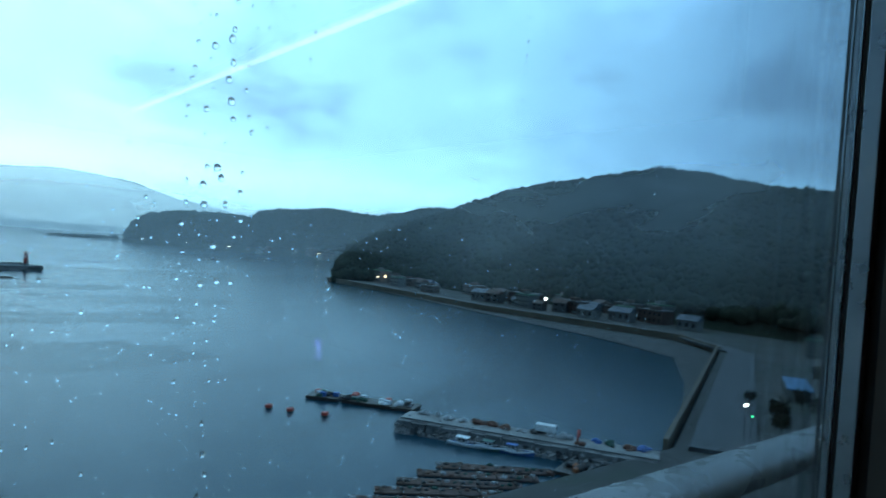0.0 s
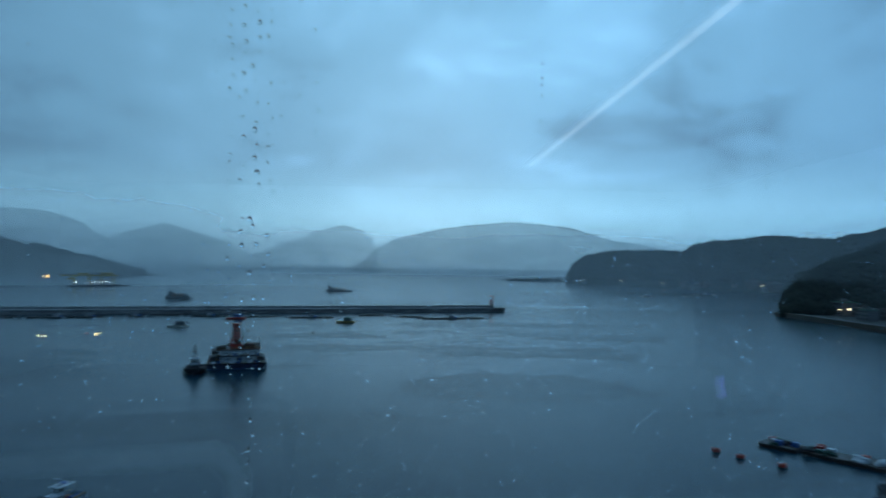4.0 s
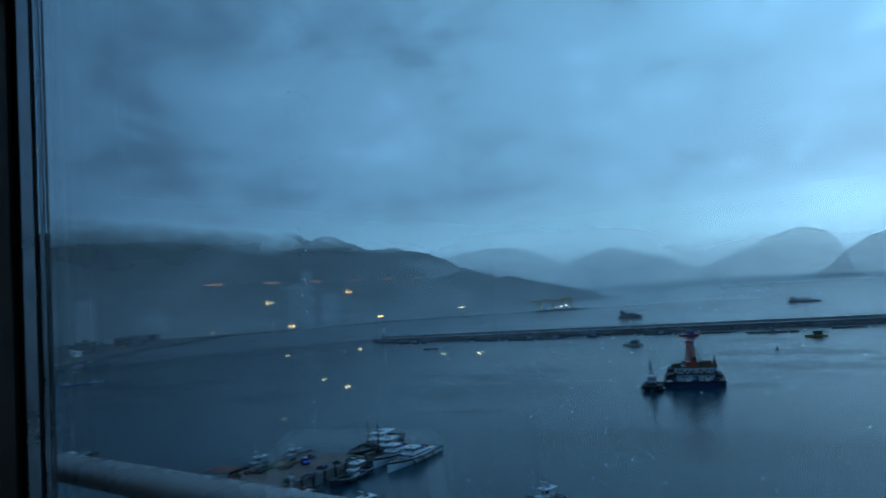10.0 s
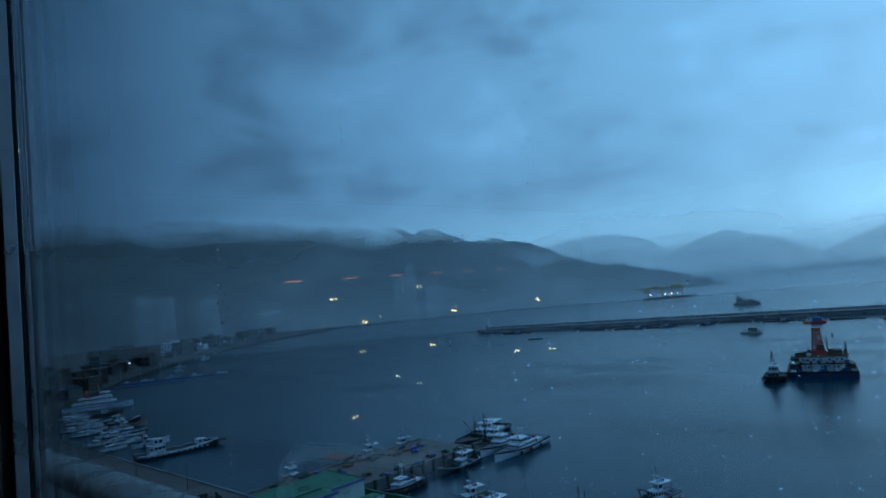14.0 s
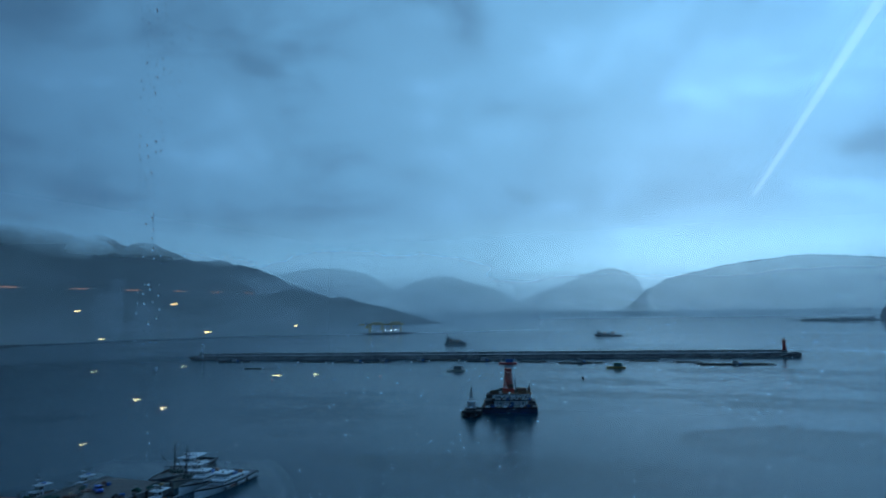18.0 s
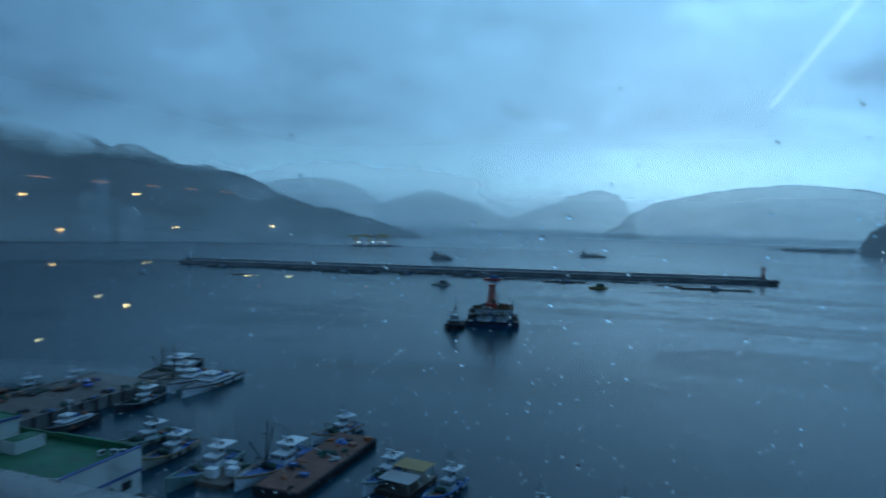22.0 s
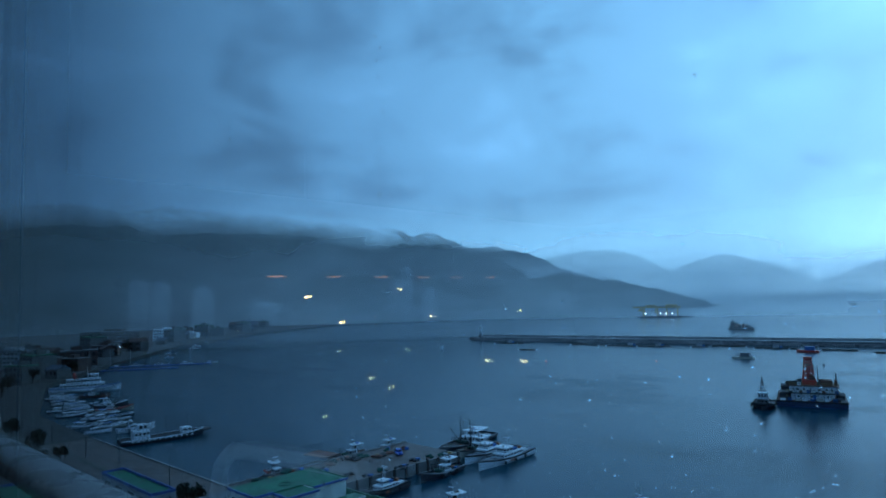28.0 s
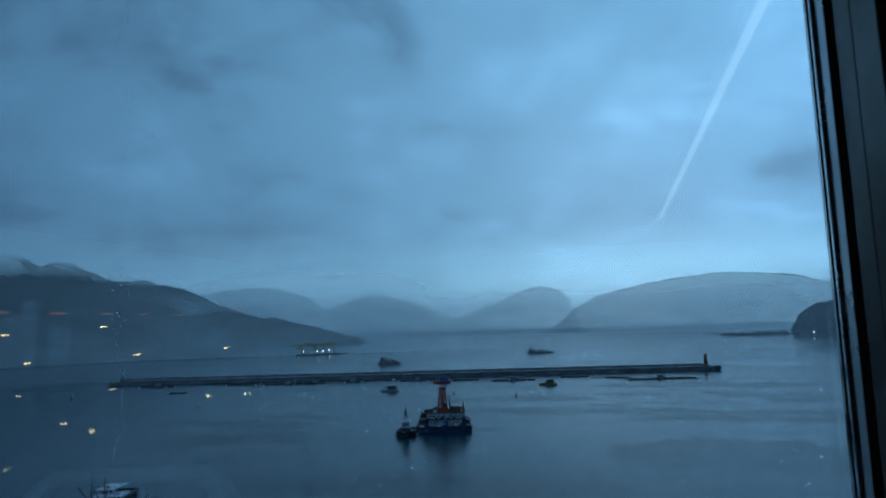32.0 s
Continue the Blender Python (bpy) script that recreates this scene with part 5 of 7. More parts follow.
def white_ship(x, y, turn):
    e = thing("passenger_ship", x, y, 0, turn, "white passenger ship with rows of windows at the quay", "ship")
    add_hull(e, 34, 8, 2.4, 1.2, M_WHITE, M_STEEL, M_BLUE, 0.3, cut=0.5)
    add_house(e, -3.2, -9, 2.1, 3.2, 12, 4.6, M_WHITE, ((0.4, 0.75),), 12, 4)
    add_house(e, -2.6, -7, 4.6, 2.6, 9, 7.0, M_WHITE, ((0.4, 0.75),), 10, 4)
    add_house(e, -2.2, -6, 7.0, 2.2, -1, 9.2, M_WHITE, ((0.35, 0.8),), 3, 4)
    bar("funnel", (0, 5, 7), (0, 5.6, 10), 0.9, M_RED, e, "red funnel", 0.75, 10)
    bar("mast", (0, -1, 9), (0, -0.5, 13.5), 0.12, M_WHITE, e)
    block("bridge_roof", (-2.4, -6.3, 9.2, 2.4, -0.7, 9.35), M_ROOF_WHITE, e)
    block("life_raft", (-3.0, 3, 7.0, -2.2, 4.4, 7.6), M_ORANGE, e, bevel=0.1)
    return e


white_ship(-383, 123, 158)

# small craft packed along the western quay
rnd = random.Random(7)
KIND = [small_boat(-262, 92, 170, 9, M_WHITE, M_ROOF_WHITE, "small white harbour boat with a cabin"), small_boat(-272, 86, 165, 10, M_CREAM, M_BLUE, "small cream harbour boat with a blue cabin roof"),
        small_boat(-284, 104, 160, 11, M_NAVY, M_ROOF_WHITE, "small dark harbour boat with a white cabin roof")]
for i in range(22):
    u = i / 21
    x, y = -252 - 120 * u + rnd.uniform(-4, 4), 88 + 16 * u + rnd.uniform(-5, 12)
    copy_thing(KIND[i % 3], pose(x, y, 0, 0, 0, 165 + rnd.uniform(-12, 12)))
for i in range(9):
    copy_thing(KIND[i % 3], pose(-560 - 38 * i + rnd.uniform(-8, 8), 236 + 30 * i + rnd.uniform(-4, 8), 0, 0, 0, 120 + rnd.uniform(-30, 30)))
fishing_boat(-300, 108, 160, 15, M_CREAM, M_RUST, M_RED, "long pale work boat with an orange deck")
fishing_boat(-316, 112, 165, 14, M_NAVY, M_BLUE, M_WHITE, "dark fishing boat with a white canopy")
fishing_boat(-246, 96, 175, 13, M_WHITE, M_BLUE, M_WHITE, "white fishing boat with a blue deck", 1)
fishing_boat(-354, 118, 150, 14, M_RUST, M_RUST, M_DARK, "red-brown work boat lying near the ship")


def tug(x, y, turn):
    e = thing("tugboat", x, y, 0, turn, "dark tugboat with a white wheelhouse and tyre fenders", "tugboat")
    add_hull(e, 15, 8.0, 1.7, 1.0, M_NAVY, M_DARK, M_RUBBER, 0.5, cut=0.55, stern=0.95)
    add_house(e, -2.0, -4.0, 1.2, 2.0, 1.0, 3.6, M_STEEL, ((0.5, 0.8),), 3, 3)
    add_house(e, -1.5, -3.4, 3.6, 1.5, -0.6, 5.8, M_WHITE, ((0.3, 0.8),), 2, 3)
    block("bridge_roof", (-1.7, -3.7, 5.8, 1.7, -0.4, 5.95), M_ROOF_WHITE, e)
    for sx in (-1, 0, 1):
        bar("mast", (sx * 0.9, -1.5 + 0.7 * abs(sx), 5.9), (0, -1.2, 11.6), 0.13, M_DARK, e)
    bar("topmast", (0, -1.2, 11.4), (0, -1.2, 13.4), 0.1, M_DARK, e)
    block("search_light", (-0.5, -2.2, 7.6, 0.5, -1.6, 8.1), M_ROOF_WHITE, e, bevel=0.05)
    bar("yard", (-1.0, -1.4, 8.6), (1.0, -1.4, 8.6), 0.1, M_DARK, e)
    bar("yard", (-0.6, -1.4, 9.6), (0.6, -1.4, 9.6), 0.1, M_DARK, e)
    bar("stay", (0, -1.2, 10.6), (0, -6.8, 2.8), 0.03, M_STEEL, e)
    bar("funnel", (-1.1, 1.8, 1.2), (-1.1, 1.9, 4.4), 0.42, M_DARK, e, seg=8)
    bar("funnel", (1.1, 1.8, 1.2), (1.1, 1.9, 4.4), 0.42, M_DARK, e, seg=8)
    part("tow_winch", rod(B(), (-0.9, 4.2, 1.9), (0.9, 4.2, 1.9), 0.6, seg=10), M_DARK, e)
    part("bow_fender", rod(B(), (-1.6, -7.3, 2.2), (1.6, -7.3, 2.2), 0.5, seg=8), M_RUBBER, e)
    for i in range(7):
        for sx in (-1, 1):
            tyre(e, sx * 4.05, 6.3 - i * 1.8, 1.0, R=0.5)
    return e


tug(-85.4, 266.3, 12)


M_HULLBLUE = material("worn_blue_hull", (0.02, 0.075, 0.2), 0.5, 0, 1.2, 0.4, 0.2, stain=(0.02, 0.022, 0.025), stain_scale=0.5)


def dredger(x, y, turn):
    """A work barge with a two-storey white house, a red lattice tower and crowded machinery. Local x runs along its face."""
    e = thing("work_barge", x, y, 0, turn, "blue work barge with white deckhouse and red lattice tower", "barge")
    W, D = 23.5, 26.0
    block("hull", (-W / 2, 0, -1.0, W / 2, D, 2.2), M_HULLBLUE, e, "worn blue steel hull", 0.15)
    block("rubbing_band", (-W / 2 - 0.15, -0.15, 1.7, W / 2 + 0.15, D, 2.25), M_RUBBER, e)
    block("deck", (-W / 2 + 0.2, 0.2, 2.25, W / 2 - 0.2, D - 0.2, 2.36), M_RUST, e, "rusty steel deck")
    for i in range(15):
        tyre(e, -W / 2 + 1 + i * 1.55, -0.3, 1.0, "Y", 0.55)
    # lower house, gallery, upper house
    block("lower_house", (-6.8, 2.2, 2.36, 7.6, 12, 4.9), M_WHITE, e, "stained white lower deckhouse", 0.05)
    block("gallery_deck", (-8.6, 1.0, 4.9, 9.4, 13, 5.15), M_DARK, e)
    block("upper_house", (-7.4, 2.6, 5.15, 8.4, 11.5, 7.6), M_ROOF_WHITE, e, "white upper deckhouse with dark windows", 0.05)
    block("top_deck", (-8.4, 1.4, 7.6, 9.4, 13, 7.85), M_RUST, e)
    for k, xx in enumerate((-6.2, -4.9, -2.6, -0.4, 2.4, 4.9, 6.6)):
        block("window", (xx, 2.52, 6.1, xx + (0.55, 0.8, 0.5)[k % 3], 2.62, 6.75), M_WIN, e)
        if k % 2:
            block("window", (xx + 0.3, 2.12, 3.4, xx + 0.9, 2.22, 4.1), M_WIN, e)
    for k, (xx, ww) in enumerate(((-7.6, 1.3), (-3.9, 0.9), (-1.5, 1.4), (1.6, 0.6), (3.6, 1.1), (7.7, 1.2))):
        block("gallery_gear", (xx, 1.2, 5.15, xx + ww, 2.3, 5.75 + 0.25 * (k % 3)), (M_DARK, M_RUST, M_BLUE)[k % 3], e, "gear stowed on the gallery", 0.08)
    block("door", (0.6, 2.1, 2.4, 1.6, 2.22, 4.4), M_BLUE, e)
    for z, x0, x1, y0 in ((5.15, -8.5, 9.3, 1.05), (7.85, -8.3, 9.3, 1.45)):
        n = 16
        for i in range(n + 1):
            xx = x0 + (x1 - x0) * i / n
            bar("rail_post", (xx, y0, z), (xx, y0, z + 1.1), 0.04, M_YELLOW, e)
        for h in (0.55, 1.1):
            bar("handrail", (x0, y0, z + h), (x1, y0, z + h), 0.04, M_YELLOW, e)
    block("generator", (3.2, 3.5, 7.85, 7.2, 8, 9.9), M_RUST, e, "dark red generator housing", 0.1)
    block("locker", (-7.6, 3.0, 7.85, -5.4, 6.0, 9.2), M_DARK, e, bevel=0.08)
    block("locker", (-4.6, 2.4, 7.85, -3.2, 4.0, 8.9), M_WHITE, e, bevel=0.08)
    block("deck_load", (-10.8, 2.0, 2.36, -7.6, 10, 5.0), M_DARK, e, "dark stacked deck gear", 0.3)
    block("deck_load", (8.2, 2.0, 2.36, 10.9, 12, 4.6), M_DARK, e, "dark stacked deck gear", 0.3)
    block("deck_load", (-10.5, 11, 2.36, -6.5, 20, 6.2), M_DARK, e, "dark machinery housing", 0.3)
    part("winch", rod(B(), (-9.8, 1.2, 3.0), (-7.8, 1.2, 3.0), 0.7, seg=10), M_DARK, e)
    part("winch", rod(B(), (8.0, 1.2, 3.0), (10.2, 1.2, 3.0), 0.7, seg=10), M_DARK, e)
    # red lattice tower on a low red base
    block("crane_base", (-3.0, 4.6, 7.85, 2.0, 9.8, 9.7), M_RED, e, "rusty red tower base", 0.1)
    block("winch_house", (-0.4, 5.0, 9.7, 1.7, 8.8, 11.6), M_RUST, e, "rust-brown winch house", 0.1)
    lev = [9.7 + 1.55 * i for i in range(6)]

    def corner(i, k):
        h = 1.9 - 0.16 * i
        return (-0.5 + (h if k in (1, 2) else -h), 7.2 + (h if k in (2, 3) else -h), lev[i])
    for k in range(4):
        part("tower_leg", rod(B(), corner(0, k), corner(5, k), 0.34, 0.26, 6), M_RED, e)
    tower, pale = B(), B()
    for i in range(5):
        for k in range(4):
            rod(tower if i != 3 else pale, corner(i, k), corner(i + 1, (k + 1) % 4), 0.14, seg=5)
            rod(tower, corner(i, (k + 1) % 4), corner(i + 1, k), 0.12, seg=5)
            rod(tower, corner(i + 1, k), corner(i + 1, (k + 1) % 4), 0.2, seg=5)
    part("lattice_brace", tower, M_RED, e, "red lattice bracing")
    part("lattice_brace", pale, M_RUST, e, "rust-brown lattice bracing")
    block("hoist_shaft", (-1.1, 6.4, 9.7, 0.1, 8.0, 12.4), M_RUST, e, "rust-red plated hoist shaft inside the lattice", 0.1, (0.7, 0.7))
    block("tower_head", (-2.0, 5.7, 17.0, 1.0, 8.7, 18.3), M_RED, e, "dark red head of the tower", 0.05)
    bar("spire", (2.6, 6, 9.7), (2.7, 6, 15.5), 0.2, M_DARK, e, "dark spar beside the tower", 0.12)
    for sx in (-1, 1):
        bar("backstay", (-0.5 + sx * 0.9, 7.2, 17.3), (-0.5 + sx * 4.5, 11, 8.2), 0.08, M_DARK, e)
    g = random.Random(31)
    for k in range(12):
        xx, yy = -8.2 + 1.42 * k + g.uniform(-0.4, 0.4), g.uniform(2.2, 5.0)
        if -3.6 < xx < 2.0:
            continue
        hh = g.uniform(0.7, 2.6)
        block("roof_gear", (xx, yy, 7.85, xx + g.uniform(0.8, 1.9), yy + g.uniform(0.8, 2), 7.85 + hh), g.choice((M_DARK, M_STEEL, M_RUST, M_DARK)), e, "weathered deck machinery", 0.1)
    for k in range(8):
        xx = -11.2 + 3.05 * k + g.uniform(-0.6, 0.6)
        part("deck_gear", heap((xx, 1.1, 2.36), g.uniform(0.6, 1.0), g.uniform(0.7, 1.6), 40 + k, 6), g.choice((M_DARK, M_RUBBER, M_RUST, M_BLUE)), e, "heap of dark rope and chain")
    for k in range(9):
        xx = -10.6 + 2.5 * k
        block("bulwark_panel", (xx, 0.12, 2.3, xx + g.uniform(1.2, 2.0), 0.3, 3.1 + 0.3 * (k % 2)), (M_ROOF_WHITE, M_HULLBLUE, M_CREAM)[k % 3], e, "painted bulwark panel", 0.04)
    for k in range(7):
        xx = -8.0 + 2.4 * k + g.uniform(-0.5, 0.5)
        bar("davit", (xx, 1.8, 2.36), (xx + g.uniform(-0.4, 0.4), 1.0, g.uniform(4.2, 6.4)), 0.1, (M_YELLOW, M_STEEL, M_DARK)[k % 3], e, "slim deck davit")
    bar("spud", (8.9, 14, 0), (8.9, 14, 11.5), 0.3, M_STEEL, e, seg=8)
    bar("flagpole", (8.6, 2, 7.85), (8.7, 2, 12.0), 0.05, M_STEEL, e)
    bar("jib", (-3.0, 6, 9.8), (-10.6, 3, 6.8), 0.16, M_DARK, e, "dark lowered jib")
    return e


dredger(-71.0, 275.0, 15)


M_CRANE = material("faded_yellow_crane_paint", (0.5, 0.33, 0.1), 0.5, 0, 0.6, 0.2, 0.1, stain=(0.25, 0.15, 0.06))


def floating_crane(x, y, turn):
    e = thing("crane_barge", x, y, 0, turn, "yellow gantry on a lit work barge", "barge")
    block("hull", (-44, -8, -1, 30, 8, 3.0), M_NAVY, e, "dark steel hull", 0.3)
    block("stern_deck", (30, -5, -1, 48, 5, 2.4), M_NAVY, e, bevel=0.3)
    for xx in (-34, -12, 4, 22):
        for yy in (-6, 6):
            bar("column", (xx, yy, 3), (xx, yy, 18), 1.1, M_CRANE, e, seg=8)
    block("girder", (-52, -7, 17.5, -8, -5, 20), M_CRANE, e)
    block("girder", (-52, 5, 17.5, -8, 7, 20), M_CRANE, e)
    block("girder", (-16, -7, 17, 28, -5, 19.5), M_CRANE, e)
    block("girder", (-16, 5, 17, 28, 7, 19.5), M_CRANE, e)
    block("crane_house", (-30, -5, 20, -14, 5, 22.5), M_CRANE, e, bevel=0.4)
    block("crane_house", (4, -5, 19.5, 22, 5, 23), M_CRANE, e, bevel=0.4)
    block("brace", (-46, -6.5, 12, -34, -5.5, 17), M_CRANE, e, top=(0.4, 1))
    for xx in (-20, -2, 14):
        block("cabin", (xx, -5, 3, xx + 8, 5, 7.5), M_WHITE, e, bevel=0.2)
    for xx in (-34, -8, 2, 12):
        part("flood_lamp", ball(B(), (xx, -8.6, 8.0), 0.75, 1), M_LAMP_WHITE, e, "bright white flood lamp")
    for xx in (32, 36, 40, 44):
        bar("bollard_post", (xx, 0, 2.4), (xx, 0, 6.5), 0.4, M_DARK, e)
    return e


floating_crane(-508, 1090, 40)


def cargo_barge(x, y, turn, length, label, house_bow):
    e = thing("cargo_vessel", x, y, 0, turn, label, "ship")
    add_hull(e, length, length * 0.24, 2.2, 1.4, M_NAVY, M_DARK, M_DARK, 0.4, cut=0.7, stern=0.95)
    s = -1 if house_bow else 1
    add_house(e, -2.6, s * length * 0.34 - 2.5, 2.0, 2.6, s * length * 0.34 + 2.5, 8.5, M_DARK, ((0.5, 0.8),), 3, 3)
    for k in range(4):
        block("deck_cargo", (-2.8, -length * 0.3 + k * length * 0.14, 2.0, 2.8, -length * 0.2 + k * length * 0.14, 5.2 + 1.3 * (k % 2)), M_RUST if k % 2 else M_DARK, e, bevel=0.2)
    bar("derrick", (0, s * length * 0.2, 2), (0, s * length * 0.42, 12.5), 0.5, M_DARK, e)
    bar("mast", (0, s * length * 0.3, 5), (0, s * length * 0.3, 10.0), 0.2, M_STEEL, e)
    bar("mast", (0, -s * length * 0.25, 2), (0, -s * length * 0.25, 7.5), 0.2, M_STEEL, e)
    return e


cargo_barge(-266, 768, 70, 33, "dark low work vessel with rusty deck gear", False)
cargo_barge(-105, 982, -85, 39, "dark low work vessel with a raised stern crane", True)


def work_float(x, y, turn, mat, top, label, w=12.0):
    e = thing("work_float", x, y, 0, turn, label, "float")
    block("hull", (-w / 2, -2.2, -0.4, w / 2, 2.2, 1.3), mat, e, bevel=0.2)
    block("deck_cabin", (-w * 0.12, -1.6, 1.3, w * 0.32, 1.6, 3.9), top, e, bevel=0.1)
    for i in range(6):
        bar("post", (-w / 2 + 0.5 + i * (w - 1) / 5, -2, 1.3), (-w / 2 + 0.5 + i * (w - 1) / 5, -2, 2.5), 0.08, M_STEEL, e)
    bar("handrail", (-w / 2 + 0.5, -2, 2.5), (w / 2 - 0.5, -2, 2.5), 0.07, M_STEEL, e)
    return e


work_float(-133, 510, 10, M_RED, M_BLUE, "red float with a blue tarpaulin cabin", 14)
work_float(-47, 486, 8, M_YELLOW, M_TEAL, "yellow and green working float", 13)
work_float(-154.5, 446, 4, M_CREAM, M_STEEL, "dull cream railed working float", 13)


def fish_raft(x, y, turn, w, d, label, hut=True):
    e = thing("fish_raft", x, y, 0, turn, label, "raft", "fish rafts in the harbour")
    nx, ny = max(2, int(w / 6)), max(2, int(d / 5))
    for i in range(nx + 1):
        bar("beam", (-w / 2 + w * i / nx, -d / 2, 0.35), (-w / 2 + w * i / nx, d / 2, 0.35), 0.22, M_TIMBER, e)
    for j in range(ny + 1):
        bar("beam", (-w / 2, -d / 2 + d * j / ny, 0.5), (w / 2, -d / 2 + d * j / ny, 0.5), 0.22, M_TIMBER, e)
        for i in range(nx + 1):
            if (i + j) % 2 == 0:
                part("float", rod(B(), (-w / 2 + w * i / nx - 0.6, -d / 2 + d * j / ny, 0.15), (-w / 2 + w * i / nx + 0.6, -d / 2 + d * j / ny, 0.15), 0.42, seg=8), M_ROOF_WHITE if (i * 3 + j) % 4 < 2 else M_DARK, e)
    if hut:
        block("hut", (-2.2, -1.5, 0.6, 1.6, 1.5, 3.0), M_PLASTER_B, e, bevel=0.05)
        block("hut_roof", (-2.5, -1.8, 3.0, 1.9, 1.8, 3.25), M_ROOFBLUE, e, bevel=0.04)
        block("crate_stack", (2.4, -1.0, 0.6, 4.0, 0.6, 1.8), M_BLUE, e, bevel=0.05)
    return e


for a in ((-78, 524, 10, 34, 8, True), (-118, 531, 10, 22, 7, False), (34, 524, 10, 52, 9, True), (-310, 508, 10, 26, 7, False), (-268, 510, 10, 40, 8, True), (-246, 516, 10, 18, 7, True), (-215, 524, 10, 12, 7, True),
          (-197, 538, 10, 26, 6, False), (-32, 550, 10, 24, 6, False), (-324, 440, 6, 14, 4, False), (-160, 532, 10, 30, 6, True), (-385, 496, 10, 30, 7, True), (2, 540, 10, 20, 5, False), (337, 912, 0, 15, 10, True), (412, 940, 10, 28, 7, False), (458, 990, -8, 34, 7, True)):
    fish_raft(*a[:5], "dark timber fish raft with floats" + (" and a small hut" if a[5] else ""), a[5])


def buoy(x, y, mat, label, r=1.0, tall=1.6):
    e = thing("mooring_buoy", x, y, 0, 0, label, "buoy", "buoys on the water")
    part("body", rod(B(), (0, 0, -0.3), (0, 0, tall), r, r * 0.9, 14), mat, e, smooth=False)
    part("top_ring", torus(B(), (0, 0, tall + 0.25), 0.28, 0.07), M_STEEL, e)
    part("waterline_band", rod(B(), (0, 0, -0.3), (0, 0, 0.3), r * 1.03, r * 1.03, 14), M_DARK, e, "dark weed band")


buoy(74.5, 154, M_RED, "faded red mooring buoy", 0.95, 1.0)
buoy(78, 149, M_RED, "faded red mooring buoy with a dark top", 0.95, 0.9)
buoy(84, 142, M_RED, "faded red mooring buoy", 0.95, 1.0)
buoy(-103, 426, M_DARK, "small dark channel buoy", 0.6, 1.1)
buoy(-59.5, 410, M_DARK, "small dark channel buoy", 0.6, 1.6)
buoy(-193, 401, M_RED, "small red channel buoy", 0.5, 1.0)
buoy(-392, 409, M_WHITE, "white and dark channel buoy", 1.2, 3.6)
buoy(-255, 367, M_RED, "small red channel buoy", 0.5, 1.1)


# ---- quays, piers and docks ----
pier = thing("concrete_pier", -133, 76.5, 0, 0, "wet brown concrete pier with timber fenders", "pier", kind="structure")
block("deck_body", (-11.5, 0, -2, 10.5, 58, 2.3), M_CONC, pier, "dark concrete sides")
block("deck", (-11.3, 0.2, 2.3, 10.3, 57.8, 2.4), M_DECKCONC, pier, "wet brown deck with puddles")
for i in range(15):
    for sx in (-11.6, 10.6):
        block("fender_pile", (sx - 0.25, 2 + i * 3.9, -1, sx + 0.25, 2.6 + i * 3.9, 2.9), M_TIMBER, pier)
for i in range(8):
    part("bollard", rod(B(), (9.6, 4 + i * 7, 2.4), (9.6, 4 + i * 7, 3.0), 0.28, 0.34, 8), M_DARK, pier)
block("kerb", (-11.5, 0, 2.4, -11.0, 58, 2.75), M_CONC, pier)
block("kerb", (10.0, 0, 2.4, 10.5, 58, 2.75), M_CONC, pier)
rnd = random.Random(19)
for i in range(30):
    x, y = -133 + rnd.choice((-9.5, -7.5, -4.5, 5, 7.5, 9)) + rnd.uniform(-0.8, 0.8), 80 + i * 1.75
    e = thing("net_pile", x, y, 2.4, rnd.uniform(0, 180), "heap of brown and green fishing gear on the pier", "nets", "gear heaps on the pier")
    part("net", heap((0, 0, 0.1), rnd.uniform(1.0, 1.9), rnd.uniform(0.7, 1.3), i), rnd.choice((M_NET, M_RUST, M_DARK, M_DARK)), e)
    if i % 2:
        block("crate", (0.6, -0.5, 0.0, 1.7, 0.4, 0.7), rnd.choice((M_BLUE, M_YELLOW, M_ORANGE)), e, bevel=0.04)


def car(x, y, z, turn, mat, label):
    e = thing("car", x, y, z, turn, label, "car", "parked cars")
    body = box(B(), -0.86, -2.1, 0.35, 0.86, 2.1, 0.95, bevel=0.12)
    part("body", body, mat, e, smooth=True)
    part("cabin", box(B(), -0.78, -1.0, 0.95, 0.78, 1.8, 1.55, bevel=0.08, top=(0.82, 0.72)), mat, e, smooth=True)
    block("windscreen", (-0.66, -0.98, 1.02, 0.66, -0.78, 1.46), M_WIN, e)
    block("side_window", (-0.79, -0.7, 1.02, -0.7, 1.4, 1.42), M_WIN, e)
    block("side_window", (0.7, -0.7, 1.02, 0.79, 1.4, 1.42), M_WIN, e)
    block("rear_window", (-0.64, 1.52, 1.02, 0.64, 1.74, 1.44), M_WIN, e)
    for sx in (-0.78, 0.78):
        for sy in (-1.3, 1.35):
            w = part("wheel", rod(B(), (sx - 0.1, sy, 0.32), (sx + 0.1, sy, 0.32), 0.32, seg=12), M_RUBBER, e)
            part("rim", rod(B(), (sx - 0.12 if sx < 0 else sx, sy, 0.32), (sx if sx < 0 else sx + 0.12, sy, 0.32), 0.19, seg=10), M_ALU, w)
    for sx in (-0.6, 0.6):
        block("headlight", (sx - 0.18, -2.13, 0.68, sx + 0.18, -2.05, 0.84), M_ROOF_WHITE, e)
        block("tail_light", (sx - 0.16, 2.05, 0.7, sx + 0.16, 2.13, 0.9), M_RED, e)
    return e


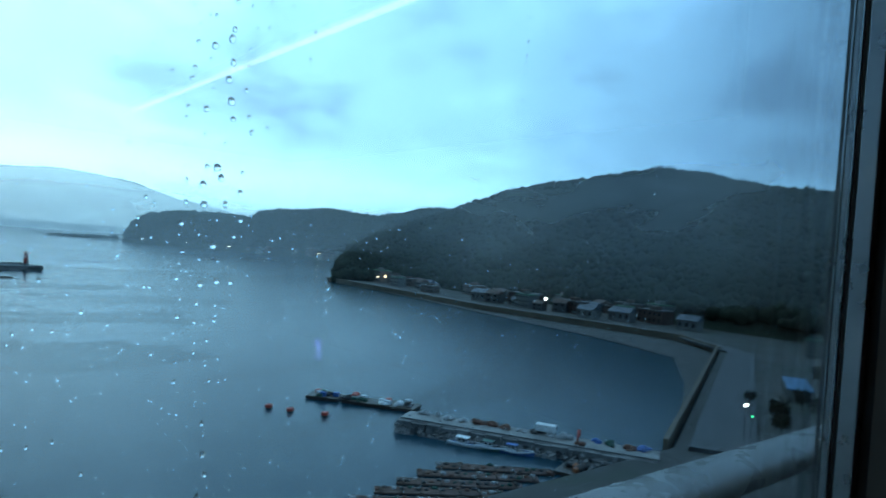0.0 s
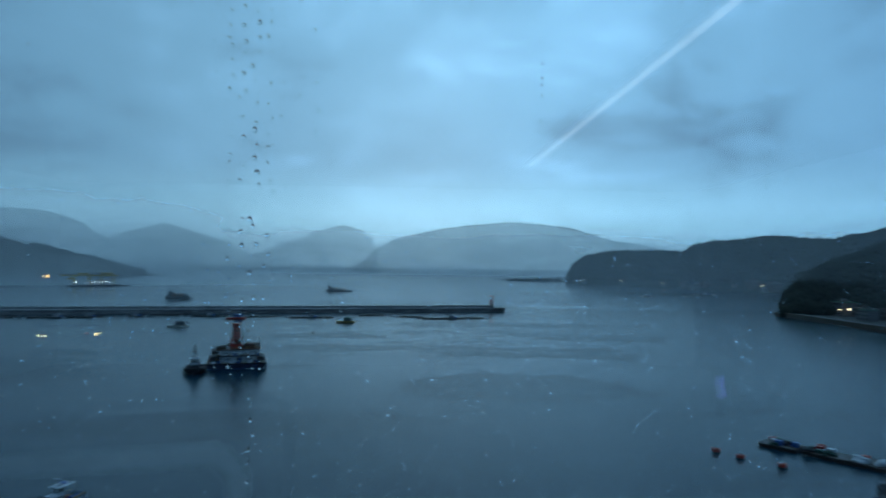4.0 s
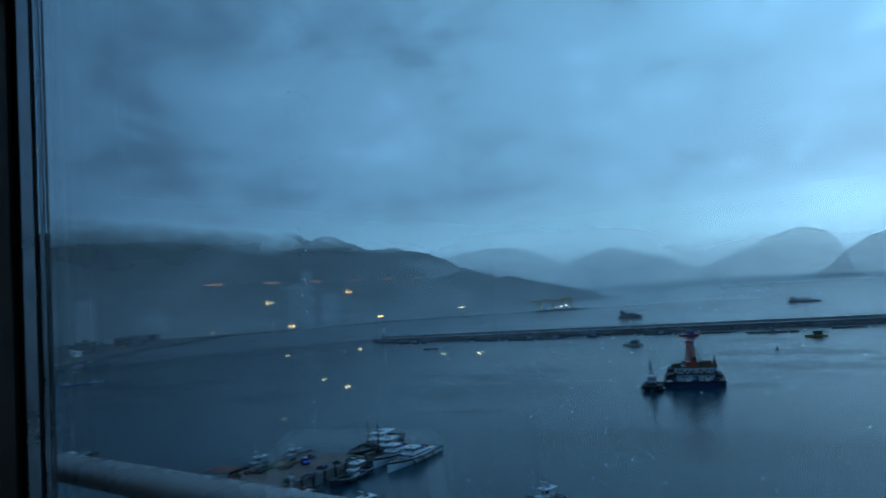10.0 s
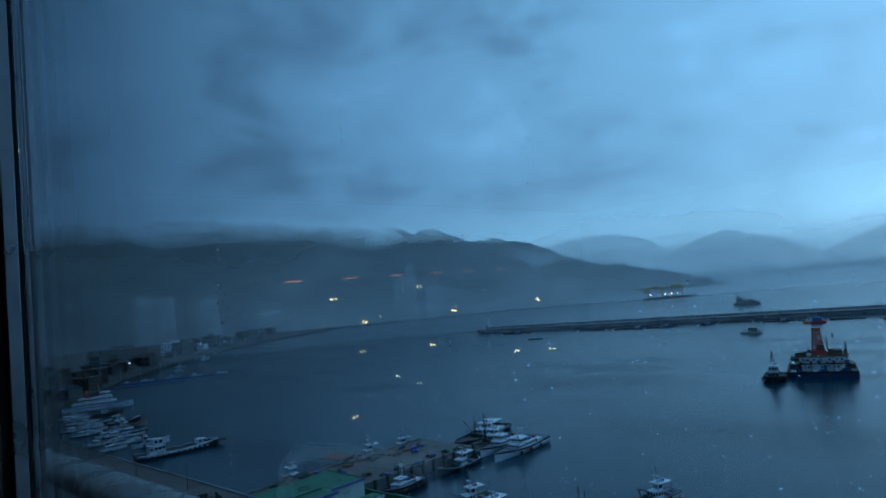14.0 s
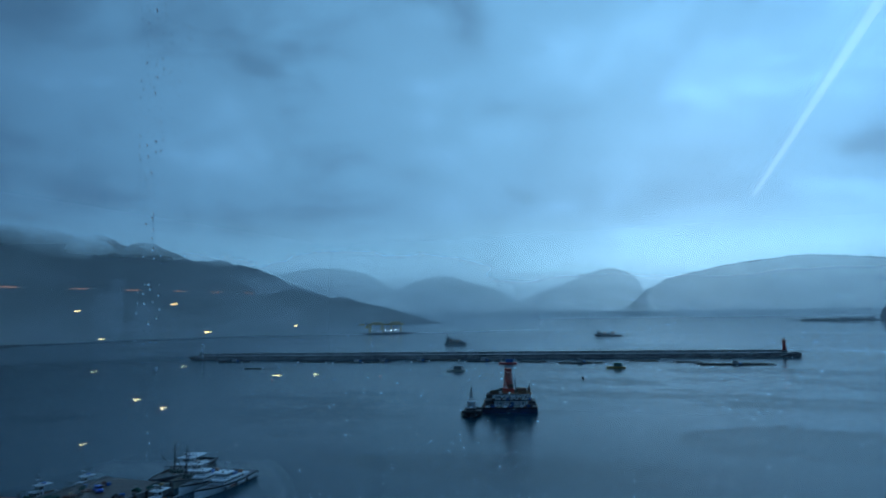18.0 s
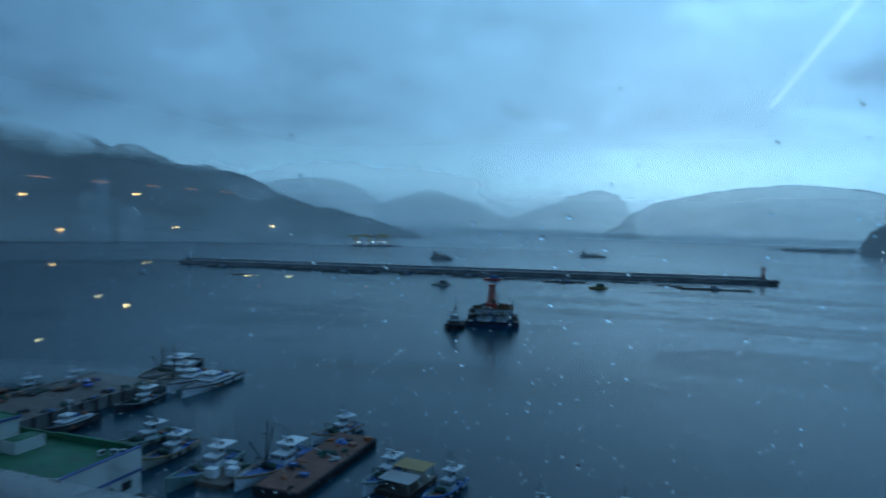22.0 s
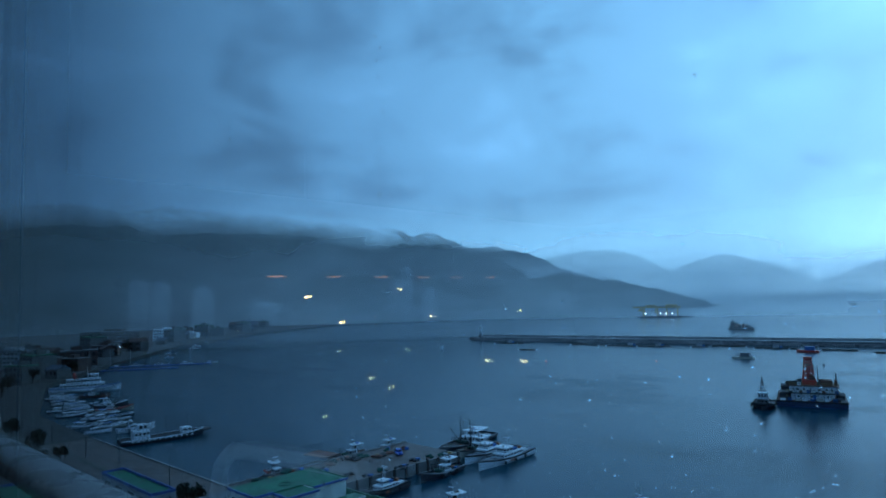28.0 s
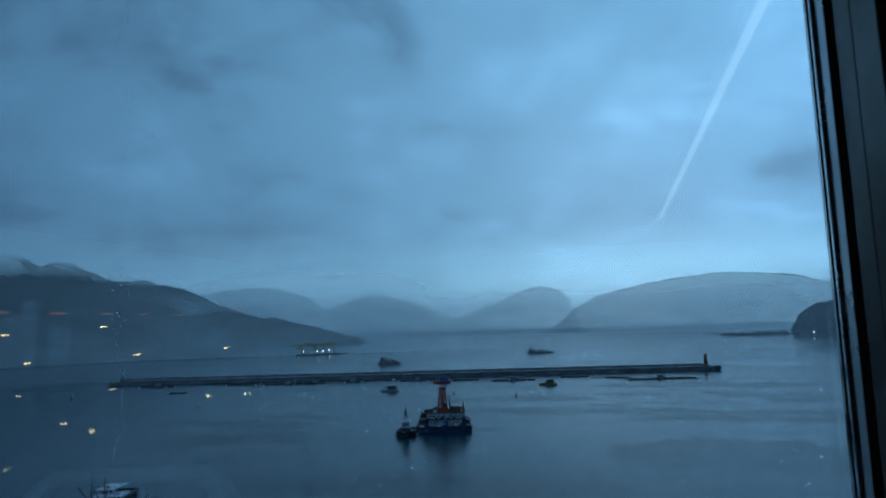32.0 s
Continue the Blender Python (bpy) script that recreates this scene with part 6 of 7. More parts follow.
car(-134.5, 122.5, 2.4, 60, material("blue_car_paint", (0.03, 0.1, 0.5), 0.25, 0.2, 1.0, 0.1, 0.0, coat=0.6), "bright blue hatchback parked on the wet pier")
awning = thing("awning", -147.5, 106.5, 0, 10, "brown tarpaulin awning over a work raft", "awning")
block("raft", (-5, -3, -0.4, 5, 3, 1.0), M_TIMBER, awning, bevel=0.1)
block("cover", (-4.5, -2.8, 3.6, 3.5, 2.8, 3.75), M_RUST, awning, "brown tarpaulin roof", 0.03)
for sx in (-4.3, 3.3):
    for sy in (-2.6, 2.6):
        bar("pole", (sx, sy, 1.0), (sx, sy, 3.6), 0.07, M_STEEL, awning)

# floating dock beside the near fishing boats
dock = thing("floating_dock", -56.5, 103.5, 0, 0, "rusty red-brown floating dock with tyres and gear", "dock")
block("body", (-5.5, -15.0, -0.8, 3.0, 14.5, 1.5), M_DARK, dock, "black tyre-lined sides", 0.1)
block("deck", (-5.3, -14.8, 1.5, 2.8, 14.3, 1.6), M_RUST, dock, "worn red-brown deck")
for i in range(14):
    tyre(dock, 3.1, -13.5 + i * 2.05, 0.6, R=0.55)
    if i < 4:
        tyre(dock, -4.4 + i * 2.1, 14.6, 0.6, "Y", 0.55)
part("net_heap", heap((-1.5, 2.0, 1.6), 1.9, 0.9, 61), M_NET, dock, "heap of green net")
part("net_heap", heap((1.2, 0.2, 1.6), 1.2, 0.8, 62), M_PLASTER_B, dock, "heap of pale rope")
part("net_heap", heap((-2.0, 9.0, 1.6), 1.4, 0.9, 63), M_BLUE, dock, "blue tarpaulin heap")
g = random.Random(77)
for k in range(12):
    part("deck_gear", heap((g.uniform(-4.6, 2.0), -13.5 + 2.2 * k + g.uniform(-0.6, 0.6), 1.6), g.uniform(0.5, 1.1), g.uniform(0.4, 0.9), 70 + k, 6), g.choice((M_DARK, M_RUBBER, M_NET, M_DARK, M_ORANGE, M_STEEL)), dock, "heap of rope and gear")
bar("mooring_line", (-5.0, 4, 1.7), (2.0, 0.5, 1.75), 0.09, M_ROOF_WHITE, dock, "thick pale mooring rope")
for a in ((-4.6, -6, 1.0), (0.2, 7.5, 0.9), (1.4, 11.5, 1.1), (-0.5, -9, 0.8)):
    block("fish_crate", (a[0], a[1], 1.6, a[0] + 1.4, a[1] + 1.0, 1.6 + a[2] * 0.7), M_ORANGE if a[0] > 0 else M_BLUE, dock, bevel=0.05)
yellow = thing("covered_raft", -40.0, 101.0, 0, -8, "work raft with a yellow tarpaulin roof", "raft")
block("raft", (-3.2, -5, -0.3, 3.2, 5, 0.9), M_TIMBER, yellow, bevel=0.1)
block("cover", (-3.0, 0.2, 3.0, 3.0, 4.8, 3.15), M_YELLOW, yellow, "yellow tarpaulin roof", 0.04)
block("cover", (-3.0, -4.6, 2.5, 3.0, -0.2, 2.62), M_PLASTER_B, yellow, "grey sheet roof", 0.04)
for sx in (-2.8, 2.8):
    for sy in (-4.3, 0.0, 4.6):
        bar("pole", (sx, sy, 0.9), (sx, sy, 2.6), 0.08, M_STEEL, yellow)
workraft = thing("work_raft", -70.0, 92.5, 0, 0, "low work raft crowded with white lockers and nets", "raft")
block("raft", (-3.0, -4.5, -0.3, 3.0, 5.5, 0.9), M_TIMBER, workraft, bevel=0.1)
for a in ((-2.4, -3, 1.6), (0.4, -1.0, 1.4), (-1.8, 1.5, 1.2)):
    block("locker", (a[0], a[1], 0.9, a[0] + 2.0, a[1] + 1.5, 0.9 + a[2]), M_WHITE, workraft, bevel=0.08)
part("net_heap", heap((1.2, 3.4, 0.9), 1.4, 0.9, 64), M_NET, workraft, "heap of dark net")

# stone mole and rafts towards the beach
mole = thing("mole", 129, 76, 0, math.degrees(math.atan2(51, -32)), "dark stone mole with a concrete top", "mole", kind="structure")
ML = 60.0
block("core", (0, -4.5, -2, ML, 4.0, 2.6), M_ROCK, mole, top=(1.0, 0.9))
block("cap", (0, -3.6, 2.6, ML - 0.5, 3.0, 3.0), M_CONC, mole, "wet concrete top")
rubble("armour_stones", [(ML, 3.8), (0, 3.8)], 260, 0.9, 2.4, mole, 31)
for i in range(16):
    tyre(mole, 2.6 + i * 3.7, 4.7, 1.1, "Y", 0.5)
    block("wall_block", (1 + i * 3.7, -0.0 + 3.2, -1.0, 4.4 + i * 3.7, 4.5, 2.5 + 0.1 * math.sin(i * 3)), M_ROCK, mole, bevel=0.12)
g = random.Random(91)
for i in range(16):
    e = thing("gear_heap", 0, 0, 0, 0, "heap of nets, floats and rope on the mole", "nets", "gear heaps on the mole")
    u, v = 3 + i * 3.5, g.choice((-2.6, -1.5, 1.8))
    e.matrix_basis = mole.matrix_basis @ pose(u, v, 3.0, 0, 0, g.uniform(0, 180))
    part("net", heap((0, 0, 0.05), g.uniform(1.0, 2.0), g.uniform(0.8, 1.8), 300 + i), g.choice((M_DARK, M_NET, M_RUST, M_BLUE, M_PLASTER_B)), e)
small_boat(101.2, 107.2, 28, 9.5, M_WHITE, M_ROOF_WHITE, "white day boat moored at the stone mole")
small_boat(104.6, 102.6, 36, 8, M_TEAL, M_TEAL, "small green boat moored at the stone mole")
small_boat(107.6, 98.2, 30, 8, M_BLUE, M_BLUE, "small blue boat moored at the stone mole")
for a, lab, m in (((93, 158, -50, 9, 6), "work raft heaped with blue tarpaulins and nets", M_BLUE), ((99.5, 150, -55, 9, 6), "work raft crowded with dark nets", M_DARK), ((106, 142, -55, 12, 7), "work raft with white lockers and coloured crates", M_ROOF_WHITE)):
    e = thing("gear_raft", a[0], a[1], 0, a[2], lab, "raft", "gear rafts off the mole")
    block("raft", (-a[3] / 2, -a[4] / 2, -0.3, a[3] / 2, a[4] / 2, 0.9), M_TIMBER, e, bevel=0.1)
    for k in range(11):
        x, y = rnd.uniform(-a[3] / 2 + 1, a[3] / 2 - 1.6), rnd.uniform(-a[4] / 2 + 0.5, a[4] / 2 - 1.5)
        if k % 2:
            part("heap", heap((x, y, 0.95), rnd.uniform(1.0, 1.6), rnd.uniform(0.9, 1.7), k), rnd.choice((M_NET, M_DARK, m)), e)
        else:
            block("locker", (x, y, 0.9, x + 1.6, y + 1.2, rnd.uniform(1.6, 2.3)), rnd.choice((m, M_RED, M_TEAL, M_WHITE)), e, bevel=0.06)
M_RAFT = material("wet_reddish_timber", (0.17, 0.1, 0.08), 0.6, 0, 2.0, 0.35, 0.2, stain=(0.07, 0.05, 0.045), stain_scale=0.5)
for i in range(5):
    e = thing("oyster_raft", 95.6 - 6.0 * i, 92.7 - 1.4 * i, 0, -38 + i * 1.5, "long low reddish raft of floating timbers and floats", "raft", "low timber rafts")
    for k in range(4):
        bar("timber", (-12, -1.2 + k * 0.8, 0.25), (12, -1.2 + k * 0.8, 0.25), 0.3, M_RAFT, e)
    for k in range(7):
        bar("crosspiece", (-10.8 + k * 3.6, -1.6, 0.55), (-10.8 + k * 3.6, 1.6, 0.55), 0.16, M_TIMBER, e)
    for k in range(16):
        part("float", ball(B(), (-11.5 + k * 1.5, rnd.uniform(-1.3, 1.3), 0.6), rnd.uniform(0.35, 0.6), 1, (1.2, 1, 0.8)), rnd.choice((M_DARK, M_DARK, M_RUST, M_NET, M_PLASTER_B)), e)
e = thing("gear_stack", 110, 84, 0, 20, "float stacked with orange and black buoys", "raft")
block("raft", (-4, -3, -0.3, 4, 3, 0.8), M_TIMBER, e, bevel=0.1)
for k in range(9):
    part("heap", ball(B(), (rnd.uniform(-2.5, 2.5), rnd.uniform(-2, 2), 1.2), rnd.uniform(0.7, 1.2), 1), M_ORANGE if k < 2 else M_DARK, e)
for x, y, m, lab in ((118, 99, M_ROOF_WHITE, "white van parked on the mole"), (122, 92.5, M_RED, "red-brown excavator arm lying on the mole")):
    e = thing("parked_vehicle" if m is M_ROOF_WHITE else "excavator_arm", x, y, 3.0 if m is M_ROOF_WHITE else 2.85, 32, lab, "vehicle")
    if m is M_ROOF_WHITE:
        block("body", (-1.0, -2.4, 0.5, 1.0, 2.4, 2.2), m, e, bevel=0.15)
        block("windscreen", (-0.85, -2.45, 1.3, 0.85, -2.3, 2.0), M_WIN, e)
        for sx in (-0.95, 0.95):
            for sy in (-1.5, 1.5):
                part("wheel", rod(B(), (sx - 0.12, sy, 0.36), (sx + 0.12, sy, 0.36), 0.36, seg=12), M_RUBBER, e)
    else:
        bar("boom", (-2.5, 0, 0.3), (-1.2, 0, 2.3), 0.28, m, e)
        bar("boom", (-1.2, 0, 2.3), (1.8, 0, 1.6), 0.28, m, e)
        bar("stick", (1.8, 0, 1.6), (3.2, 0, 0.2), 0.2, m, e)

# far footbridge on piles off the headland
jetty = thing("piled_jetty", 229, 1748, 0, math.degrees(math.atan2(-87, 180)), "long low jetty on dark piles", "jetty", kind="structure")
block("deck", (0, -2, 4.2, 205, 2, 5.4), M_CONC, jetty, "dark deck")
for i in range(22):
    block("pile", (2 + i * 9.6, -1.6, -2, 4 + i * 9.6, 1.6, 4.2), M_ROCK, jetty)
block("islet", (95, -6, -2, 205, 16, 3.2), M_ROCK, jetty, "low dark rock", 1.0, (0.8, 0.6))
woods("islet_trees", [(-8.5, -1.45, 1700, 1716), (-13.2, -1.3, 1640, 1660)], 260, 0.0, 1.0, 3.2, "low dark bushes along the jetty rocks", 41)


# ---- buildings ----
def windows_on(e, x0, x1, y, z0, z1, n, rows, depth, axis="x", mat=M_WIN):
    for r in range(rows):
        h = (z1 - z0) / rows
        for i in range(n):
            a = x0 + (x1 - x0) * (i + 0.22) / n
            b = x0 + (x1 - x0) * (i + 0.78) / n
            za, zb = z0 + h * (r + 0.3), z0 + h * (r + 0.78)
            if axis == "x":
                w = block("window", (a, y - depth, za, b, y + depth, zb), M_ALU, e)
                block("pane", (a + 0.08, y - depth - 0.01, za + 0.08, b - 0.08, y + depth + 0.01, zb - 0.08), mat, w)
            else:
                w = block("window", (y - depth, a, za, y + depth, b, zb), M_ALU, e)
                block("pane", (y - depth - 0.01, a + 0.08, za + 0.08, y + depth + 0.01, b - 0.08, zb - 0.08), mat, w)


# the green-roofed quayside building
gb = thing("quayside_building", 0, 0, 0, 0, "cream quayside building with green coated roofs and blue trim", "building")
block("wall", (-112, 58.0, 2.4, -75.0, 78.2, 8.4), M_PLASTER, gb, "stained cream plaster walls")
block("roof", (-111.7, 58.3, 8.4, -75.3, 77.9, 8.5), M_GREENROOF, gb, "wet green coated roof")
for d in ((-112, 77.9, 8.4, -75, 78.2, 9.5), (-75.3, 58.3, 8.4, -75.0, 77.9, 9.5), (-92, 58.0, 8.4, -75.0, 58.3, 9.5), (-112, 58.0, 8.4, -111.7, 77.9, 9.5)):
    block("parapet", d, M_GREENWALL, gb, "green painted parapet")
block("parapet_cap", (-75.45, 57.9, 9.5, -74.85, 78.3, 9.66), M_BLUETRIM, gb, "blue parapet capping")
block("parapet_cap", (-92, 57.85, 9.5, -75.45, 58.45, 9.66), M_BLUETRIM, gb, "blue parapet capping")
block("parapet_cap", (-92, 77.8, 9.5, -75.45, 78.3, 9.66), M_GREENROOF, gb, "green parapet capping")
block("outer_face", (-75.0, 58.0, 6.3, -74.9, 78.2, 9.48), M_PLASTER, gb, "cream upper band")
block("trim_band", (-75.0, 57.9, 5.9, -74.8, 78.3, 6.25), M_BLUETRIM, gb, "blue trim band")
windows_on(gb, 60, 77, -74.95, 3.0, 5.8, 5, 1, 0.08, "y")
windows_on(gb, -91, -76, 58.0, 3.0, 7.8, 5, 1, 0.08)
# stair penthouse in three steps
block("penthouse", (-105.0, 56.6, 8.4, -97.0, 73.2, 13.3), M_PLASTER, gb, "cream stair penthouse")
block("penthouse", (-97.0, 60.2, 8.4, -92.6, 66.0, 13.1), M_PLASTER, gb, "cream stair penthouse step")
block("penthouse", (-97.0, 66.0, 8.4, -94.2, 73.2, 13.3), M_PLASTER, gb, "cream stair penthouse")
block("annex", (-94.2, 70.2, 8.4, -91.2, 75.2, 10.4), M_PLASTER, gb, "low cream annex")
block("annex_roof", (-94.0, 70.4, 10.4, -91.4, 75.0, 10.5), M_GREENROOF, gb)
for d in ((-105.2, 56.4, 13.3, -96.8, 73.4, 13.42), (-97.2, 60.0, 13.1, -92.4, 66.2, 13.24), (-96.79, 66.21, 13.3, -94.0, 73.4, 13.42)):
    block("penthouse_roof", d, M_GREENROOF, gb, "wet green penthouse roof")
for d in ((-96.9, 56.3, 13.2, -96.65, 60.0, 13.55), (-97.1, 59.85, 13.0, -92.3, 60.1, 13.4), (-92.5, 60.1, 13.0, -92.25, 66.2, 13.4), (-94.1, 66.2, 13.2, -93.85, 73.4, 13.55), (-105.2, 56.3, 13.2, -96.9, 56.55, 13.55)):
    block("roof_trim", d, M_BLUETRIM, gb, "blue roof trim")
block("roof_trim", (-105.4, 73.3, 13.2, -94.0, 73.55, 13.55), M_GREENWALL, gb)
block("dark_window", (-104.0, 56.5, 9.2, -100.6, 56.7, 12.2), M_WIN, gb, "tall dark glazed stair window")
block("door", (-96.3, 60.1, 8.5, -94.4, 60.25, 10.8), M_STEEL, gb, "grey steel door")
part("roof_hose", torus(B(), (-99.5, 64.0, 13.5), 1.1, 0.05, "X", 18, 4), M_RUBBER, gb).matrix_basis = Matrix.Translation((-99.5, 64, 13.46)) @ Euler((0, radians(90), 0)).to_matrix().to_4x4() @ Matrix.Translation((99.5, -64, -13.5))
for i, (x, y) in enumerate(((-90.2, 63.0), (-89.2, 63.6), (-78.2, 76.0), (-77.0, 76.4), (-79.5, 75.0))):
    e = thing("air_conditioner", x, y, 8.5, 20 * i, "white outdoor air conditioner on the green roof", "air conditioner", "roof air conditioners")
    tall = 1.9 if i < 2 else 0.9
    block("case", (-0.5, -0.25, 0.1, 0.5, 0.25, tall), M_WHITE, e, bevel=0.03)
    part("fan_grille", rod(B(), (0, -0.28, tall * 0.65), (0, -0.24, tall * 0.65), 0.34, seg=14), M_DARK, e)
    block("foot", (-0.5, -0.2, 0, -0.35, 0.2, 0.1), M_STEEL, e)
    block("foot", (0.35, -0.2, 0, 0.5, 0.2, 0.1), M_STEEL, e)
block("terrace_roof", (-128, 52, 6.0, -112.0, 74, 6.3), M_ROOFGREY, gb, "grey flat side roof")
block("terrace_wall", (-127.8, 52.2, 2.4, -112.0, 73.8, 6.0), M_PLASTER_B, gb)
for i in range(14):
    bar("roof_rail_post", (-127.5 + i * 1.15, 52.3, 6.3), (-127.5 + i * 1.15, 52.3, 7.4), 0.04, M_STEEL, gb)


def low_building(x0, y0, x1, y1, h, wall, roof, trim, label, nw=4):
    e = thing("low_building", (x0 + x1) / 2, (y0 + y1) / 2, 2.4, 0, label, "building")
    w, d = (x1 - x0) / 2, (y1 - y0) / 2
    block("wall", (-w, -d, 0, w, d, h), wall, e)
    block("roof", (-w + 0.2, -d + 0.2, h, w - 0.2, d - 0.2, h + 0.08), roof, e, "coated flat roof")
    for q in ((-w - 0.1, -d - 0.1, h, w + 0.1, -d + 0.2, h + 0.6), (-w - 0.1, d - 0.2, h, w + 0.1, d + 0.1, h + 0.6), (-w - 0.1, -d + 0.2, h, -w + 0.2, d - 0.2, h + 0.6), (w - 0.2, -d + 0.2, h, w + 0.1, d - 0.2, h + 0.6)):
        block("parapet", q, trim, e, "painted parapet")
    windows_on(e, -w + 0.6, w - 0.6, -d, 0.6, h - 0.3, nw, max(1, int(h / 3)), 0.06)
    windows_on(e, -d + 0.6, d - 0.6, w, 0.6, h - 0.3, 3, max(1, int(h / 3)), 0.06, "y")
    return e


low_building(-166, 57, -138, 62, 3.4, M_PLASTER_B, M_GREENROOF, M_BLUETRIM, "low quayside shed with a green roof and blue rim")
low_building(-162, 26, -124, 40.5, 5.6, M_PLASTER_B, M_GREENROOF, M_BLUETRIM, "low building with a green roof, blue rim and lit sign", 6)
sign = thing("lit_sign", -123.7, 36.13, 6.87, 90, "small lit white sign with dark bars on the building edge", "sign")
block("case", (-0.9, -0.15, -0.6, 0.9, 0.15, 0.6), M_STEEL, sign, bevel=0.03)
block("face", (-0.85, -0.2, -0.55, 0.85, -0.16, 0.55), M_SIGN, sign, "glowing white face")
for k in range(3):
    block("bar", (-0.5 + k * 0.38, -0.215, -0.35, -0.25 + k * 0.38, -0.205, 0.3), M_DARK, sign, "dark plain bar of lettering")


def house(x, y, turn, w, d, h, wall, roof, gable, label, z=2.4, category="house"):
    e = thing("house", x, y, z, turn, label, category, "town houses")
    block("wall", (-w / 2, -d / 2, -3, w / 2, d / 2, h), wall, e)
    if gable:
        bm = B()
        o = 0.5
        v = [bm.verts.new(p) for p in ((-w / 2 - o, -d / 2 - o, h), (w / 2 + o, -d / 2 - o, h), (w / 2 + o, d / 2 + o, h), (-w / 2 - o, d / 2 + o, h), (-w / 2 - o, 0, h + d * 0.3), (w / 2 + o, 0, h + d * 0.3))]
        for f in ((0, 1, 5, 4), (2, 3, 4, 5), (1, 2, 5), (3, 0, 4), (3, 2, 1, 0)):
            bm.faces.new([v[i] for i in f])
        part("roof", bm, roof, e)
    else:
        block("roof", (-w / 2 - 0.2, -d / 2 - 0.2, h, w / 2 + 0.2, d / 2 + 0.2, h + 0.5), roof, e)
        block("roof_hut", (-w * 0.2, -d * 0.1, h + 0.5, w * 0.1, d * 0.3, h + 2.6), wall, e)
    rows = max(1, int(h / 3))
    n = max(2, int(w / 3.5))
    for r in range(rows):
        for i in range(n):
            a = -w / 2 + w * (i + 0.25) / n
            block("window", (a, -d / 2 - 0.06, h * (r + 0.35) / rows, a + w * 0.5 / n, -d / 2 + 0.02, h * (r + 0.78) / rows), M_WIN, e)
            block("window", (a, d / 2 - 0.02, h * (r + 0.35) / rows, a + w * 0.5 / n, d / 2 + 0.06, h * (r + 0.78) / rows), M_WIN, e)
    return e


HOUSES = [house(-448, 128, 20, 11, 9, 5.5, M_HOUSE_A, M_ROOFBLUE, True, "small pale house with a blue sheet roof"), house(-470, 120, 35, 10, 9, 6.5, M_HOUSE_B, M_ROOFRED, True, "small grey house with a red roof"),
          house(-436, 106, 25, 14, 11, 10, M_HOUSE_A, M_GREENROOF, False, "three-storey cream house with a green flat roof"), house(-492, 150, 30, 18, 12, 8, M_BRICK, M_ROOFGREY, False, "brown brick block with a flat grey roof")]
rnd = random.Random(23)
west = [(-412, 112), (-520, 185), (-672, 303), (-827, 484), (-970, 740), (-1060, 1020)]
n_w = 0
for k in range(70):
    i = min(4, int(rnd.random() ** 1.2 * 5))
    (x0, y0), (x1, y1) = west[i], west[i + 1]
    u = rnd.random()
    n = Vector((-(y1 - y0), x1 - x0, 0)).normalized()
    off = rnd.uniform(22, 150)
    p = Vector((x0 + (x1 - x0) * u, y0 + (y1 - y0) * u, 2.4)) + n * off
    o = copy_thing(HOUSES[k % 4], pose(p.x, p.y, 2.4, 0, 0, rnd.uniform(0, 90)))
    s = rnd.uniform(0.8, 1.5)
    o.scale = (s, s, s)
# larger blocks behind the marina
house(-705, 255, 40, 62, 26, 17, M_BRICK, M_ROOFGREY, False, "long dark brick hall behind the marina", category="building")
house(-790, 345, 40, 34, 22, 13, M_WHITE, M_ROOF_WHITE, False, "white waterfront building with a pale roof", category="building")
house(-812, 384, 40, 18, 12, 6, M_WHITE, M_ROOF_WHITE, False, "low white waterfront pavilion", category="building")
house(-560, 130, 30, 46, 20, 12, M_PLASTER_B, M_ROOFGREY, False, "long grey warehouse behind the quay", category="building")
house(-330, 40, 12, 40, 18, 9, M_PLASTER_B, M_ROOFGREY, False, "long grey quayside market hall", category="building")
house(-275, 50, 8, 22, 14, 7, M_PLASTER, M_ROOFBLUE, True, "pale quayside shed with a blue roof", category="building")
# right bay: houses behind the beach road and up the slope
east = [(352, 215), (352, 300), (345, 400), (348, 500), (365, 560)]
for k in range(52):
    i = rnd.randrange(4)
    (x0, y0), (x1, y1) = east[i], east[i + 1]
    u = rnd.random()
    off = 16 + abs(rnd.gauss(0, 42))
    x, y = x0 + (x1 - x0) * u + off, y0 + (y1 - y0) * u + rnd.uniform(-6, 6)
    o = copy_thing(HOUSES[k % 4], pose(x, y, 2.4, 0, 0, rnd.uniform(-20, 20) + 90))
    s = rnd.uniform(0.75, 1.25)
    o.scale = (s, s, s)
for k in range(26):
    u = rnd.random()
    x, y = 215 + 150 * u + rnd.uniform(0, 90), 78 + 60 * u - rnd.uniform(0, 50)
    o = copy_thing(HOUSES[k % 4], pose(x, y, 2.4, 0, 0, rnd.uniform(0, 90)))
    s = rnd.uniform(0.7, 1.1)
    o.scale = (s, s, s)
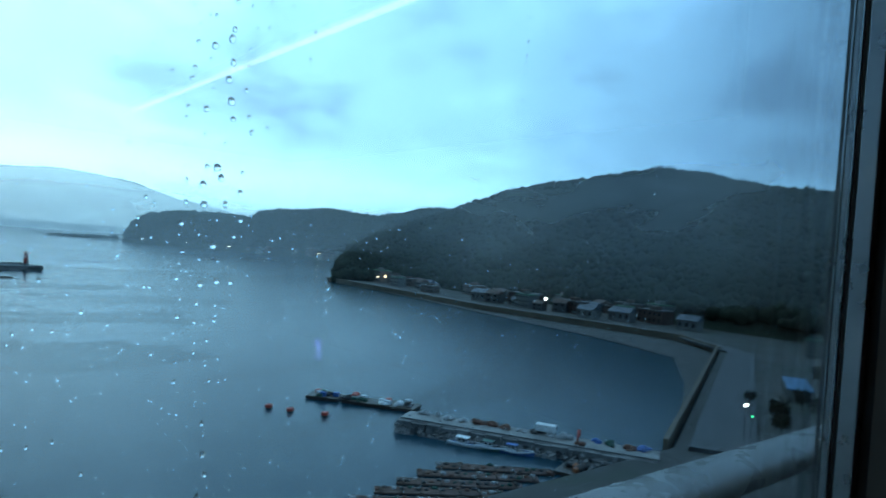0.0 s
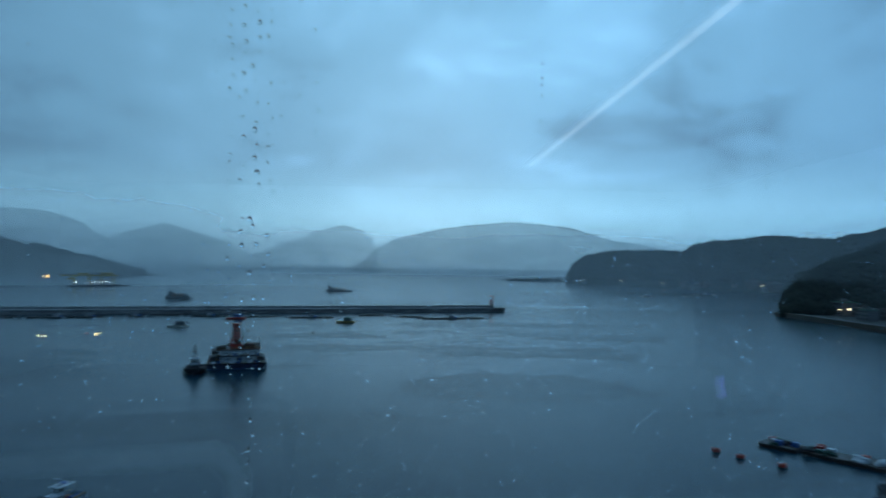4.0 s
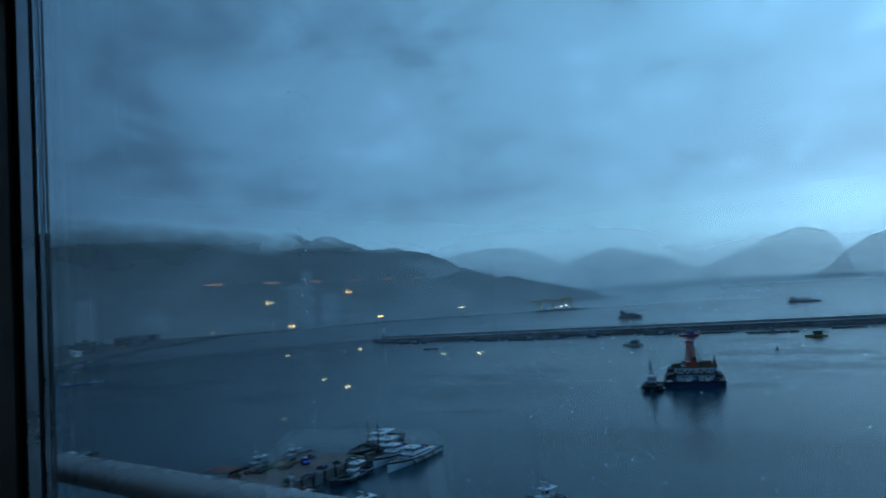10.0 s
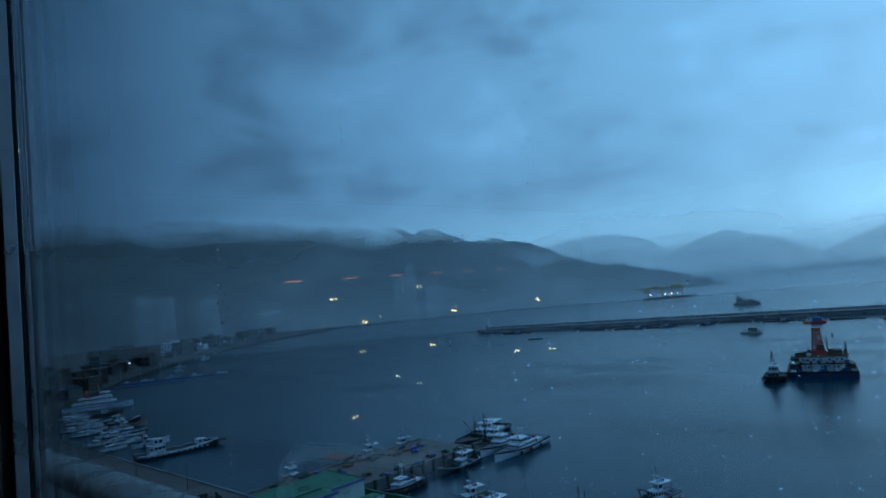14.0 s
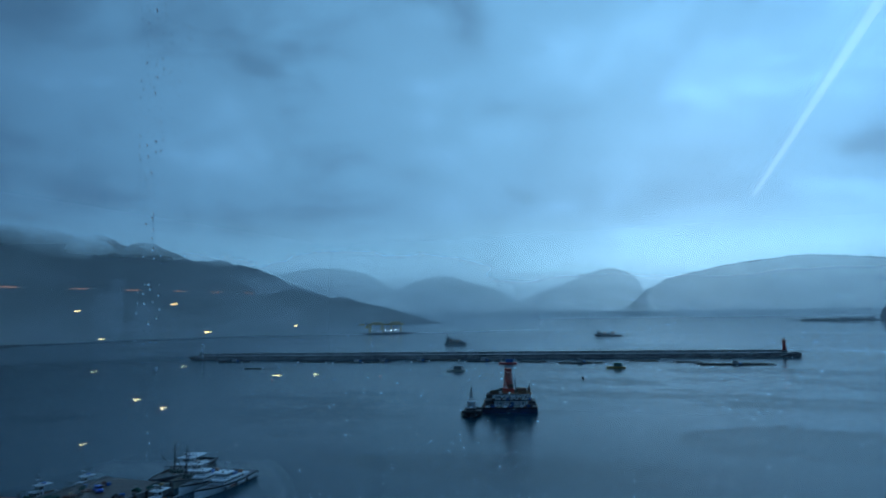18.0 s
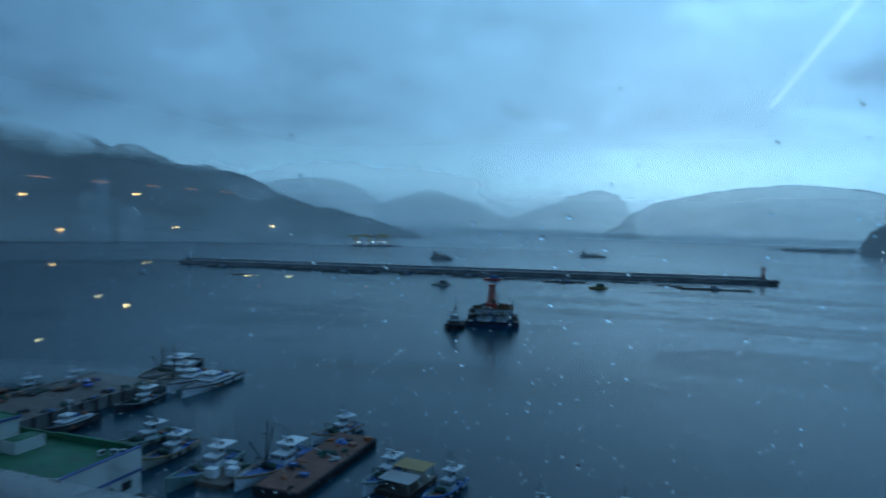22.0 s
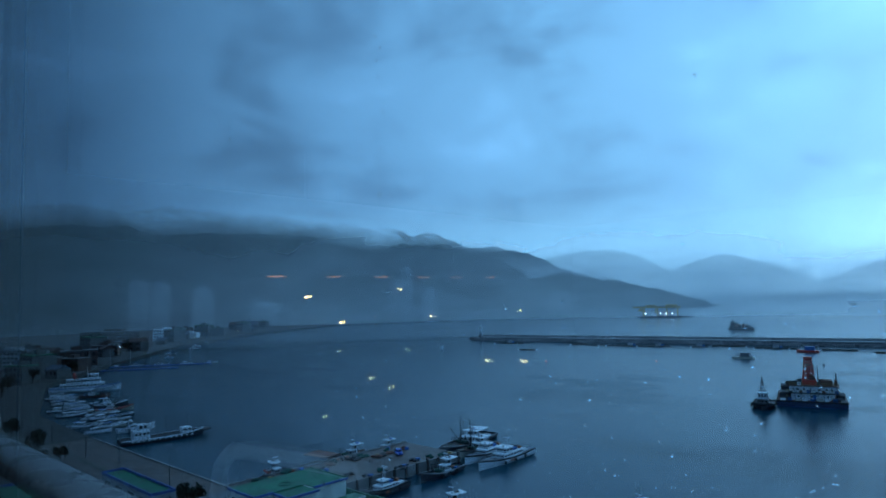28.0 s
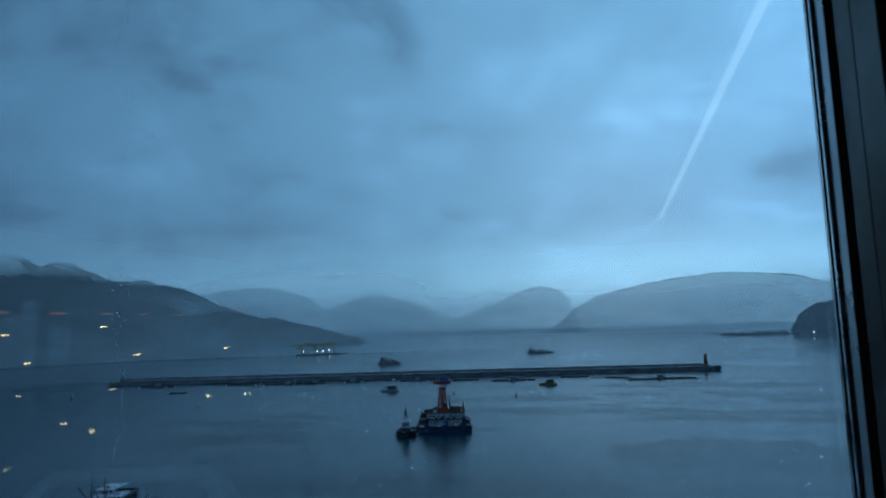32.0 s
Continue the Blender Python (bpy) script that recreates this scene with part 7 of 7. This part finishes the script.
# village at the foot of the headland
for k in range(44):
    a = rnd.uniform(-38, -19)
    el, r0, r1 = lerp_rows(HEADLAND, a)
    r = r0 + rnd.uniform(-8, 90)
    o = copy_thing(HOUSES[k % 4], pose(-r * math.sin(radians(a)), r * math.cos(radians(a)), 5 + max(0.0, (r - r0) * 0.25), 0, 0, rnd.uniform(0, 90)))
    s = rnd.uniform(0.8, 1.4)
    o.scale = (s, s, s)
tarp = thing("market_canopy", 240, 92, 2.4, 26, "light blue sheet canopy beside the road", "canopy")
block("cover", (-14, -4, 4.2, 14, 4, 4.5), material("light_blue_sheet", (0.05, 0.17, 0.32), 0.4, 0, 1.0, 0.15, 0.1), tarp, bevel=0.08)
for sx in (-13, -4.5, 4.5, 13):
    for sy in (-3.6, 3.6):
        bar("pole", (sx, sy, 0), (sx, sy, 4.2), 0.1, M_STEEL, tarp)


def apartment(x, y, turn, w, d, h, label):
    e = thing("apartment_tower", x, y, 2.4, turn, label, "apartment building", "towers across the bay")
    block("wall", (-w / 2, -d / 2, -2, w / 2, d / 2, h), M_PLASTER, e, "pale concrete walls")
    block("roof", (-w / 2 - 0.4, -d / 2 - 0.4, h, w / 2 + 0.4, d / 2 + 0.4, h + 1.2), M_PLASTER, e)
    block("roof_house", (-w * 0.2, -d * 0.3, h + 1.2, w * 0.2, d * 0.3, h + 6), M_PLASTER_B, e)
    floors = int(h / 3.2)
    n = max(3, int(w / 6))
    for f in range(1, floors):
        bm = B()
        for i in range(n):
            a = -w / 2 + w * (i + 0.15) / n
            box(bm, a, -d / 2 - 0.25, f * 3.2, a + w * 0.7 / n, -d / 2 + 0.05, f * 3.2 + 1.7)
        part("window_row", bm, M_WIN, e)
    return e


for a, lab in (((-1150, 1048, 46, 36, 18, 84), "tall pale apartment tower in the mist"), ((-1104, 1040, 46, 24, 18, 112), "tallest pale apartment tower in the mist"), ((-1066, 1076, 44, 40, 18, 58), "wide pale apartment block in the mist"),
               ((-1204, 593, 60, 36, 16, 70), "pale apartment tower under the hills"), ((-1238, 524, 62, 32, 16, 80), "pale apartment tower under the hills"), ((-1221, 477, 64, 30, 16, 84), "pale apartment tower under the hills"), ((-1144, 688, 55, 54, 16, 38), "long pale apartment block by the shore")):
    apartment(*a, lab)


# ---- lamps along the shores ----
def street_lamp(x, y, z, mat, h, r, label="street lamp with a glowing head on a thin pole"):
    e = thing("street_lamp", x, y, z, 0, label, "street lamp", "shore lamps")
    bar("pole", (0, 0, 0), (0, 0, h), 0.1, M_STEEL, e)
    part("lamp_head", ball(B(), (0, 0, h + r * 0.6), r, 1), mat, e)


for x, y, h, r, m in ((387, 533, 6, 1.5, M_LAMP_WHITE), (384, 538, 5, 1.2, M_LAMP_STREET), (380, 545, 6, 0.9, M_LAMP_STREET), (376, 552, 5, 0.8, M_LAMP_STREET), (396, 344, 6, 1.2, M_LAMP_WHITE), (390, 352, 5, 0.8, M_LAMP_STREET), (393, 348, 5, 0.9, M_LAMP_WHITE), (163.5, 74, 8.5, 0.42, M_LAMP_WHITE), (164.2, 72.6, 6.0, 0.3, M_LAMP_GREEN),
                      (-1010, 860, 8, 0.9, M_LAMP_STREET), (-900, 640, 8, 0.6, M_LAMP_STREET), (-760, 420, 8, 0.45, M_LAMP_STREET), (-690, 330, 7, 0.4, M_LAMP_STREET), (-1090, 1170, 8, 1.0, M_LAMP_STREET), (-600, 220, 7, 0.35, M_LAMP_WHITE), (-1120, 1400, 8, 0.9, M_LAMP_STREET)):
    street_lamp(x, y, 2.4, m, h, r)
for a, dr, m, r in ((-15.0, 0, M_LAMP_WHITE, 1.0), (-16.2, 4, M_LAMP_STREET, 0.7), (-18.2, 4, M_LAMP_STREET, 0.7), (-21.6, 0, M_LAMP_STREET, 1.1), (-26.6, 30, M_LAMP_STREET, 0.8), (-29.0, 10, M_LAMP_STREET, 1.1), (-29.4, 10, M_LAMP_STREET, 1.1)):
    el, r0, r1 = lerp_rows(HEADLAND, a)
    rr = r0 + 6 + dr
    street_lamp(-rr * math.sin(radians(a)), rr * math.cos(radians(a)), 3.0 + dr * 0.3, m, 6, r)


# ---- marina, quay edge and trees ----
marina = thing("marina_pontoon", -500, 200, 0, 53, "blue floating pontoon with mooring piles and masts", "pontoon")
block("walkway", (-48, -1.5, -0.2, 48, 1.5, 0.6), M_BLUETRIM, marina, bevel=0.1)
block("walkway", (-48, -26, -0.2, 30, -24, 0.6), M_BLUETRIM, marina, bevel=0.1)
for i in range(9):
    bar("pile", (-44 + i * 11, 2.0, -1), (-44 + i * 11, 2.0, 5.0), 0.35, M_DARK, marina)
for i in range(6):
    bar("yacht_mast", (-36 + i * 14, -4.0, 0.8), (-36 + i * 14, -4.0, 13), 0.12, M_ALU, marina)
for i in range(5):
    copy_thing(KIND[i % 3], pose(-500 - 20 + i * 11, 185 + i * 14, 0, 0, 0, 140))
edge = thing("quay_kerb", -180, 76.4, 2.4, 0, "row of dark tyres and kerb blocks along the quay edge", "kerb", kind="structure")
block("kerb", (-52, -0.3, 0, 46, 0.3, 0.35), M_CONC, edge, "concrete quay kerb")
for i in range(36):
    tyre(edge, -50 + i * 2.7, 0.45, -0.6, "Y", 0.5)
wallN = thing("quay_fence", -170, 62.5, 2.4, 0, "low green fence beside the quay promenade", "fence")
for i in range(19):
    bar("post", (-36 + i * 4, 0, 0), (-36 + i * 4, 0, 1.3), 0.06, M_GREENWALL, wallN)
bar("rail", (-36, 0, 1.25), (36, 0, 1.25), 0.05, M_GREENWALL, wallN)
bar("rail", (-36, 0, 0.7), (36, 0, 0.7), 0.05, M_GREENWALL, wallN)
for x, y, h in ((-205, 66, 9), (-176, 64.5, 8), (-150, 66, 9), (-236, 66, 9), (-262, 64, 10)):
    e = thing("lamp_post", x, y, 2.4, 0, "unlit dark lamp post on the quay", "lamp post", "quay lamp posts")
    bar("pole", (0, 0, 0), (0, 0, h), 0.11, M_DARK, e, r2=0.07)
    bar("arm", (0, 0, h), (0, 1.6, h + 0.3), 0.06, M_DARK, e)
    block("head", (-0.15, 1.3, h + 0.2, 0.15, 2.0, h + 0.36), M_DARK, e)


def tree(x, y, z, s, seed, label):
    rr = random.Random(seed)
    e = thing("tree", x, y, z, rr.uniform(0, 360), label, "tree", "harbour trees")
    bm = B()
    rod(bm, (0, 0, -0.3), (0.1, 0, 2.4 * s), 0.22 * s, 0.13 * s, 7)
    for k in range(6):
        a = k * 1.05 + rr.uniform(-0.3, 0.3)
        rod(bm, (0.08, 0, (1.5 + 0.15 * k) * s), (1.5 * s * math.cos(a), 1.5 * s * math.sin(a), (3.0 + rr.uniform(0, 1.4)) * s), 0.09 * s, 0.03 * s, 5)
    part("trunk", bm, M_TRUNK, e)
    verts, faces = [], []
    for k in range(420):
        a, b = rr.uniform(0, 6.28), rr.gauss(0, 0.55)
        rad = s * 2.0 * rr.random() ** 0.4
        c = Vector((rad * math.cos(a) * math.cos(b), rad * math.sin(a) * math.cos(b), 3.8 * s + rad * 0.8 * math.sin(b) + 0.5 * s * math.sin(a * 3)))
        rot = Euler((rr.uniform(0, 6), rr.uniform(0, 6), 0)).to_matrix()
        q = s * rr.uniform(0.14, 0.34)
        o = len(verts)
        verts += [tuple(c + rot @ Vector(p) * q) for p in ((-1, -0.6, 0), (1, -0.5, 0.2), (0.8, 0.7, 0), (-0.7, 0.8, -0.2))]
        faces.append([o, o + 1, o + 2, o + 3])
    me = bpy.data.meshes.new("crown")
    me.from_pydata(verts, [], faces)
    me.materials.append(M_TREE)
    c = new("crown", me)
    c.parent = e


i = 0
for x, y, s in ((-136, 63, 0.8), (-141, 65, 0.7), (-133.5, 64.5, 0.9), (-200, 58, 1.0), (-216, 56, 1.2), (-228, 60, 1.1), (-250, 58, 1.3), (-300, 60, 1.4), (-290, 52, 1.2), (-190, 50, 1.3), (175, 70, 1.2), (188, 76, 1.4), (200, 70, 1.5), (214, 80, 1.3), (182, 58, 1.6), (230, 66, 1.6), (196, 50, 1.5), (252, 80, 1.6), (270, 96, 1.4), (168, 58, 1.1), (205, 92, 0.9), (-395, 90, 1.6), (-430, 110, 1.7), (-380, 84, 1.5), (-460, 140, 1.6), (-600, 215, 1.8), (-640, 240, 1.8)):
    i += 1
    tree(x, y, 2.4, s, 100 + i, "small dark leafy tree by the harbour")
